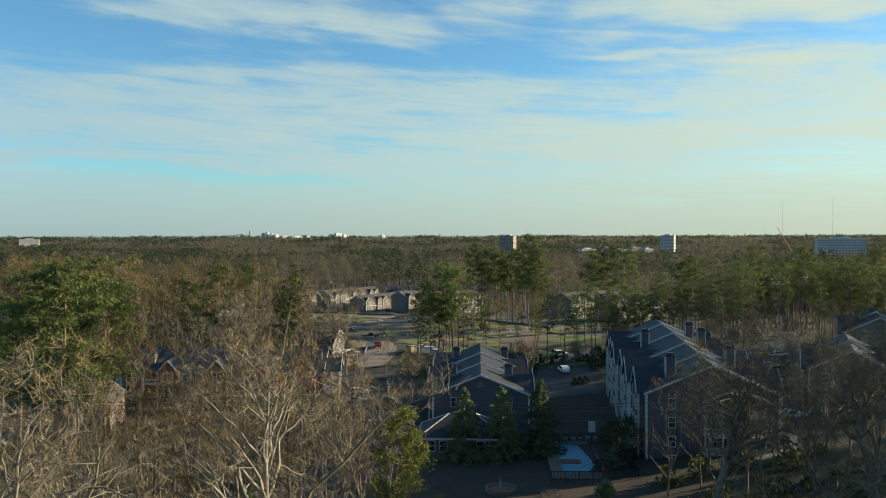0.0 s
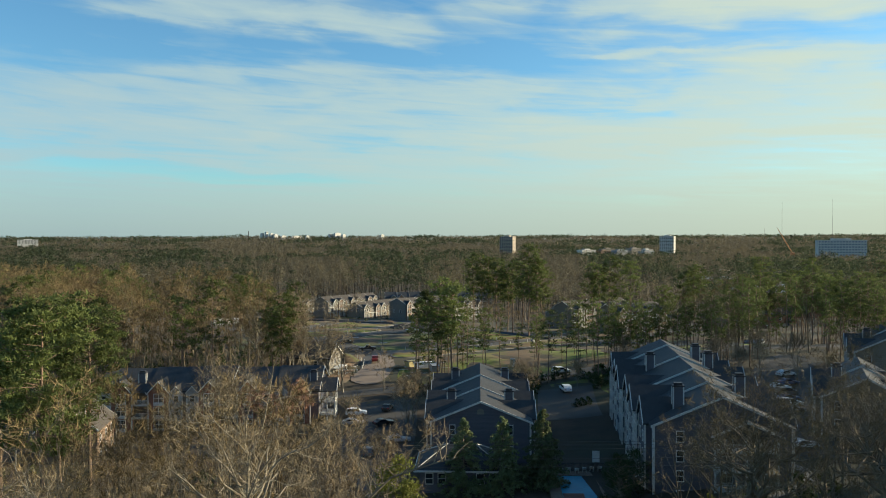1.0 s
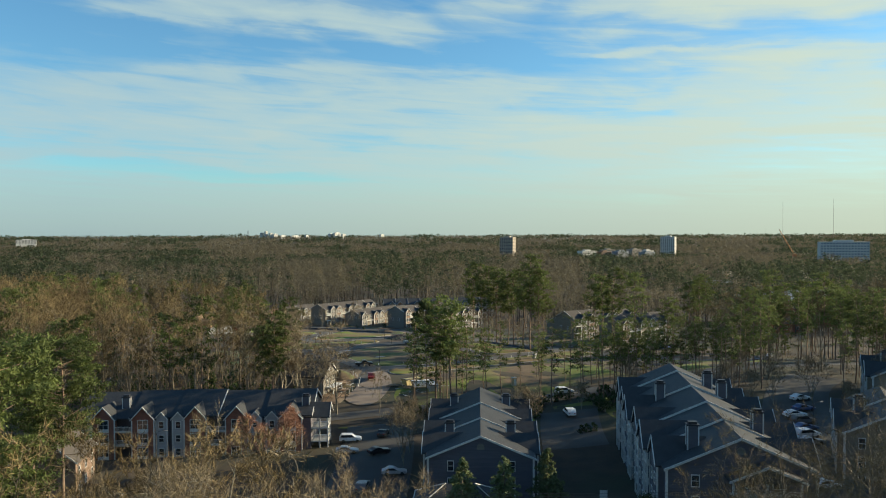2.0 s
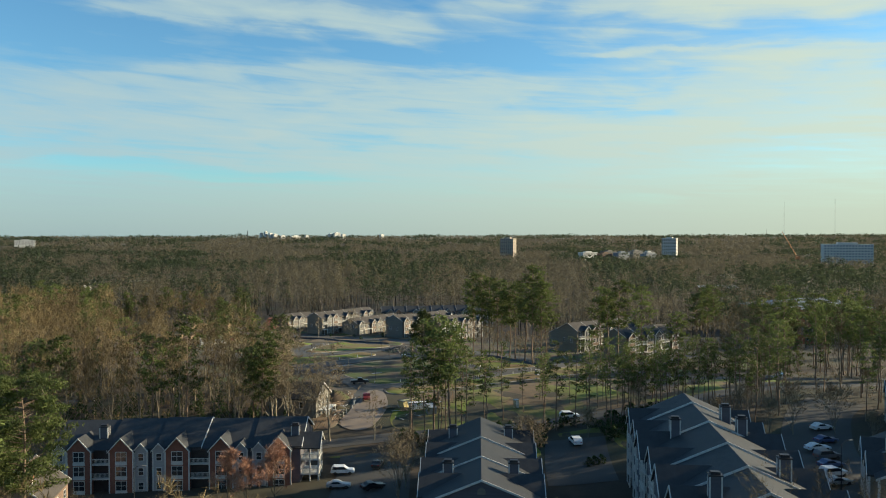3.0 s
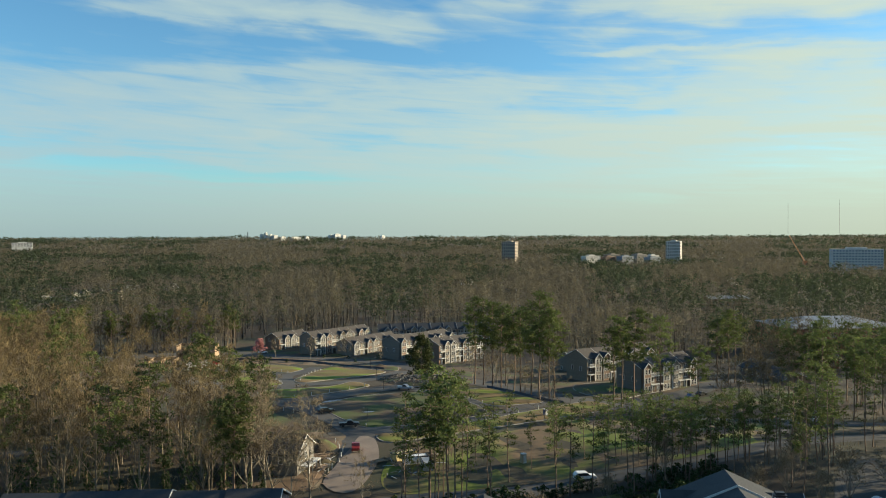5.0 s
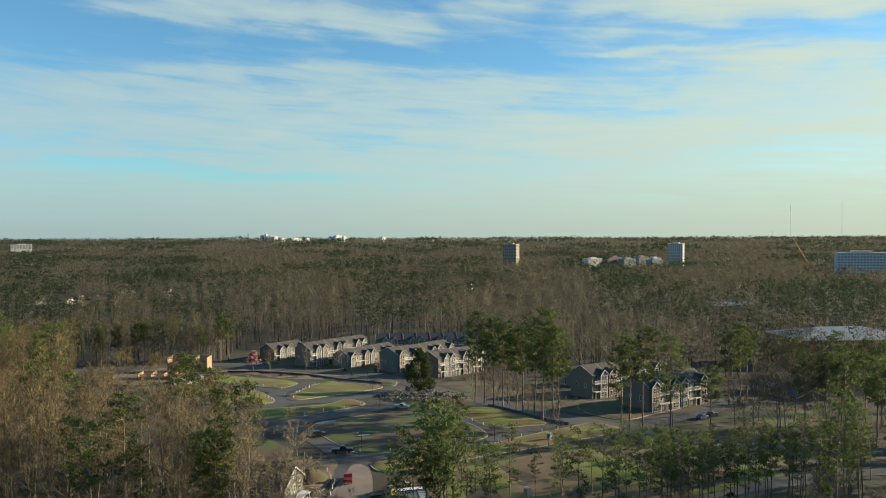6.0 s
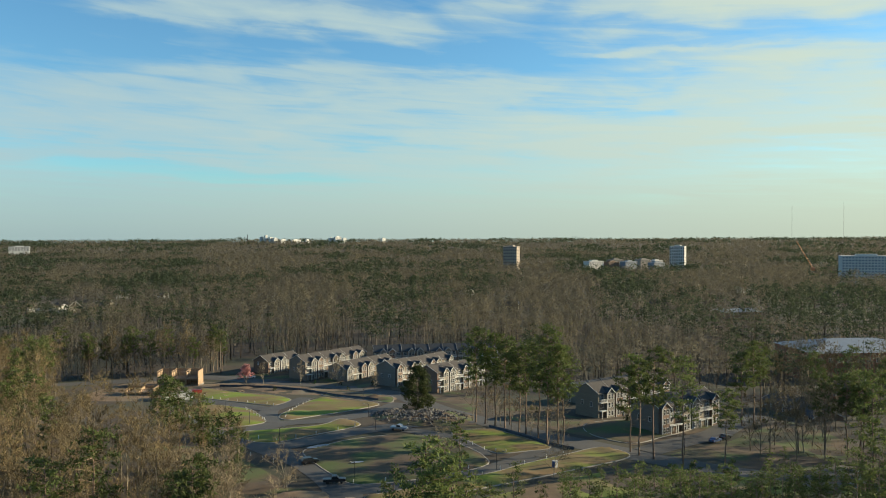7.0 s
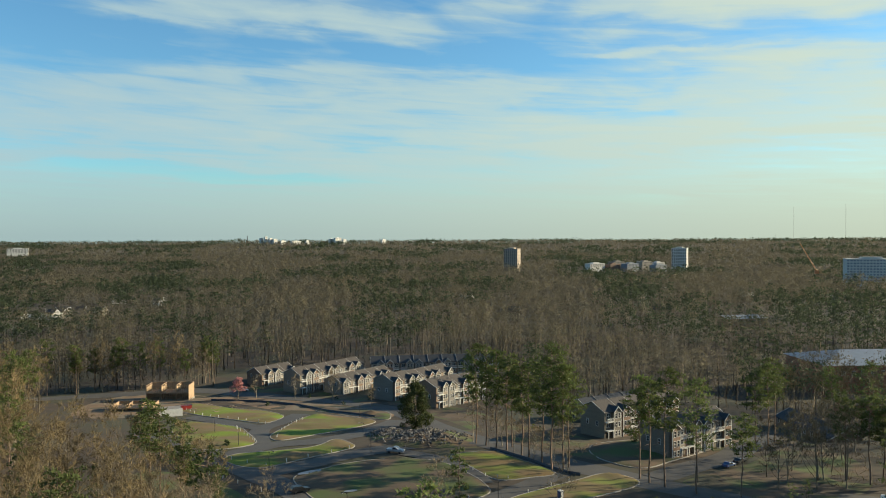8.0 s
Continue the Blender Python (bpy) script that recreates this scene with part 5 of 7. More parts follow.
def townhouse(m, i, end, label, group, floors=3, roof_mat=None, wall=None):
    """One house of a row: 7 m wide along x, 11 m deep along y, its front at y 0; end: 1 where its west wall stands free."""
    r = random.Random(i * 7 + 3)
    ob = thing("townhouse", m, label, "townhouse", group)
    W, D = 7.0, 11.5
    eave = 2.9 * floors
    ridge = eave + 2.7
    mat = wall or TOWN_WALLS[i % 3]
    w = bmesh.new()
    prism(w, [(0, -2), (D, -2), (D, eave), (D / 2, ridge - 0.05), (0, eave)], 0, W, "x")
    part("wall", w, mat, ob)
    rf = bmesh.new()
    gable_roof(rf, D / 2, D / 2, eave, ridge, -0.3 if end else 0.0, W, 0.4, 0.22, "x")
    roof = part("roof", rf, roof_mat or SHINGLE_TAN, ob)
    for at_ in (-0.32 if end else 0.0, W):
        part("rake_board", rake(bmesh.new(), D / 2, D / 2, eave, ridge, at_, 0.4, axis="x", deep=0.2, out=0.04), WHITE, roof)
    # a projecting bay with its own gable
    c, hw, out = (2.2, 1.7, 1.1) if i % 2 else (4.9, 1.6, 1.0)
    w = bmesh.new()
    rz = eave + 1.5
    prism(w, [(c - hw, -2), (c + hw, -2), (c + hw, eave), (c, rz), (c - hw, eave)], -out, 0.5)
    bay = part("bay", w, TOWN_WALLS[(i + 1) % 3], ob)
    rf = bmesh.new()
    gable_roof(rf, c, hw, eave, rz + 0.05, -out - 0.3, 3.5, 0.3, 0.18)
    part("bay_roof", rf, SHINGLE, bay)
    part("rake_board", rake(bmesh.new(), c, hw, eave, rz + 0.05, -out - 0.33, 0.3, 0.25), WHITE, bay)
    for s in (-1, 1):
        part("corner_board", box(bmesh.new(), c + s * hw - 0.1, c + s * hw + 0.1, -out - 0.05, -out + 0.1, -1, eave), WHITE, bay)
    other = 5.4 if i % 2 else 1.6
    for k in range(floors):
        z = 0.8 + 2.9 * k
        window(ob, c - 0.75, -out - 0.02, z, 0, 0.8, 1.6)
        window(ob, c + 0.75, -out - 0.02, z, 0, 0.8, 1.6)
        if k:
            window(ob, other, -0.02, z, 0, 1.5, 1.6, 2)
    d = bmesh.new()
    box(d, other - 0.55, other + 0.55, -0.08, 0.02, -0.2, 2.1)
    part("door", d, METAL, ob, "dark panelled front door")
    porch = part("porch", box(bmesh.new(), other - 1.3, other + 1.3, -1.5, 0, -0.7, -0.25), CONCRETE, ob)
    part("porch_roof", box(bmesh.new(), other - 1.3, other + 1.3, -1.5, 0, 2.6, 2.85), WHITE, porch)
    for s in (-1.15, 1.15):
        part("post", box(bmesh.new(), other + s - 0.1, other + s + 0.1, -1.45, -1.25, -0.3, 2.6), WHITE, porch)
    if floors > 2:
        balcony(ob, other - 1.4, other + 1.4, -1.2, 0, 5.7)
    if end:
        for y in (3.5, 8.0):
            window(ob, -0.02, y, 3.8, -90, 0.9, 1.5)
    return ob


def row(x, y, turn, n, group, floors=3, seed=0, walls=None, z=None):
    for i in range(n):
        p = Matrix.Translation((x, y, 0)) @ pose(0, 0, 0, 0, 0, turn) @ Vector((7.02 * i, 0, 0))
        q = Matrix.Translation((x, y, 0)) @ pose(0, 0, 0, 0, 0, turn) @ Vector((7.02 * i + 3, 2, 0))
        townhouse(pose(p.x, p.y, (height(q.x, q.y) if z is None else z) + 0.1, 0, 0, turn), i + seed, i == 0,
                  ("three-storey" if floors > 2 else "two-storey") + " townhouse with gabled bay and brown shingle roof", group, floors, wall=walls)


row(-19.7, 424.0, 52, 6, "townhouses by the road", 3, 1)
row(-0.5, 404.0, 52, 5, "townhouses by the road", 3, 2)
row(-44.5, 442.0, 52, 5, "townhouses by the road", 2, 3)
row(-64.0, 445.0, 52, 6, "townhouses by the road", 3, 0)
row(-86.0, 464.0, 52, 3, "townhouses by the road", 2, 2)
row(69.0, 314.2, 33, 4, "townhouses east of the road", 3, 1, None, 0.0)
row(55.5, 340.5, 33, 5, "townhouses east of the road", 3, 0, None, -0.9)


def back_row(x, y, turn, n):
    """The row behind, with slate roofs between pale fire walls."""
    for i in range(n):
        p = Matrix.Translation((x, y, 0)) @ pose(0, 0, 0, 0, 0, turn) @ Vector((7.3 * i, 0, 0))
        ob = townhouse(pose(p.x, p.y, -6.6, 0, 0, turn), i, i == 0, "three-storey townhouse with a slate roof and pale fire wall", "townhouses behind", 3, SHINGLE)
        w = prism(bmesh.new(), [(-0.4, 8.0), (11.9, 8.0), (11.9, 9.05), (5.75, 11.95), (-0.4, 9.05)], 7.06, 7.26, "x")
        part("fire_wall", w, SIDING_PALE, ob, "pale raised fire wall")


back_row(-34, 476, 8, 9)
back_row(56, 372, 33, 5)

# ---- distant buildings ----


def slab_tower(x, y, z, w, d, h, floors, bays, mat, label, turn=0, name="tower_block", glaze=None):
    ob = thing(name, pose(x, y, z, 0, 0, turn), label, "tower block")
    b = bmesh.new()
    box(b, -w / 2, w / 2, -d / 2, d / 2, -10, h)
    body = part("wall", b, mat, ob)
    r = bmesh.new()
    box(r, -w * 0.2, w * 0.2, -d * 0.25, d * 0.25, h, h + 3.2)
    box(r, -w / 2 - 0.3, w / 2 + 0.3, -d / 2 - 0.3, d / 2 + 0.3, h - 0.2, h + 0.8)
    part("roof_house", r, mat, ob)
    fh = h / floors
    for k in range(floors):
        xs = [-w / 2 + w * (i + o) / bays for i in range(bays) for o in (0.22, 0.78)]
        g = plate(bmesh.new(), xs, [k * fh + fh * 0.3, k * fh + fh * 0.5, k * fh + fh * 0.54, k * fh + fh * 0.78], lambda i, j: i % 2 == 0 or j == 1, -d / 2 - 0.06, -d / 2 + 0.1)
        part("window_band", g, glaze or GLAZING, ob)
        n = max(2, bays // 2)
        ys = [-d / 2 + d * (i + o) / n for i in range(n) for o in (0.25, 0.75)]
        g = plate(bmesh.new(), ys, [k * fh + fh * 0.3, k * fh + fh * 0.5, k * fh + fh * 0.54, k * fh + fh * 0.78], lambda i, j: i % 2 == 0 or j == 1, -0.08, 0.08)
        part("window_band", g, glaze or GLAZING, ob, m=pose(w / 2, 0, 0, 0, 0, 90))
    return ob


slab_tower(146, 1755, -4, 30, 24, 38, 12, 7, TOWER_TAN, "brown brick apartment tower over distant woods", -22)
slab_tower(497, 1735, -4, 30, 30, 38, 12, 7, TOWER_PALE, "pale concrete apartment tower over distant woods", -24)
slab_tower(592, 1170, -2, 66, 20, 31, 8, 16, TOWER_PALE, "white office block with rows of windows", -14, "office_block", GLAZING_PALE)
for x, y, w, h, m in ((300, 1640, 36, 6, TOWER_PALE), (338, 1655, 26, 4, BRICK_TAN), (372, 1650, 30, 5, ROOF_BLUE), (408, 1680, 26, 8, CONCRETE), (440, 1700, 24, 5, TOWER_PALE), (356, 1700, 30, 7, SIDING_PALE), (425, 1640, 28, 3, ROOF_BLUE)):
    slab_tower(x, y, 0, w, 18, h, 3, 8, m, "low pale commercial building in distant woods", 28, "commercial_block")
slab_tower(-1370, 2600, 12, 60, 20, 14, 4, 14, WHITE, "long white building on the far ridge", 24, "hospital_block")
for x, w, h in ((-985, 16, 26), (-962, 14, 34), (-935, 22, 24), (-912, 24, 20), (-870, 30, 12), (-800, 60, 10), (-610, 26, 20), (-575, 40, 26), (-540, 22, 18), (-330, 24, 16), (-740, 20, 12)):
    slab_tower(x, 4300, 22, w, 14, h, 4, 4, WHITE, "pale tower on the far skyline", 48, "city_block")


def mast(x, y, tall, label="thin steel radio mast on the horizon", r=0.5, name="radio_mast"):
    ob = thing(name, pose(x, y, 0), label, "mast")
    part("shaft", tube(bmesh.new(), (0, 0, 0), (0, 0, tall), r, r * 0.6, 5), METAL, ob)


mast(1297, 3000, 160, r=0.45)
mast(1490, 3000, 172, r=0.55)
mast(1230, 3000, 60)
mast(-1060, 4300, 62, "thin church spire on the far skyline", 3.0, "spire")
mast(-1130, 2600, 44)


def crane():
    ob = thing("crane", pose(578, 1300, 2), "orange lattice crane over distant woods", "crane")
    o = material("crane_orange", (0.42, 0.17, 0.06), None, 1, 0.5)
    for k in range(3):
        part("chord", tube(bmesh.new(), (k - 1, (k % 2) * 1.2, 6), (-25 + (k - 1) * 0.3, 0, 47), 0.28, 0.2, 5), o, ob)
    b = bmesh.new()
    for i in range(18):
        u, w = i / 18, (i + 1) / 18
        s = -1 if i % 2 else 1
        tube(b, (s - 25 * u - s * u, 0.6, 6 + 41 * u), (-s - 25 * w + s * w, 0.6, 6 + 41 * w), 0.13, 0.13, 4)
    part("lacing", b, o, ob)
    part("cab", box(bmesh.new(), -2.5, 3.5, -2, 2, 0, 6), o, ob)


crane()

# ---- trees and hedges close to the start of the flight ----
GREAT = [with_mats(bare_tree_meshes(303, 34, 0.48, 19, 0.36, 0.2, 0.03, 2, 8, 0.55, 4, (0.4, 1.3), 0.03, limb_r=0.85, step=1.0, spread=(0.55, 1.35)), BARK_PALE, TWIG_PALE),
         with_mats(bare_tree_meshes(311, 27, 0.55, 17, 0.6, 0.28, 0.02, 2, 9, 0.6, 3, (0.4, 1.1), 0.036, limb_r=0.8, step=1.1, spread=(0.9, 1.55)), BARK_PALE, TWIG_PALE),
         with_mats(bare_tree_meshes(325, 28, 0.62, 22, 0.5, 0.3, 0.02, 2, 10, 0.85, 3, (0.4, 1.1), 0.036, limb_r=0.8, step=1.05, spread=(0.7, 1.6)), BARK, TWIG)]
great = plant("great_bare_tree", GREAT[0], -11.9, 58, "great spreading bare tree with pale crooked limbs", turn=0, scale=0.91)


def long_limb(parent, line, r, seed):
    """One long low limb with side shoots, set on a trunk."""
    lr = np.random.default_rng(seed)
    segs, shoots = [], []
    for k, (a, b) in enumerate(zip(line, line[1:])):
        a, b = np.array(a, float), np.array(b, float)
        segs.append((*a, *b, r * (1 - k / len(line)), r * (1 - (k + 1) / len(line)), 9))
        for _ in range(6):
            o = a + (b - a) * lr.uniform(0, 1)
            limb(lr, o, unit(np.array([lr.normal() * 0.5, lr.normal() * 0.5, 0.7])), lr.uniform(1.5, 4.5), r * 0.28, 1, segs, shoots, 0.28, 0.03, 5, 0.7)
    v, f = tubes(np.array(segs)[:, :8], 5)
    me = mesh_from("low_limb", v, f, BARK)
    me.polygons.foreach_set("use_smooth", [True] * len(f))
    part("low_limb", me, None, parent, "dark low limb leaning outwards")


long_limb(great, [(0.2, 0, 14.5), (2.2, 0.3, 18.6), (4.6, 0.5, 20.6), (7, 0.8, 23.2), (9.3, 1.2, 25.3), (12.4, 1.6, 26.2), (14.4, 2, 26.6)], 0.2, 5)

plant("great_bare_tree", GREAT[1], -25, 43, "great bare tree with low pale spreading limbs", turn=130)
plant("great_bare_tree", GREAT[2], 26.3, 74, "great dark bare oak with gnarled limbs", turn=70, scale=0.82)
plant("great_bare_tree", GREAT[2], 44, 80, "dark bare oak with gnarled twisting limbs", turn=200, scale=0.72)
plant("great_bare_tree", GREAT[1], 38, 66, "bare tree with low twisting limbs", turn=300, scale=0.55)
GREAT_PINE = [pine_meshes(340 + i, 35, 0.5, 96, 80, 0.6, 0.2, 0.4) for i in range(2)]
plant("great_pine", GREAT_PINE[0], -46, 95, "great green pine with a broad crown", turn=10)
plant("great_pine", GREAT_PINE[1], -57, 131, "great green pine with a broad crown", turn=80, scale=0.9)
plant("great_pine", GREAT_PINE[0], -66, 140, "great green pine beside brick apartments", turn=200, scale=0.72)
plant("great_pine", GREAT_PINE[1], -66, 122, "great green pine with a broad crown", turn=300, scale=0.86)
MAGNOLIA = broad_meshes(351, 18.6, 4.0, 9000, 0.36, 0.05, LEAF)
plant("magnolia_tree", MAGNOLIA, -4.4, 82, "evergreen magnolia with yellow-green leaves")
plant("magnolia_tree", broad_meshes(352, 17, 6.0, 12000, 0.62, 0.08, LEAF_OLIVE), -7.4, 361, "dark rounded evergreen magnolia beside the rubble")
FIR = [fir_meshes(360 + i, 11.8, 4.1, 15, 26, 0.46) for i in range(3)]
for (x, y, s), f in zip(((3.4, 127, 1.0), (9.5, 126.6, 0.98), (15.9, 127.5, 1.03)), FIR):
    plant("fir_tree", f, x, y, "tall conical green fir before the grey apartments", scale=s, group="three firs")
plant("fir_tree", FIR[1], 15, 72, "young yellow-green conifer in the garden", scale=1.05)
HOLLY = broad_meshes(353, 7.5, 3.2, 3600, 0.3, 0.02, LEAF_DARK)
plant("holly_tree", HOLLY, 25.5, 117, "dark bushy holly beside the pool")
plant("holly_tree", HOLLY, 28.5, 121, "dark bushy holly beside the pool", scale=0.9)
for x, y, s in ((-8, 86, 1.12), (-11.5, 83, 1.15), (-14, 92, 1.05), (-7, 95, 1.05), (-18, 99, 1.0), (-10.5, 97, 1.1)):
    plant("bare_tree", rng.choice(BARE_PALE), x, y, "slender bare tree with pale branches", scale=s, group="thicket under the flight")
for x, y in scatter(36, [(-20, 66), (-16, 108), (-26, 128), (-50, 124), (-74, 110), (-66, 70), (-40, 52)], 4.2, rng):
    plant("thicket_tree", rng.choice(THICKET), x, y, "bare brown tree in a thicket", scale=rng.uniform(0.6, 0.95), group="thicket under the flight")
for x, y in scatter(16, [(28, 74), (32, 112), (56, 112), (68, 92), (52, 62)], 3.2, rng):
    plant("thicket_tree", rng.choice(THICKET), x, y, "bare brown tree in a thicket", scale=rng.uniform(0.5, 0.8), group="thicket under the flight")
for x, y in ((-14.5, 88), (-18.5, 94), (-22, 86), (-24.5, 96), (-28, 89), (-31, 98), (-34, 91), (-38, 97), (-41, 88), (-20, 101), (-27, 103), (-36, 104), (-44, 95)):
    plant("bare_tree", rng.choice(BARE), x, y, "tall bare brown tree before the brick apartments", scale=rng.uniform(0.84, 0.94), group="bare trees before the apartments")
for x, y in scatter(44, [(28, 66), (64, 66), (70, 112), (46, 114), (30, 108)], 3.0, random.Random(15)):
    plant("bush", rng.choice(BUSH), x, y, "dark evergreen bush in the shaded garden", "bush", rng.uniform(0.9, 1.9), group="bushes in the garden")
for x, y, k in ((33, 92, 0.8), (38, 98, 0.86), (43, 91, 0.78), (47, 100, 0.86), (52, 94, 0.8), (57, 103, 0.86), (62, 96, 0.86), (66, 108, 0.9), (72, 100, 0.9), (36, 106, 0.8), (29, 101, 0.62), (54, 110, 0.86)):
    plant("bare_tree", rng.choice(THICKET), x, y, "bare brown tree before the grey apartments", scale=k * 1.2, group="bare trees before the apartments")
# wood mostly out of view, added to keep low sun off the apartments
for x, y in scatter(95, [(84, 55), (92, 118), (112, 150), (114, 200), (160, 205), (150, 50)], 5.0, rng):
    if rng.random() < 0.7:
        plant("pine_tree", rng.choice(PINE_YOUNG), x, y, "dense green pine added east of the apartments to shade them", scale=rng.uniform(1.6, 2.0), group="wood east of the apartments")
    else:
        plant("bare_tree", rng.choice(BARE), x, y, "tall bare tree added east of the apartments to shade them", scale=rng.uniform(0.8, 1.1), group="wood east of the apartments")
for x, y in scatter(60, [(-95, 40), (-40, 44), (-20, 62), (-18, 112), (-60, 160), (-100, 150)], 3.4, rng):
    plant("bush", rng.choice(BUSH), x, y, "low evergreen bush in a thicket", "bush", rng.uniform(0.6, 1.5), group="bushes in the thicket")
for x, y, s in ((-38.5, 166, 0.95), (-30.0, 166.5, 1.0), (-34.5, 164.5, 0.85)):
    plant("red_maple", rng.choice(RUST), x, y, "red-budding maple before brick apartments", scale=s, group="red maples")
for x, y, s in ((17.8, 174, 1.25), (-6.2, 172, 1.2), (-7, 163, 1.2), (58, 186, 0.9), (72, 182, 1.15), (69, 197, 0.9), (80, 181, 1.1), (96, 182, 1.1), (100, 172, 1.2), (104, 190, 1.1), (33, 196, 0.7), (46, 204, 1.0)):
    plant("crape_myrtle", rng.choice(VASE), x, y, "bare vase-shaped ornamental tree beside parking", scale=s, group="ornamental trees")
plant("cherry_tree", with_mats(bare_tree_meshes(177, 9, 0.15, 22, 0.42, 0.14, 0.08, 1, 8, 0.14, 12, (0.4, 1.0), 0.1), BARK, material("blossom", (0.55, 0.25, 0.24), (0.4, 0.2, 0.18), 0.6, 0.9)), -88, 428, "small pink blossoming cherry by the road")
# bushes along the car parks and round the houses
for x, y in ((31, 178.5), (29.8, 178.2), (32.4, 178.8)):
    plant("bush", BUSH[0], x, y, "dark clipped bush on a car park island", "bush", 0.8)
for x, y in scatter(70, [(-24, 196), (-24, 202), (6, 203), (24, 206), (58, 209), (60, 198), (34, 190), (22, 188), (20, 196), (-4, 190)], 1.9, rng):
    plant("bush", BUSH[0], x, y, "dark hedge bush behind the car parks", "bush", rng.uniform(1.0, 1.5), group="hedge behind the car parks")
for x, y in ((-66, 330), (-45, 430), (-58, 436), (-30, 428), (78, 322), (84, 327), (90, 332), (-72, 414), (-40, 415), (70, 330), (100, 340), (64, 334)):
    plant("bush", BUSH[0], x, y, "small dark bush by the new houses", "bush", rng.uniform(0.7, 1.1), group="bushes by the new houses")
for x, y, s in ((-46, 424, 0.8), (-64, 432, 0.6), (-28, 412, 0.5), (-10, 386, 0.5), (-82, 436, 0.6), (2, 262, 0.8), (30, 268, 0.6), (-36, 262, 0.7), (-36.5, 214, 1.4), (-33.5, 209, 1.25), (-39.5, 210, 1.35), (-25.5, 206, 1.25), (-29, 204, 1.0), (-41, 219, 1.3), (-44, 226, 1.2), (-15, 205, 0.6), (110, 300, 1.0), (118, 310, 1.0), (104, 292, 1.0), (112, 322, 0.9), (126, 318, 1.0)):
    plant("bare_sapling", rng.choice(BARE_PALE), x, y, "pale bare tree near the building site", scale=s, group="trees near the site")
for x, y, k in ((-65, 270, 1.1), (-58, 264, 1.0), (-70, 277, 1.1), (-75, 284, 1.0), (-55, 258, 0.9)):
    plant("pine_tree", rng.choice(PINE), x, y, "green pine at the edge of the bare wood", scale=k)
plant("young_pine", PINE_YOUNG[0], 6.5, 268, "young pine standing on the grass plot", scale=1.15)
plant("pine_tree", PINE[1], -41, 206, "tall pine at the edge of the wood", scale=1.15)
plant("pine_tree", PINE[0], -45, 213, "tall pine at the edge of the wood", scale=1.05)

# unseen pines beyond the right edge, added to shade the garden ground
for x, y in scatter(30, [(45, 66), (58, 92), (68, 108), (84, 112), (96, 108), (92, 44), (38, 44)], 4.5, random.Random(77)):
    plant("pine_tree", rng.choice(PINE), x, y, "unseen tall pine added to shade the gardens", scale=rng.uniform(0.95, 1.2), group="pines east of the gardens")
for x, y, k in ((-1.2, 201, 1.36), (2.6, 196.5, 1.3)):
    plant("pine_tree", PINE[3], x, y, "very tall pine behind the grey apartments", scale=k, group="pair of tall pines")
# the edge of the wood behind the site and the houses
for i in range(46):
    u = i / 45
    x, y = -182 + 88 * u + rng.uniform(-3, 3), 440 + 30 * u + rng.uniform(-4, 12)
    if blocked(x, y):
        continue
    if rng.random() < 0.5:
        plant("pine_tree", rng.choice(PINE), x, y, "tall pine at the edge of the far wood", scale=rng.uniform(0.85, 1.15), group="edge of the far wood")
    else:
        plant("hardwood_tree", rng.choice(BARE + BARE_PALE), x, y, "bare grey-brown tree at the edge of the far wood", scale=rng.uniform(0.7, 1.0), group="edge of the far wood")
for x, y in scatter(14, [(118, 350), (150, 372), (250, 440), (260, 400), (190, 340), (140, 320)], 7.0, rng):
    plant("hardwood_tree", rng.choice(BARE), x, y, "bare grey-brown hardwood tree east of the houses", scale=rng.uniform(0.7, 1.0), group="trees east of the houses")
for x, y, k in ((88, 283, 0.7), (93, 289, 0.75), (97, 281, 0.72), (102, 291, 0.8), (90, 295, 0.7), (106, 284, 0.75), (99, 300, 0.7)):
    plant("hardwood_tree", rng.choice(BARE), x, y, "bare grey-brown hardwood tree east of the houses", scale=k, group="trees east of the houses")
# brush among the roadside pines
for x, y in ((12, 335), (17, 331), (21, 328), (24, 321), (29, 313), (30, 318), (34, 307), (27, 324), (37, 299), (20, 333)):
    plant("bare_sapling", rng.choice(BARE_PALE), x, y, "bare brown sapling among roadside pines", scale=rng.uniform(0.55, 0.85), group="saplings beside the road")
for x, y in scatter(46, [(-104, 478), (-70, 468), (-30, 450), (24, 372), (64, 344), (110, 350), (116, 332), (74, 312), (50, 318), (20, 362), (-20, 428), (-60, 444), (-92, 458)], 4, random.Random(8)):
    plant("bush", rng.choice(BUSH), x, y, "small evergreen shrub by the new houses", "bush", rng.uniform(0.5, 1.0), group="bushes by the new houses")

# ---- cars ----
PAINTS = {k: material("paint_" + k, c, None, 0.5, 0.28, 0, 3, spec=0.6) for k, c in (("white", (0.75, 0.76, 0.77)), ("black", (0.02, 0.02, 0.022)), ("silver", (0.36, 0.37, 0.39)), ("red", (0.25, 0.025, 0.025)), ("blue", (0.05, 0.09, 0.2)), ("grey", (0.11, 0.115, 0.125)))}


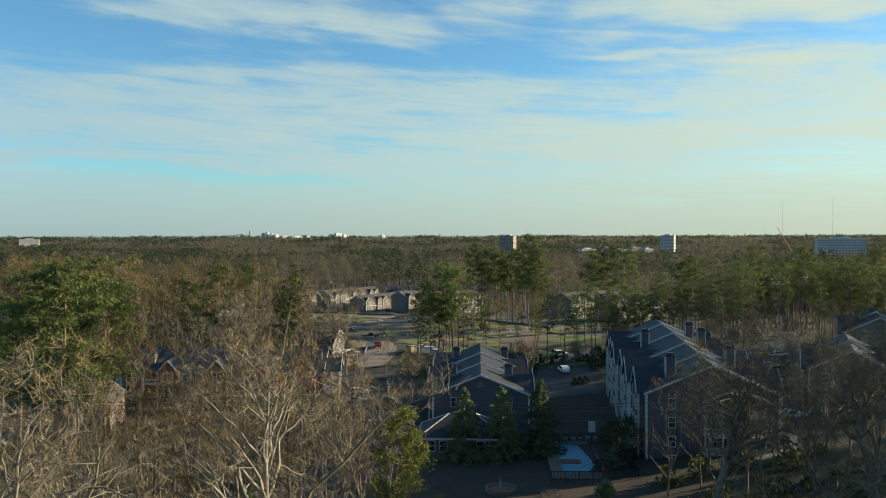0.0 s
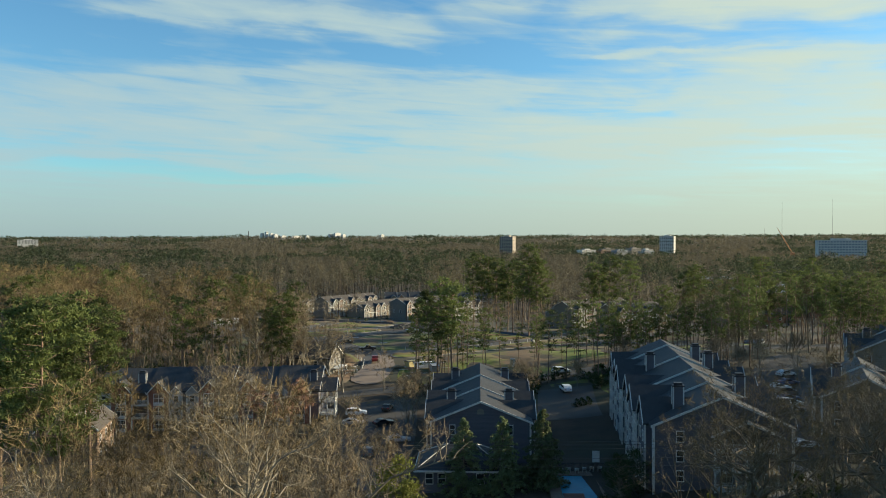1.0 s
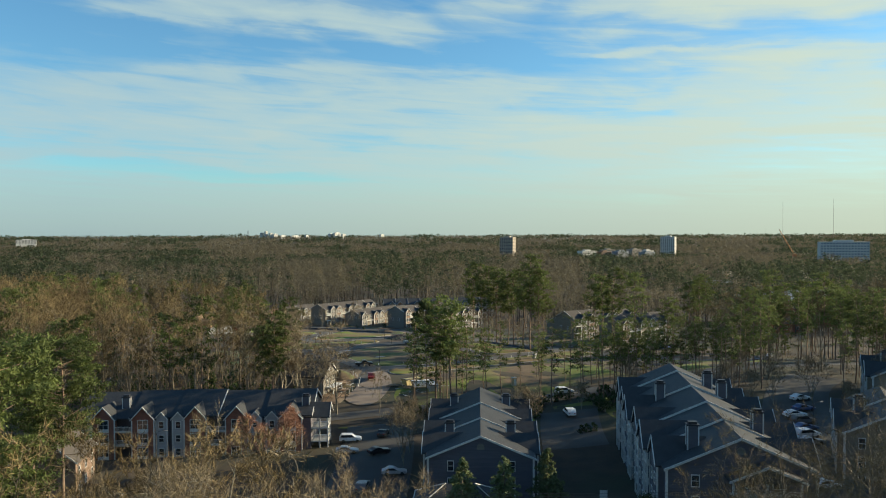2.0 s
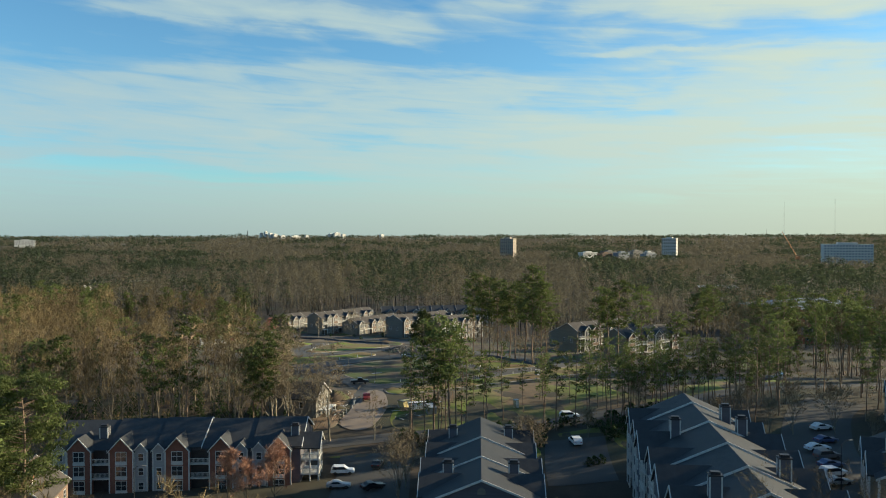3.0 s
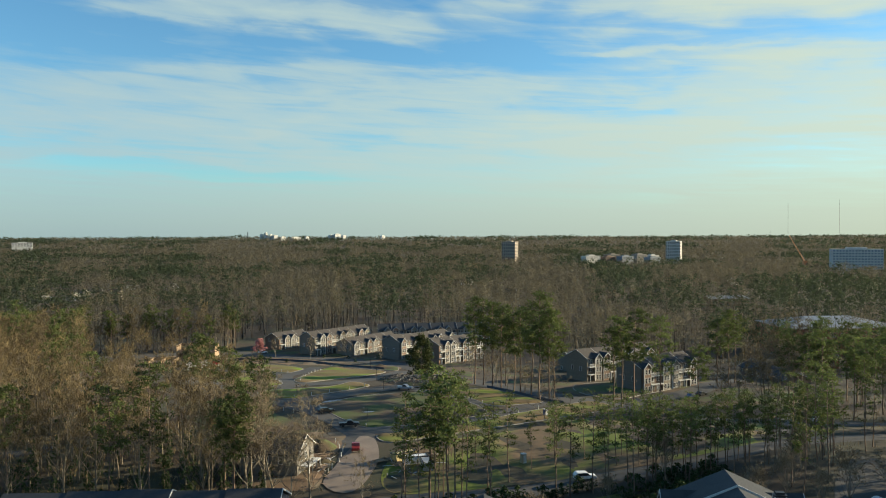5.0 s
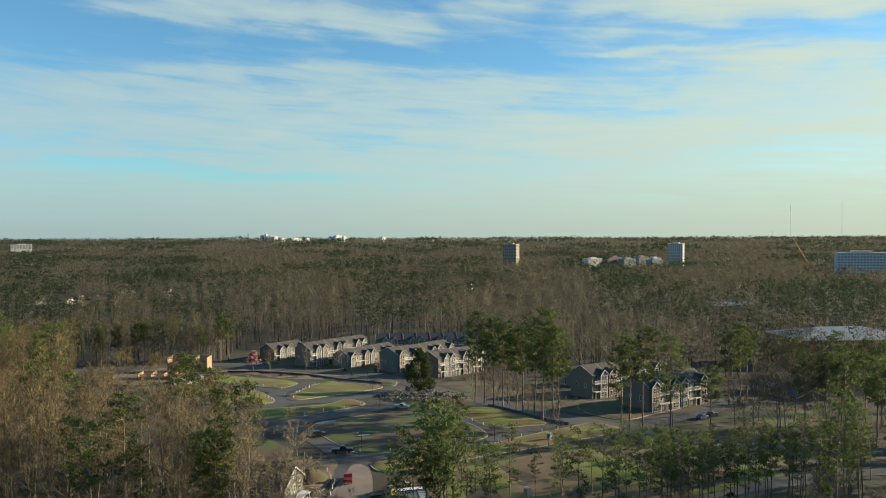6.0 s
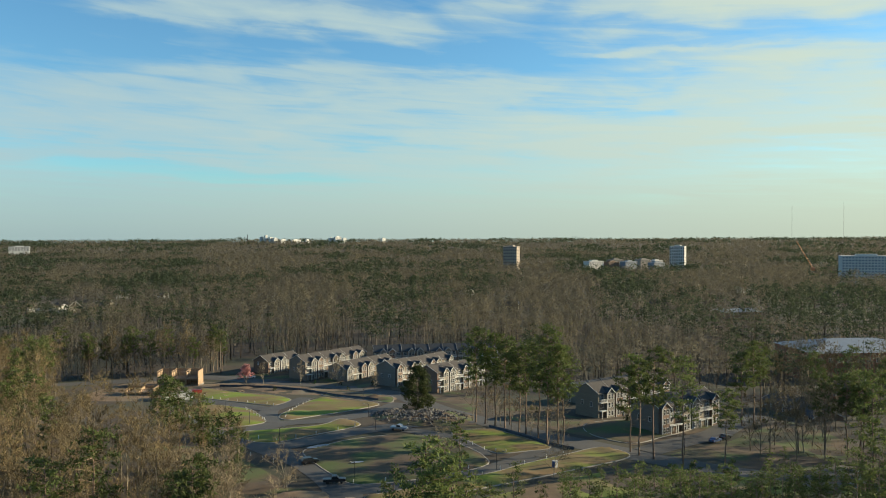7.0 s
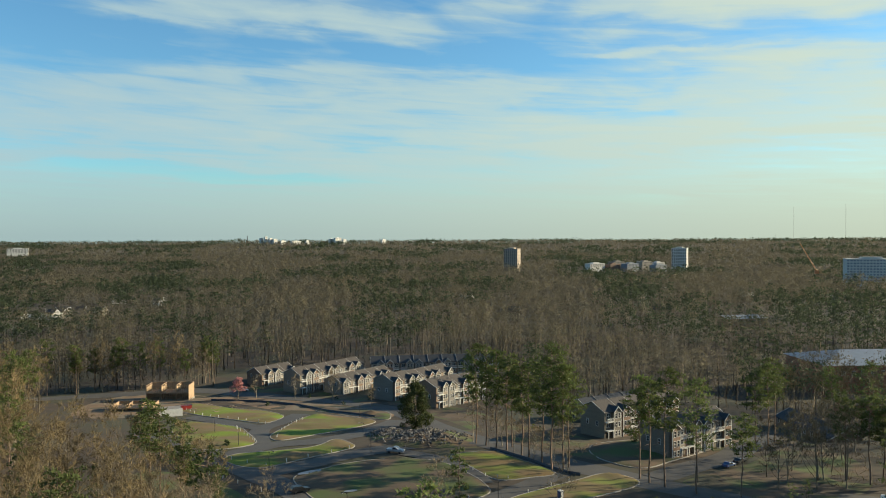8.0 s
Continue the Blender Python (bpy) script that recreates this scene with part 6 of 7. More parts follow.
def car_meshes(kind):
    """Body, cabin glass and a wheel, for a saloon, an estate car, a pickup or a van; it points along x."""
    L, H, W = {"sedan": (4.7, 1.45, 1.82), "suv": (4.8, 1.75, 1.9), "pickup": (5.6, 1.85, 1.95), "van": (5.6, 2.4, 2.0)}[kind]
    h = L / 2
    body = {"sedan": [(-h, .35), (h, .32), (h, .62), (h - .15, .78), (.75, .95), (-.1, H - .04), (-1.1, H), (-1.75, 1.02), (-h + .05, .95)],
            "suv": [(-h, .4), (h, .4), (h, .8), (h - .15, 1.0), (1.05, 1.12), (.35, H - .05), (-1.9, H), (-h + .05, 1.1)],
            "pickup": [(-h, .5), (h, .5), (h, .95), (h - .2, 1.1), (1.2, 1.2), (.6, H), (-.5, H), (-.75, 1.15), (-h, 1.15)],
            "van": [(-h, .4), (h, .4), (h, .95), (h - .3, 1.2), (1.6, 2.2), (1.2, H), (-h + .1, H)]}[kind]
    bm = bmesh.new()
    prism(bm, body, -W / 2, W / 2, "y")
    bmesh.ops.bevel(bm, geom=bm.edges[:], offset=0.09, segments=2, affect="EDGES")
    glass = {"sedan": [(.55, .98), (-.1, H - .12), (-1.05, H - .1), (-1.55, 1.0)], "suv": [(.95, 1.12), (.32, H - .13), (-1.85, H - .1), (-2.05, 1.12)],
             "pickup": [(1.05, 1.22), (.55, H - .1), (-.45, H - .1), (-.6, 1.22)], "van": [(2.1, 1.3), (1.58, 2.15), (.7, 2.15), (.7, 1.3)]}[kind]
    g = bmesh.new()
    prism(g, glass, -W / 2 - 0.012, W / 2 + 0.012, "y")
    s = bmesh.new()
    a, b = glass[0], glass[1]
    prism(s, [(a[0] + .10, a[1]), (b[0] + .10, b[1]), (b[0] - .15, b[1]), (a[0] - .3, a[1])], -W / 2 + .12, W / 2 - .12, "y")
    t = bmesh.new()
    tube(t, (0, -0.11, 0), (0, 0.11, 0), 0.34, 0.34, 14)
    r = bmesh.new()
    tube(r, (0, -0.125, 0), (0, 0.125, 0), 0.19, 0.19, 10)
    lamp = box(bmesh.new(), -0.03, 0.03, -0.18, 0.18, -0.07, 0.07, 0.02)
    return L, W, bm, g, s, t, r, lamp


CAR_CACHE = {}
LAMP_RED = material("tail_lamp", (0.35, 0.02, 0.02), None, 1, 0.3)


def car(x, y, turn, kind, paint, label, group="parked cars"):
    if kind not in CAR_CACHE:
        L, W, *bms = car_meshes(kind)
        CAR_CACHE[kind] = (L, W, *(mesh_of(n, b, m, n == "tyre") for n, b, m in zip(("body", "side_glass", "windscreen", "tyre", "rim", "headlight"), bms, (PAINTS["white"], GLASS, GLASS, RUBBER, METAL, WHITE))))
    L, W, body, sg, ws, tyre, rim, lamp = CAR_CACHE[kind]
    key = (kind, paint)
    if key not in CAR_CACHE:
        me = body.copy()
        me.materials.clear()
        me.materials.append(PAINTS[paint])
        CAR_CACHE[key] = me
    if "red" not in CAR_CACHE:
        me = lamp.copy()
        me.materials.clear()
        me.materials.append(LAMP_RED)
        CAR_CACHE["red"] = me
    ob = thing("pickup_truck" if kind == "pickup" else "van" if kind == "van" else "car", pose(x, y, height(x, y) + 0.12, 0, 0, turn), label, "truck" if kind == "pickup" else "van" if kind == "van" else "car", group)
    b = part("body", CAR_CACHE[key], None, ob)
    part("side_glass", sg, None, b)
    part("windscreen", ws, None, b)
    for sx in (-0.31, 0.31):
        for sy in (-1, 1):
            w = part("wheel", tyre, None, ob, m=pose(sx * L, sy * (W / 2 - 0.1), 0.34))
            part("rim", rim, None, w)
    for sy in (-0.62, 0.62):
        part("headlight", lamp, None, b, m=pose(L / 2 - 0.02, sy, 0.68 if kind == "sedan" else 0.85))
        part("tail_light", CAR_CACHE["red"], None, b, m=pose(-L / 2 + 0.02, sy, 0.85))
    return ob


for x, y, a, kind, paint, what in (
        (-19.5, 182.6, 4, "suv", "white", "white estate car parked by brick apartments"), (-19.2, 174.2, 4, "sedan", "silver", "silver saloon parked by brick apartments"),
        (-12.6, 186.0, 80, "sedan", "black", "black saloon parked on dark asphalt"), (-12.5, 172.5, 30, "sedan", "black", "black saloon parked on dark asphalt"), (-13.5, 150, 84, "suv", "grey", "grey estate car in a shaded car park"), (-8.5, 158, 4, "sedan", "silver", "silver saloon in a shaded car park"),
        (29.6, 192.4, 96, "suv", "white", "white estate car alone in a car park"), (31.5, 212.0, 8, "suv", "white", "white car standing in the lane"),
        (79, 184.5, 15, "sedan", "white", "white saloon in a row of cars"), (75.5, 175.5, 15, "sedan", "blue", "dark blue saloon in a row of cars"), (71.5, 170.5, 10, "sedan", "white", "white saloon in a row of cars"), (70.6, 165.0, 12, "suv", "grey", "grey estate car in a row of cars"),
        (69.0, 160.5, 12, "sedan", "blue", "dark saloon in a row of cars"), (67.3, 156.0, 12, "suv", "white", "white estate car in a row of cars"), (66.0, 152.0, 12, "sedan", "silver", "silver saloon in a row of cars"), (58.5, 131, 10, "sedan", "white", "white saloon near the footpath"),
        (-24.8, 265.4, 10, "pickup", "black", "black pickup truck standing on a new street"), (-20.2, 240.5, 96, "pickup", "red", "red pickup truck on the turning place"), (-12, 321.5, -20, "pickup", "silver", "pale pickup truck beside the rubble"),
        (83.5, 305, 40, "sedan", "blue", "dark blue saloon parked at the kerb"), (88, 309, 40, "sedan", "black", "black saloon parked at the kerb"), (104, 262, 60, "sedan", "white", "white car among pines"), (99, 252, 60, "sedan", "silver", "silver car among pines"), (108, 270, 60, "suv", "white", "white car among pines"), (94, 246, 60, "sedan", "grey", "grey car among pines"),
        (-34, 283, 30, "suv", "black", "black car on the site's grass"), (-92, 452, 20, "sedan", "white", "white car on the far street")):
    car(x, y, a, kind, paint, what)

# ---- pool and garden ----


def pool():
    z = height(21, 124) + 0.1
    ob = thing("swimming_pool", pose(21.2, 123.5, z, 0, 0, -3), "bright blue swimming pool with a brown paved deck", "pool")
    d = plate(bmesh.new(), [-4.8, -3.0, 3.0, 6.0], [-11.0, -8.0, 7.8, 10.0], lambda i, j: (i, j) != (1, 1), -0.25, 0.12)
    for v in d.verts:
        v.co = Vector((v.co.x, v.co.z, v.co.y))
    bmesh.ops.recalc_face_normals(d, faces=d.faces[:])
    part("deck", d, BRICK_TAN, ob, "brown paved pool deck")
    part("water", box(bmesh.new(), -3.0, 3.0, -8.0, 7.8, -0.3, 0.0), WATER, ob, "clear blue water")
    part("step", box(bmesh.new(), -2.9, 0.2, -3.2, -1.0, -0.1, 0.09), BRICK, ob, "brick-edged pool steps")
    return ob


pool()


def fence(x0, y0, x1, y1, gap=2.0, tall=1.3):
    z = height((x0 + x1) / 2, (y0 + y1) / 2)
    L = math.hypot(x1 - x0, y1 - y0)
    ob = thing("fence", pose(x0, y0, z, 0, 0, math.degrees(math.atan2(y1 - y0, x1 - x0))), "black metal picket fence round the pool", "fence", "pool fence")
    part("pickets", rail_plate(bmesh.new(), 0, L, 0, -0.02, 0.02, 0.2, tall), METAL, ob)
    for i in range(int(L / gap) + 1):
        part("post", box(bmesh.new(), i * gap - 0.05, i * gap + 0.05, -0.05, 0.05, -0.5, tall + 0.12), METAL, ob)


fence(15.5, 112, 28, 112)
fence(28, 112, 28, 134)
fence(15.5, 134.3, 28, 134.3)


def lounger(x, y, turn):
    ob = thing("sun_lounger", pose(x, y, height(x, y) + 0.25, 0, 0, turn), "pale slatted sun lounger on the pool deck", "lounger", "loungers by the pool")
    part("seat", box(bmesh.new(), -0.3, 0.3, -0.9, 0.4, 0.3, 0.38), WHITE, ob)
    b = box(bmesh.new(), -0.3, 0.3, 0, 0.75, 0, 0.07)
    part("backrest", b, WHITE, ob, m=pose(0, 0.4, 0.33, 40))
    for sx in (-0.26, 0.26):
        for sy in (-0.8, 0.35):
            part("leg", box(bmesh.new(), sx - 0.03, sx + 0.03, sy - 0.03, sy + 0.03, -0.15, 0.3), WHITE, ob)


for i in range(6):
    lounger(19.6 + 1.25 * i, 133.0 + 0.25 * math.sin(i * 2), 170 + 7 * math.sin(i))


def notice(x, y):
    ob = thing("notice_board", pose(x, y, height(x, y)), "white notice board on two posts by the pool", "sign")
    part("panel", box(bmesh.new(), -0.6, 0.6, -0.04, 0.04, 1.0, 2.9, 0.01), WHITE, ob)
    for s in (-0.45, 0.45):
        part("post", box(bmesh.new(), s - 0.04, s + 0.04, 0.05, 0.12, -0.3, 2.8), METAL, ob)


notice(25.6, 134.8)


def fountain(x, y):
    ob = thing("fountain", pose(x, y, height(x, y)), "round stone basin with a low rim in the garden", "fountain")
    rim = bmesh.new()
    ring = [(math.cos(2 * math.pi * k / 24), math.sin(2 * math.pi * k / 24)) for k in range(24)]
    prof = [(2.2, -0.2), (2.2, 0.5), (1.85, 0.5), (1.8, 0.15)]
    rows_ = [[rim.verts.new((c * r, s * r, z)) for c, s in ring] for r, z in prof]
    for a, b in zip(rows_, rows_[1:]):
        for k in range(24):
            rim.faces.new((a[k], a[(k + 1) % 24], b[(k + 1) % 24], b[k]))
    rim.faces.new(rows_[-1])
    part("basin", rim, BRICK_TAN, ob)
    part("column", tube(bmesh.new(), (0, 0, 0.1), (0, 0, 1.8), 0.25, 0.12, 10), CONCRETE, ob)


fountain(8.0, 109.5)

# ---- wires and poles ----


def pole(x, y, tall, label, arm=True, z=None):
    ob = thing("utility_pole", pose(x, y, height(x, y) if z is None else z), label, "pole")
    part("shaft", tube(bmesh.new(), (0, 0, -0.5), (0, 0, tall), 0.2, 0.12, 8), BARK, ob)
    if arm:
        part("crossarm", box(bmesh.new(), -0.08, 0.08, -1.2, 1.2, tall - 0.8, tall - 0.65), BARK, ob)
    return ob


pole(-72, 106, 15.5, "wooden utility pole with a crossarm")
pole(84, 106, 11, "wooden utility pole with a crossarm")


def wire(y, z, sag, r=0.022):
    c = bpy.data.curves.new("wire", "CURVE")
    c.dimensions, c.bevel_depth, c.bevel_resolution = "3D", r, 0
    sp = c.splines.new("POLY")
    sp.points.add(24)
    for i, p in enumerate(sp.points):
        u = i / 24
        p.co = (-72 + 156 * u, y, z - sag * 4 * u * (1 - u), 1)
    c.materials.append(WIRE)
    tagged(new("power_line", c), "thin dark power line strung across the garden", "wire", "power lines")


for k, (y, z) in enumerate(((105.0, 14.2), (106.0, 13.6), (107.0, 12.9), (106.0, 12.0), (106.2, 11.0))):
    wire(y, z, 0.9 + 0.1 * k)


def street_lamp(x, y, tall, turn, label="grey street lamp with a curved arm", wood=False):
    ob = thing("street_lamp", pose(x, y, height(x, y), 0, 0, turn), label, "lamp", "street lamps")
    part("post", tube(bmesh.new(), (0, 0, -0.3), (0, 0, tall), 0.13 if wood else 0.09, 0.06 if not wood else 0.1, 8), BARK_PINE if wood else METAL, ob)
    a = bmesh.new()
    pts = [(0, 0, tall - 0.4), (0.4, 0, tall + 0.2), (1.0, 0, tall + 0.45), (1.7, 0, tall + 0.45)]
    for p, q in zip(pts, pts[1:]):
        tube(a, p, q, 0.045, 0.04, 6)
    part("arm", a, METAL, ob)
    part("lamp_head", box(bmesh.new(), 1.5, 2.2, -0.14, 0.14, tall + 0.36, tall + 0.52, 0.04), CONCRETE, ob)


street_lamp(1.6, 203, 22, 180, "tall wooden pole with a street lamp on an arm", True)
pole(3.9, 202.4, 20, "tall bare wooden utility pole", False)
street_lamp(64, 147, 8.5, 20)
street_lamp(-55.5, 166, 8, 0)
for x, y in ((16.2, 276), (-19.5, 322), (-47, 306), (-30, 386), (-62, 330), (-76, 352), (-20, 268), (-24, 345), (70, 291)):
    street_lamp(x, y, 4.6, random.uniform(0, 360), "slim dark lamp post on the new estate")

# ---- the building site ----


def marker(x, y, tall=1.0, mat=None, label="white marker stake at the kerb"):
    ob = thing("marker_stake", pose(x, y, height(x, y) + 0.1, 0, 0, random.uniform(0, 90)), label, "stake", "marker stakes")
    part("stake", box(bmesh.new(), -0.09, 0.09, -0.09, 0.09, -0.2, tall, 0.02), mat or WHITE, ob)


STAKES = []
for line, spacing in (([(-63, 372), (-72, 378), (-92, 390), (-102, 402)], 4.5), ([(-59, 338), (-66, 352), (-72, 364)], 3.5), ([(-53, 343), (-54, 362), (-51, 380)], 3.5), ([(-60, 314), (-48, 308), (-38, 317), (-27, 327)], 7),
                      ([(-62, 300), (-52, 291), (-44, 284)], 6), ([(-20, 265), (-3, 268.5), (9, 276)], 6), ([(12, 271), (24, 281.5), (36, 291)], 7), ([(8, 308), (14, 297), (20, 294)], 6), ([(-26, 248), (-23, 236), (-25, 226)], 3)):
    pts = smooth_line(line, spacing)
    STAKES += [(p.x, p.y) for p in pts]
for x, y in STAKES:
    marker(x + random.uniform(-.3, .3), y + random.uniform(-.3, .3), random.uniform(0.8, 1.15))


def silt_fence(line):
    """A low dark fabric fence along the edge of the plots."""
    pts = smooth_line(line, 2.0)
    verts, faces = [], []
    for i, p in enumerate(pts):
        z = height(p.x, p.y)
        verts += [(p.x, p.y, z - 0.1), (p.x, p.y, z + 0.85), (p.x + 0.03, p.y + 0.03, z + 0.85), (p.x + 0.03, p.y + 0.03, z - 0.1)]
        if i:
            a, b = 4 * (i - 1), 4 * i
            faces += [(a, b, b + 1, a + 1), (a + 1, b + 1, b + 2, a + 2), (a + 2, b + 2, b + 3, a + 3)]
    tagged(new("silt_fence", mesh_from("silt_fence", verts, faces, METAL)), "low dark fabric silt fence along a plot", "fence")


silt_fence([(-100, 428), (-80, 424), (-60, 414), (-44, 398), (-32, 390), (-24, 384)])
silt_fence([(17, 325), (25, 316), (35, 301.5), (40, 297)])


def rubble_heap(x, y, rx, ry, tall):
    nr = np.random.default_rng(31)
    bm = bmesh.new()
    bmesh.ops.create_grid(bm, x_segments=30, y_segments=30, size=1)
    for v in bm.verts:
        u, w = v.co.x, v.co.y
        r = math.hypot(u, w)
        h = max(0, 1 - r ** 1.7) * tall * (0.75 + 0.5 * noise.noise((u * 3, w * 3, 4.0)))
        v.co = Vector((u * rx, w * ry, h + height(x + u * rx, y + w * ry) - height(x, y) - 0.05))
    ob = thing("rubble_heap", pose(x, y, height(x, y) + 0.1, 0, 0, 0), "heap of broken concrete and brick rubble", "rubble")
    part("mound", bm, SOIL, ob)
    c = bmesh.new()
    for _ in range(1100):
        u, w = nr.normal(size=2) * 0.42
        r = math.hypot(u, w)
        if r > 1:
            continue
        h = max(0, 1 - r ** 1.7) * tall * (0.75 + 0.5 * noise.noise((u * 3, w * 3, 4.0))) + height(x + u * rx, y + w * ry) - height(x, y)
        s = nr.uniform(0.15, 0.75)
        m = Matrix.Translation((u * rx, w * ry, h + s * 0.15)) @ Euler(nr.uniform(0, 6, 3)).to_matrix().to_4x4() @ Matrix.Diagonal((s, s * nr.uniform(0.5, 1), s * nr.uniform(0.3, 0.7), 1))
        bmesh.ops.create_cube(c, size=1, matrix=m)
    tagged(part("debris", c, RUBBLE, ob, "pale broken concrete and brick debris"), kind="stuff")
    return ob


rubble_heap(-4, 342, 17, 15, 3.0)
rubble_heap(-16, 350, 7, 8, 2.0)


def new_house():
    ob = thing("unfinished_house", pose(-30.5, 228.5, -1.4, 0, 0, -12), "unfinished white-gabled house with a dark roof", "house")
    w = prism(bmesh.new(), [(-5, 0), (5, 0), (5, 6.8), (0, 10.0), (-5, 6.8)], -14, 0, "x")
    part("wall", w, SIDING_PALE, ob)
    part("foundation", box(bmesh.new(), -14.1, 0.1, -5.1, 5.1, -2.5, 1.0), BRICK, ob, "red brick foundation")
    r = gable_roof(bmesh.new(), 0, 5, 6.8, 10.0, -14.4, 0.4, 0.5, 0.22, "x")
    roof = part("roof", r, SHINGLE, ob)
    part("rake_board", rake(bmesh.new(), 0, 5, 6.8, 10.0, 0.45, 0.5, axis="x"), WHITE, roof)
    for y in (-2.6, 0, 2.6):
        for z in (1.8, 4.6):
            window(ob, 0.03, y, z, 90, 0.9, 1.5)
    window(ob, 0.03, 0, 7.4, 90, 0.7, 1.0)
    for x in (-11, -7.5, -4):
        window(ob, x, -5.02, 4.4, 0, 0.9, 1.5)
    part("porch_roof", box(bmesh.new(), 0.1, 2.4, -3.6, 3.6, 3.6, 3.8), WHITE, ob)
    for y in (-3.4, -1.2, 1.2, 3.4):
        part("post", box(bmesh.new(), 2.1, 2.3, y - 0.1, y + 0.1, 0.4, 3.6), WHITE, ob)


new_house()


def plank(x, y, turn, L, mat=None):
    ob = thing("plank", pose(x, y, height(x, y) + random.uniform(0.08, 0.3), 0, random.uniform(-3, 3), turn), "loose raw timber plank on bare soil", "plank", "loose timber")
    part("board", box(bmesh.new(), -L / 2, L / 2, -0.1, 0.1, 0, 0.06), mat or LUMBER, ob)


for i in range(34):
    plank(-25.5 + random.uniform(-3, 1.0), 222 + random.uniform(-5, 24), random.uniform(0, 180), random.uniform(1.5, 4.0), random.choice((LUMBER, WHITE, LUMBER)))
for i in range(24):
    plank(-101 + random.uniform(-12, 6), 408 + random.uniform(-8, 14), random.uniform(0, 180), random.uniform(2, 5))


def timber_frame(x, y, turn, wx, wy, tall, z=None):
    ob = thing("timber_frame_house", pose(x, y, height(x, y) if z is None else z, 0, 0, turn), "raw timber frame of a house under construction", "house frame")
    part("slab", box(bmesh.new(), -0.3, wx + 0.3, -0.3, wy + 0.3, -1.0, 0.15), CONCRETE, ob)
    for k, (ox, oy, L, a) in enumerate(((0, 0, wx, 0), (0, wy, wx, 0), (0, 0, wy, 90), (wx, 0, wy, 90), (wx * 0.35, 0, wy, 90), (wx * 0.7, 0, wy, 90))):
        for f in range(2):
            z0 = 0.15 + f * (tall / 2)
            n = int(L / 0.8)
            xs = []
            for i in range(n + 1):
                u = (L - 0.12) * i / n
                xs += [u, u + 0.12]
            w = plate(bmesh.new(), xs, [z0, z0 + 0.12, z0 + tall / 2 - 0.3, z0 + tall / 2 - 0.1], lambda i, j: j != 1 or i % 2 == 0, -0.08, 0.08)
            part("stud_wall", w, LUMBER, ob, m=pose(ox, oy, 0, 0, 0, a))
    part("floor_deck", box(bmesh.new(), 0.1, wx - 0.1, 0.1, wy - 0.1, tall / 2 - 0.12, tall / 2 + 0.1), LUMBER, ob)
    part("sheathing", box(bmesh.new(), 0.1, wx - 0.1, wy + 0.09, wy + 0.16, 0.3, tall * 0.97), LUMBER, ob, "pale plywood sheathing")
    part("sheathing", box(bmesh.new(), wx + 0.09, wx + 0.16, 0.1, wy - 0.1, 0.3, tall * 0.97), LUMBER, ob, "pale plywood sheathing")
    for x0 in (0, wx * 0.35, wx * 0.7):
        part("sheathing", box(bmesh.new(), x0 - 0.04, x0 + 0.1, wy * 0.1, wy * 0.95, 0.4, tall * 0.9), LUMBER, ob, "pale plywood sheathing")


timber_frame(-128.5, 427.5, 3, 18.4, 9, 6.8)
timber_frame(-131.5, 399, 4, 16, 9, 2.6)


def block_wall(x, y, turn, L):
    ob = thing("site_wall", pose(x, y, height(x, y), 0, 0, turn), "long pale foundation wall of a new house", "wall")
    part("front", box(bmesh.new(), 0, L, 0, 0.3, -0.5, 2.6), WHITE, ob)
    part("return_wall", box(bmesh.new(), 0, 0.3, 0.31, 8.0, -0.5, 2.6), WHITE, ob)
    part("slab", box(bmesh.new(), 0.31, L, 0.31, 8.0, 1.9, 2.2), CONCRETE, ob)


block_wall(-110.5, 384.5, 26, 12)


def toilet(x, y, paint):
    ob = thing("portable_toilet", pose(x, y, height(x, y), 0, 0, 30), "plastic portable toilet cabin on the site", "toilet cabin")
    part("cabin", box(bmesh.new(), -0.55, 0.55, -0.55, 0.55, 0.05, 2.1, 0.05), paint, ob)
    part("roof", box(bmesh.new(), -0.6, 0.6, -0.6, 0.6, 2.1, 2.3, 0.08), WHITE, ob)
    part("door", box(bmesh.new(), -0.4, 0.4, -0.58, -0.55, 0.15, 1.95), WHITE, ob)


def skip(x, y, turn, paint, label):
    ob = thing("skip", pose(x, y, height(x, y) + 0.1, 0, 0, turn), label, "container")
    b = prism(bmesh.new(), [(-2.6, 0), (2.6, 0), (3.1, 1.7), (-3.1, 1.7)], -1.15, 1.15)
    part("tub", b, paint, ob)
    part("rim", plate(bmesh.new(), [-3.15, -2.9, 2.9, 3.15], [-1.2, -1.0, 1.0, 1.2], lambda i, j: (i, j) != (1, 1), -0.06, 0.06), METAL, ob, m=pose(0, 0, 1.72, 90))


toilet(31.5, 276, PAINTS["blue"])
toilet(20, 226.5, material("toilet_tan", (0.4, 0.32, 0.2)))
skip(-5.2, 230, 15, PAINTS["white"], "white steel waste skip among pines")
skip(-2.2, 226, 100, PAINTS["silver"], "pale steel waste skip among pines")
skip(-8, 233, 40, material("tarp_yellow", (0.6, 0.5, 0.25)), "tarpaulin-covered skip among pines")
skip(-104, 404, 30, PAINTS["red"], "red steel skip on the building site")
for i in range(26):
    plank(-6 + random.uniform(-6, 9), 227 + random.uniform(-7, 9), random.uniform(0, 180), random.uniform(1.0, 3.0), random.choice((WHITE, LUMBER, CONCRETE)))


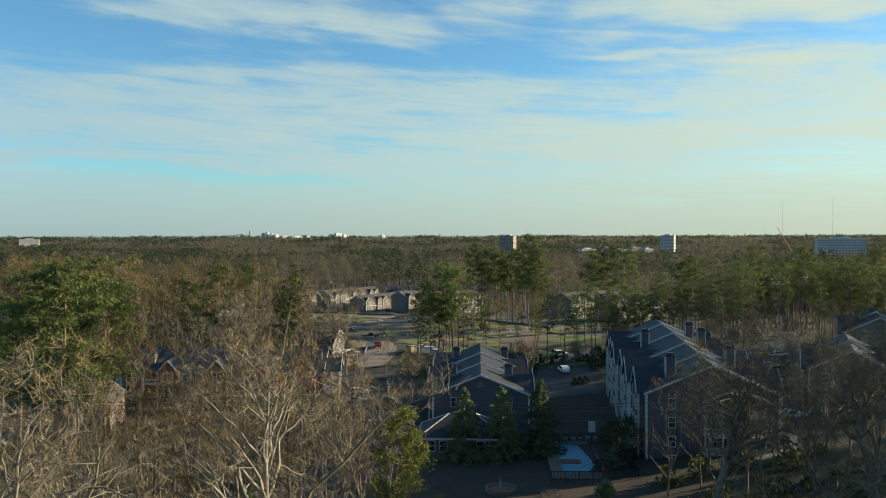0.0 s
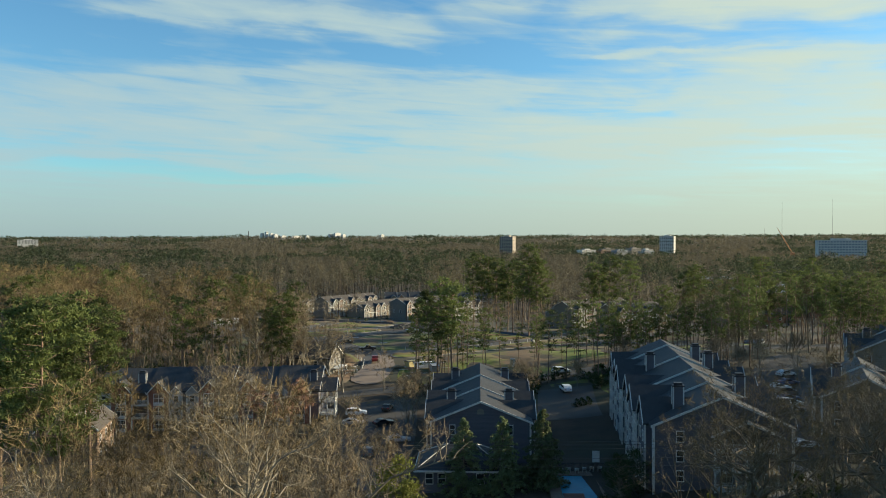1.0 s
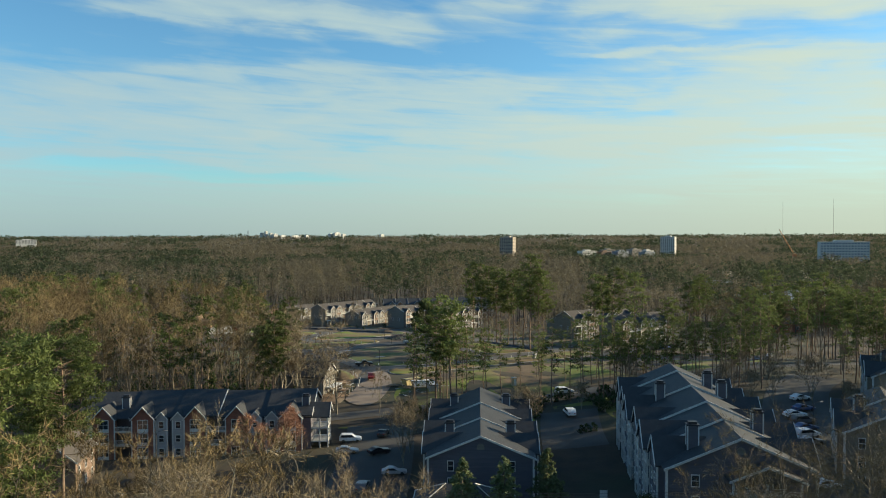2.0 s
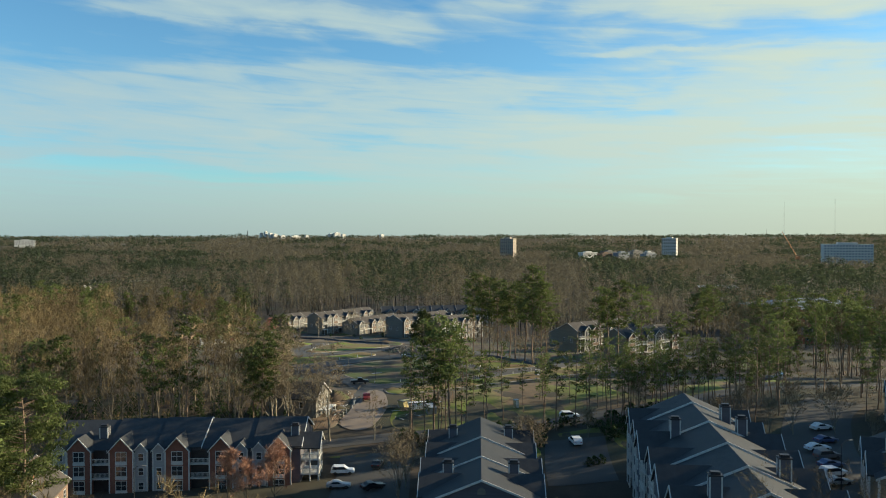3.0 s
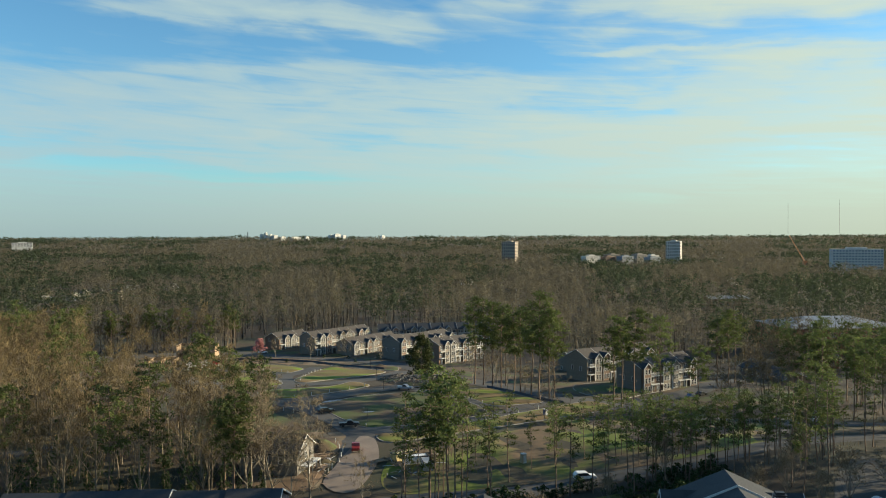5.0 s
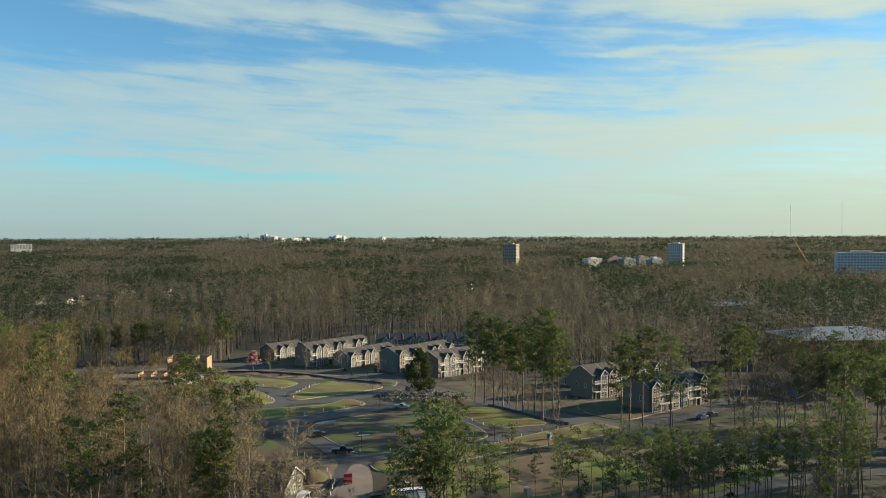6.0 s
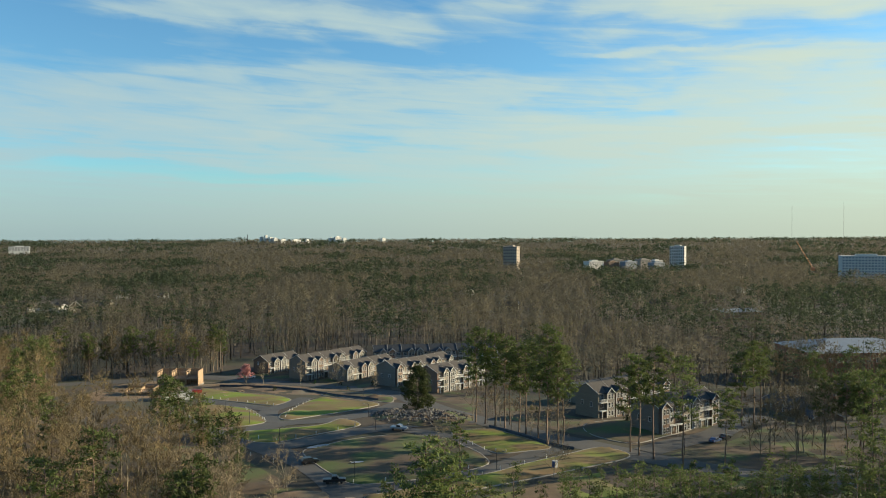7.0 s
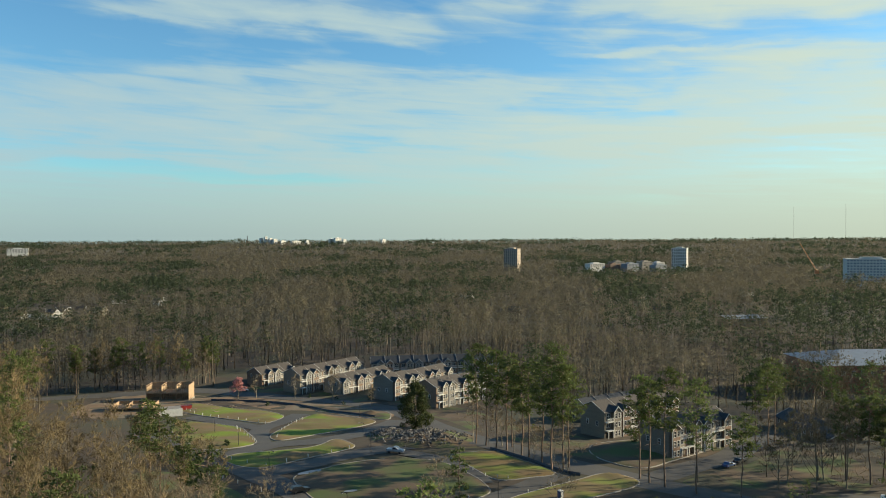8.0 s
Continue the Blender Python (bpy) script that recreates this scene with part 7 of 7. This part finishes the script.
def puddle_basin(x, y, rx, ry, turn):
    """A shallow lined basin with a pale bottom."""
    bm = bmesh.new()
    bmesh.ops.create_circle(bm, cap_ends=True, segments=24, radius=1)
    for v in bm.verts:
        v.co = Vector((v.co.x * rx, v.co.y * ry, 0))
    ob = thing("lined_basin", pose(x, y, height(x, y) + 0.42, 0, 0, turn), "shallow lined basin with a pale wet bottom", "basin")
    part("bottom", bm, ROOF_BLUE, ob)


puddle_basin(-34.5, 300.5, 3.6, 1.3, 35)
puddle_basin(-21, 283, 1.8, 0.8, 20)

# ---- more houses ----


def gabled_house(x, y, turn, L, W, eave, ridge, wall, roof_m, label, name="house", z=None, windows=True, chim=False):
    """A plain house, its ridge along x."""
    ob = thing(name, pose(x, y, height(x, y) if z is None else z, 0, 0, turn), label, "house")
    part("wall", prism(bmesh.new(), [(-W / 2, -3), (W / 2, -3), (W / 2, eave), (0, ridge - 0.05), (-W / 2, eave)], -L / 2, L / 2, "x"), wall, ob)
    roof = part("roof", gable_roof(bmesh.new(), 0, W / 2, eave, ridge, -L / 2 - 0.4, L / 2 + 0.4, 0.5, 0.22, "x"), roof_m, ob)
    for s in (-1, 1):
        part("rake_board", rake(bmesh.new(), 0, W / 2, eave, ridge, s * (L / 2 + 0.44), 0.5, axis="x"), WHITE, roof)
    if windows:
        n = max(2, int(L / 4))
        for k in range(max(1, int(eave / 2.8))):
            for i in range(n):
                window(ob, -L / 2 + L * (i + 0.5) / n, -W / 2 - 0.02, 0.8 + 2.8 * k, 0, 1.0, 1.4)
            window(ob, L / 2 + 0.02, 0, 0.8 + 2.8 * k, 90, 1.0, 1.4)
    if chim:
        chimney(ob, -L * 0.25, -W * 0.2, eave, ridge + 1.0, 1.2, 1.0, BRICK)
    return ob


gabled_house(-72.5, 160, 100, 13, 11, 9.2, 13.6, BRICK_TAN, SHINGLE_TAN, "brick apartment house with a sunlit brown roof", "apartment_house", -6.4, True, True)
gabled_house(-104, 243, 30, 12, 9, 4.8, 7.6, WHITE, SHINGLE, "small white gabled house in the wood", "house", -6.5)
gabled_house(163, 386, -8, 15, 10, 3.6, 6.4, BRICK, SHINGLE, "low brick house with a slate-blue roof", "house", -2.5)
gabled_house(129, 349, -83, 32, 11, 2.6, 5.2, BRICK_TAN, SHINGLE, "long low building with a slate-blue roof", "house", -1.5)


def hall():
    ob = thing("hall", pose(200, 452, 0, 0, 0, 4), "large brick hall with a pale hipped metal roof", "hall")
    part("wall", box(bmesh.new(), -29, 29, -18, 18, -12, 7.6), BRICK, ob)
    r = bmesh.new()
    lo = [r.verts.new(p) for p in ((-30, -19, 7.4), (30, -19, 7.4), (30, 19, 7.4), (-30, 19, 7.4))]
    hi = [r.verts.new(p) for p in ((-12, 0, 11.8), (12, 0, 11.8))]
    for f in ((lo[0], lo[1], hi[1], hi[0]), (lo[1], lo[2], hi[1]), (lo[2], lo[3], hi[0], hi[1]), (lo[3], lo[0], hi[0]), (lo[3], lo[2], lo[1], lo[0])):
        r.faces.new(f)
    part("roof", r, ROOF_BLUE, ob)
    for i in range(12):
        window(ob, -25.5 + i * 4.6, -18.02, 3.0, 0, 1.6, 1.8, 2)


hall()
gabled_house(236, 700, 10, 34, 16, 6, 8, BRICK_TAN, ROOF_BLUE, "long low building with a pale roof in the woods", "hall")
r2 = random.Random(9)
for i in range(10):
    gabled_house(-350 + r2.uniform(-26, 46), 792 + r2.uniform(-20, 26), r2.uniform(-40, 40), 13, 9, 5.5, 9, r2.choice((WHITE, SIDING_TAN, SIDING_PALE)), SHINGLE_TAN, "pale gabled house among distant woods", "house", None, True)
for x, y, a in FAR_HOUSES:
    gabled_house(x, y, a, 16, 10, 6, 10, r2.choice((WHITE, SIDING_TAN, SIDING_PALE)), r2.choice((SHINGLE, SHINGLE_TAN)), "pale house half hidden in distant woods", "house", None, False)


def soil_mound(x, y, r, h, seed):
    """A tipped heap of soil with an uneven slope."""
    verts, faces, rings, turns = [], [], 9, 28
    for i in range(rings):
        u = i / (rings - 1)
        for j in range(turns):
            a = 2 * math.pi * j / turns
            k = r * (1 - u) * (1 + 0.16 * noise.noise((math.cos(a) * 1.4, math.sin(a) * 1.4, seed)))
            px, py = x + math.cos(a) * k, y + math.sin(a) * k
            z = h * (u ** 0.8) * (0.92 + 0.2 * noise.noise((px / 1.5, py / 1.5, seed))) - 0.1
            verts.append((px, py, height(px, py) + z))
    for i in range(rings - 1):
        for j in range(turns):
            a, b = i * turns + j, i * turns + (j + 1) % turns
            faces.append((a, b, b + turns, a + turns))
    me = mesh_from("soil_mound", verts, faces, SOIL)
    tagged(new("soil_mound", me), "heap of red-brown soil tipped beside a new street", "soil heap", "soil mounds")


soil_mound(-29.5, 243, 4.6, 3.2, 3.0)
soil_mound(-84, 352, 3.2, 1.8, 6.0)
soil_mound(-27, 233, 2.0, 1.0, 9.0)
soil_mound(-26, 391, 5.0, 1.8, 12.0)


def timber_pile(x, y, turn, seed):
    """Loose lengths of lumber thrown in a heap."""
    r = random.Random(seed)
    ob = thing("timber_pile", pose(x, y, height(x, y) + 0.1, 0, 0, turn), "loose pile of pale sawn lumber on bare soil", "lumber", "timber piles")
    for i in range(14):
        L = r.uniform(2.0, 4.2)
        m = pose(r.uniform(-1, 1), r.uniform(-1, 1), 0.08 + 0.07 * (i // 3), r.uniform(-5, 5), r.uniform(-4, 4), r.uniform(-40, 40))
        part("board", box(bmesh.new(), -L / 2, L / 2, -0.12, 0.12, -0.04, 0.04), LUMBER, ob, m=m)


for i, (x, y, a) in enumerate(((-27.5, 238, 40), (-30, 236.5, 10), (-26.5, 229, 70), (-92, 404, 20), (-96, 398, 60), (-86, 410, 130), (-100, 404, 0), (-88, 396, 95), (-13, 232, 30), (-9, 229, 110))):
    timber_pile(x, y, a, 40 + i)
